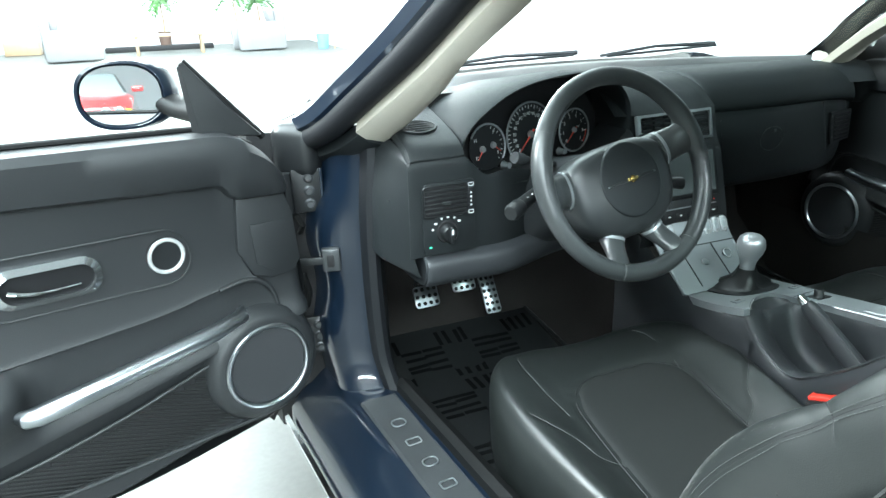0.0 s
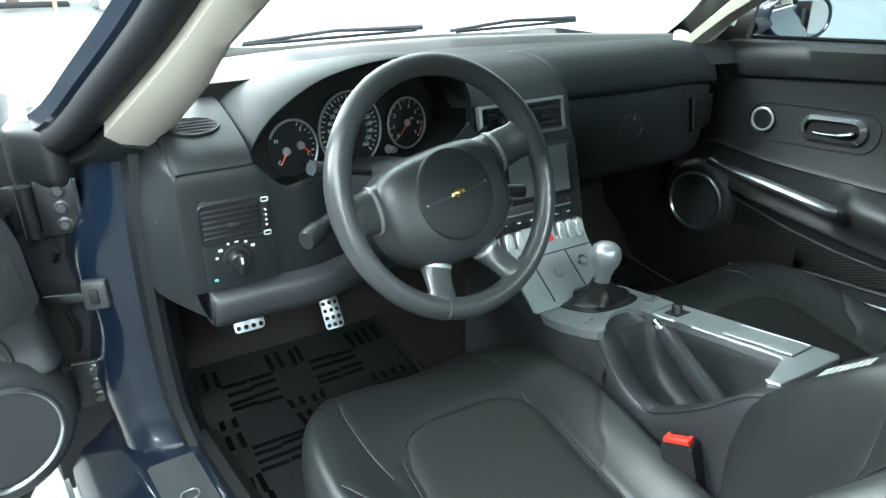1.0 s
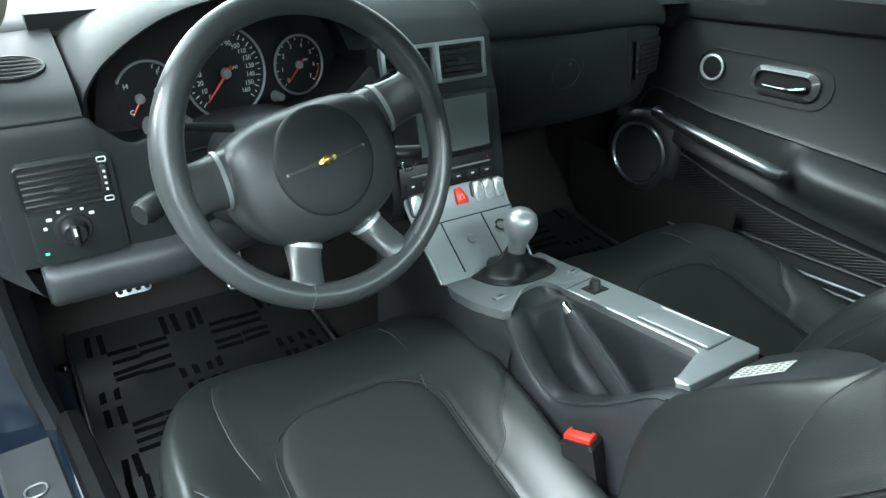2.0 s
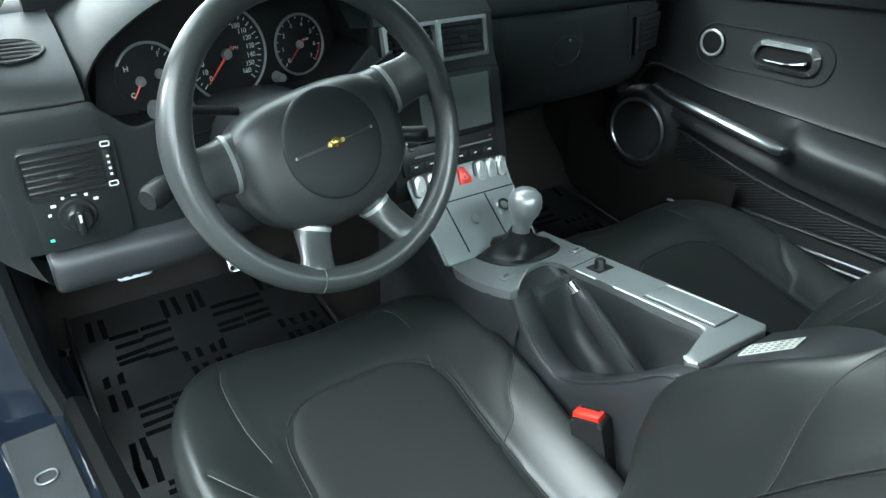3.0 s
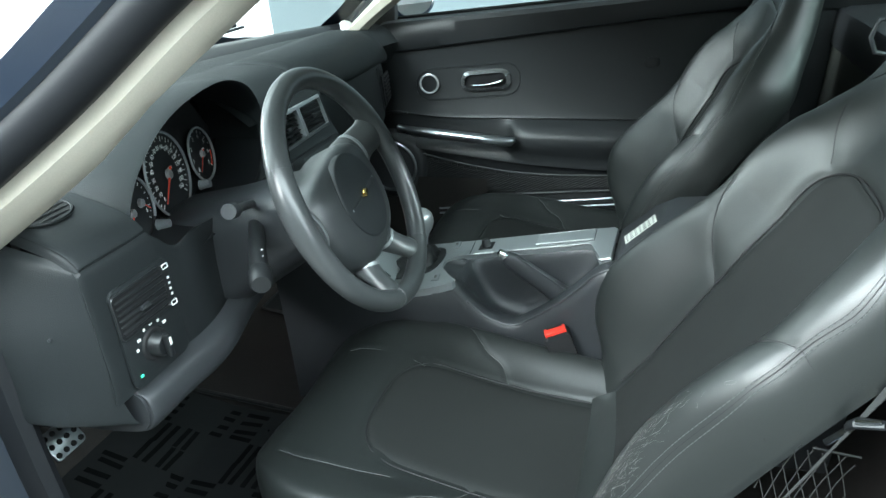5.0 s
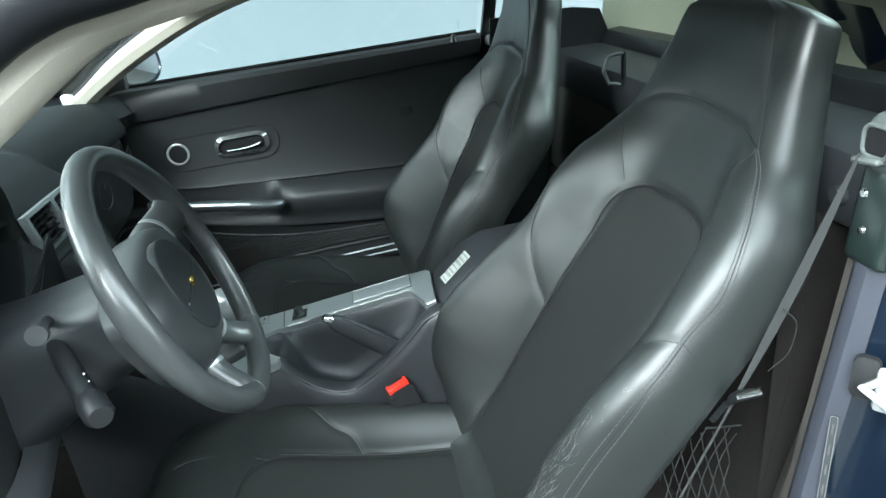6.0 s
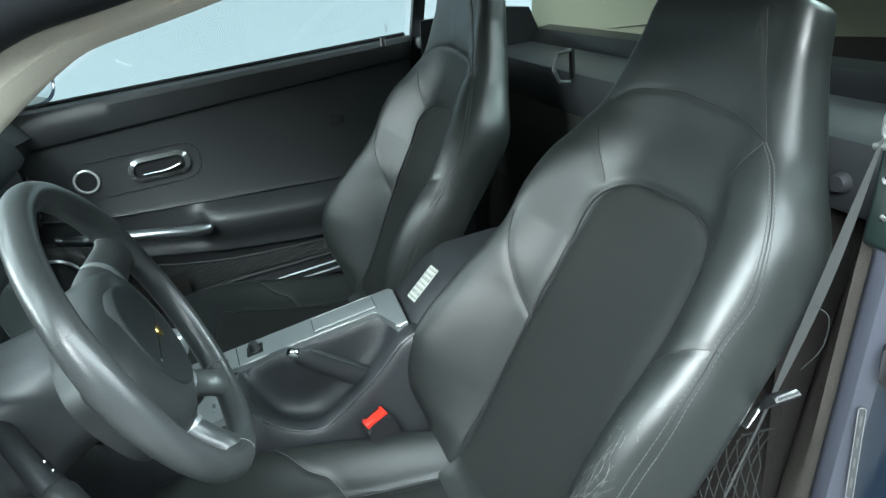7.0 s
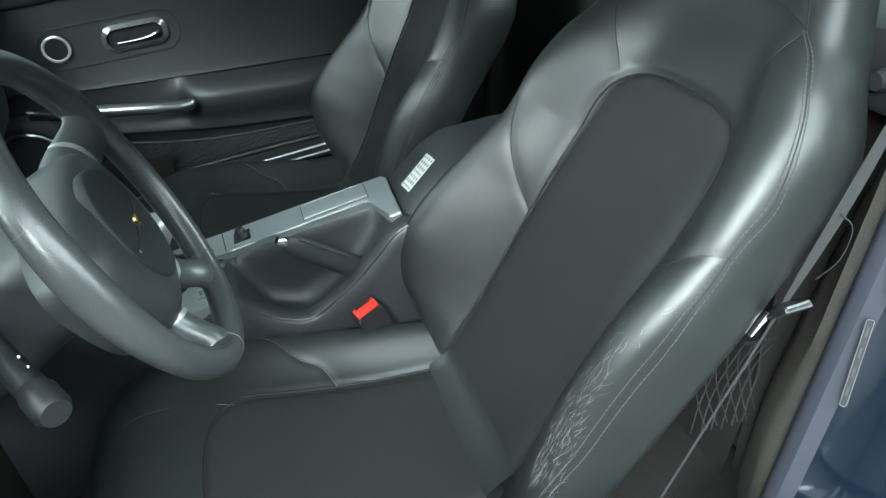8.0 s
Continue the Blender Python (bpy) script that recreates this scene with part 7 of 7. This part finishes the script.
part("tongue_bar", tube([(-0.602, -0.610, 0.722), (-0.608, -0.630, 0.730)], 0.0032, 8), CHROME, belt)
part("belt_loop", tube(spline([(-0.588, -0.660, 0.815), (-0.596, -0.672, 0.800), (-0.596, -0.668, 0.765), (-0.590, -0.650, 0.740)], 5), 0.0016, 6, squash=0.4), WEB, belt)

# net pocket beside the seat
net = thing("net_pocket", (-0.585, -0.585, 0.52), "black elastic net pocket beside the seat", "net")
for k in range(7):
    u = k / 6
    for sg in (0, 1):
        pts = [(-0.585 + 0.010 * math.sin(3.1 * t), -0.540 - 0.085 * (u + (0.42 - 0.84 * sg) * (t - 0.5)), 0.672 - 0.125 * t - 0.006 * u + 0.003 * math.sin(6.3 * t + k)) for t in np.linspace(0, 1, 11)]
        pts = [q for q in pts if -0.628 < q[1] < -0.536]
        if len(pts) > 2:
            part("cord", tube(pts, 0.0007, 5), NET, net)
part("hem", tube([(-0.585, -0.538 - 0.009 * k, 0.674 - 0.0008 * k) for k in range(5, 11)], 0.0014, 6), RUBBER, net)

# hinges and check strap of the driver's door
def hinge(z, x):
    """A bolted leaf on the post, its knuckle, and the leaf on the door."""
    h = part("door_hinge", block(x, 0.425, z, 0.060, 0.010, 0.092, 0.004, Matrix.Rotation(-0.12, 3, "Z")), BLACK, shell, "black bolted door hinge")
    for dz in (-0.028, 0.0, 0.028):
        part("bolt", lathe([(0, 0.008), (0.007, 0.0075), (0.0085, 0.002), (0.012, 0.0)], axes((x + 0.004, 0.419, z + dz), (1, -0.12, 0), (0, 0, 1)), 14), SILL, h)
    part("knuckle", tube([(x - 0.042, 0.42, z - 0.042), (x - 0.042, 0.42, z + 0.042)], 0.012, 12), BLACK, h)
    part("leaf", block(x - 0.055, 0.44, z, 0.03, 0.012, 0.08, 0.003), BLACK, h)
    part("leaf_edge", block(x + 0.029, 0.417, z, 0.006, 0.012, 0.092, 0.002), PAINT, h)


hinge(0.782, -0.846)
hinge(0.452, -0.855)
for z0, z1 in ((0.73, 0.69), (0.60, 0.52)):
    part("door_cable", tube([(-0.87, 0.43, z0), (-0.862, 0.42, (z0 + z1) / 2), (-0.868, 0.435, z1)], 0.006, 8), RUBBER, shell)
ck = thing("check_strap", (-0.83, 0.36, 0.63), "zinc door check strap bracket on the post", "check strap")
part("bracket", block(-0.823, 0.356, 0.651, 0.038, 0.022, 0.050, 0.006, Matrix.Rotation(-0.25, 3, "Z")), SILL, ck)
part("slot", block(-0.827, 0.345, 0.651, 0.014, 0.008, 0.026, 0.003, Matrix.Rotation(-0.25, 3, "Z")), DEEP, ck)
part("strap", block(-0.868, 0.362, 0.651, 0.07, 0.006, 0.016, 0.002, Matrix.Rotation(-0.3, 3, "Z")), BLACK, ck)

# floor mats
def mat(x0, x1, y0, y1, label):
    t = thing("floor_mat", ((x0 + x1) / 2, (y0 + y1) / 2, 0.23), label, "floor mat", "floor mats")
    def z(y):
        return 0.236 + 0.25 * max(0, y - 0.44) ** 1.2
    rows = [[(x, y, z(y)) for x in np.linspace(x0, x1, 8)] for y in np.linspace(y0, y1, 12)]
    part("base", sheet(rows, thick=-0.006), MAT_RUBBER, t)
    part("edge", tube([(x0, y0, z(y0) + 0.004), (x1, y0, z(y0) + 0.004), (x1, y1, z(y1) + 0.004), (x0, y1, z(y1) + 0.004)], 0.006, 6, True), MAT_RUBBER, t)
    rnd = random.Random(5)
    bars = []
    for size in ((0.056, 0.0115, 0.006), (0.0115, 0.056, 0.006)):
        bm = block(0, 0, 0, *size)
        me = bpy.data.meshes.new("tread_bar")
        bm.to_mesh(me)
        bm.free()
        me.materials.append(TREAD)
        bars.append(me)
    # a grid of bands, each of four broken lines, round plain squares
    step = 0.200
    for i in range(int((x1 - x0) / step) + 1):
        for j in range(int((y1 - y0) / step) + 1):
            for o in (-0.036, -0.014, 0.014, 0.036):
                for s in (0.072, 0.128):
                    for flip in (0, 1):
                        u, w = (s, o) if flip else (o, s)
                        x, y = x0 + 0.02 + step * i + u + rnd.uniform(-.003, .003), y0 + 0.05 + step * j + w + rnd.uniform(-.003, .003)
                        if x0 + 0.02 < x < x1 - 0.02 and y0 + 0.02 < y < y1 - 0.02:
                            bar = new("tread_bar", bars[0 if flip else 1])
                            bar.parent = t
                            bar.location = Vector((x, y, z(y) + 0.0035)) - PLACE[t.name]
                            bar.rotation_euler = (math.atan((z(y + 0.01) - z(y - 0.01)) / 0.02), 0, rnd.uniform(-0.06, 0.06))
    return t


mat(-0.68, -0.20, 0.08, 0.66, "black ribbed rubber floor mat in the driver's footwell")
mat(0.17, 0.66, 0.08, 0.62, "black ribbed rubber floor mat in the passenger footwell")
solo("mat_clip", lathe([(0, 0.008), (0.008, 0.007), (0.011, 0.0)], Matrix.Translation((-0.695, 0.575, 0.258)), 16), CHROME, "small bright stud in the carpet", "stud")

# white tag at the foot of the passenger pillar
tm = axes((0.615, 0.470, 0.945), (0.9, -0.3, -0.25), (0.2, 0.35, 0.9))
tag = solo("toll_tag", prism(rounded(0.042, 0.052, 0.010), tm, 0.012, 0.003), LABEL, "white plastic tag on the dashboard by the pillar", "tag")
part("tag_print", prism(rounded(0.022, 0.028, 0.002, 1), tm @ Matrix.Translation((0, 0, 0.012)), 0.0004), WALL, tag)
solo("sensor_clip", block(0.665, 0.36, 1.005, 0.02, 0.012, 0.028, 0.004, Matrix.Rotation(0.4, 3, "Y")), LABEL, "small pale clip on the passenger pillar", "clip")
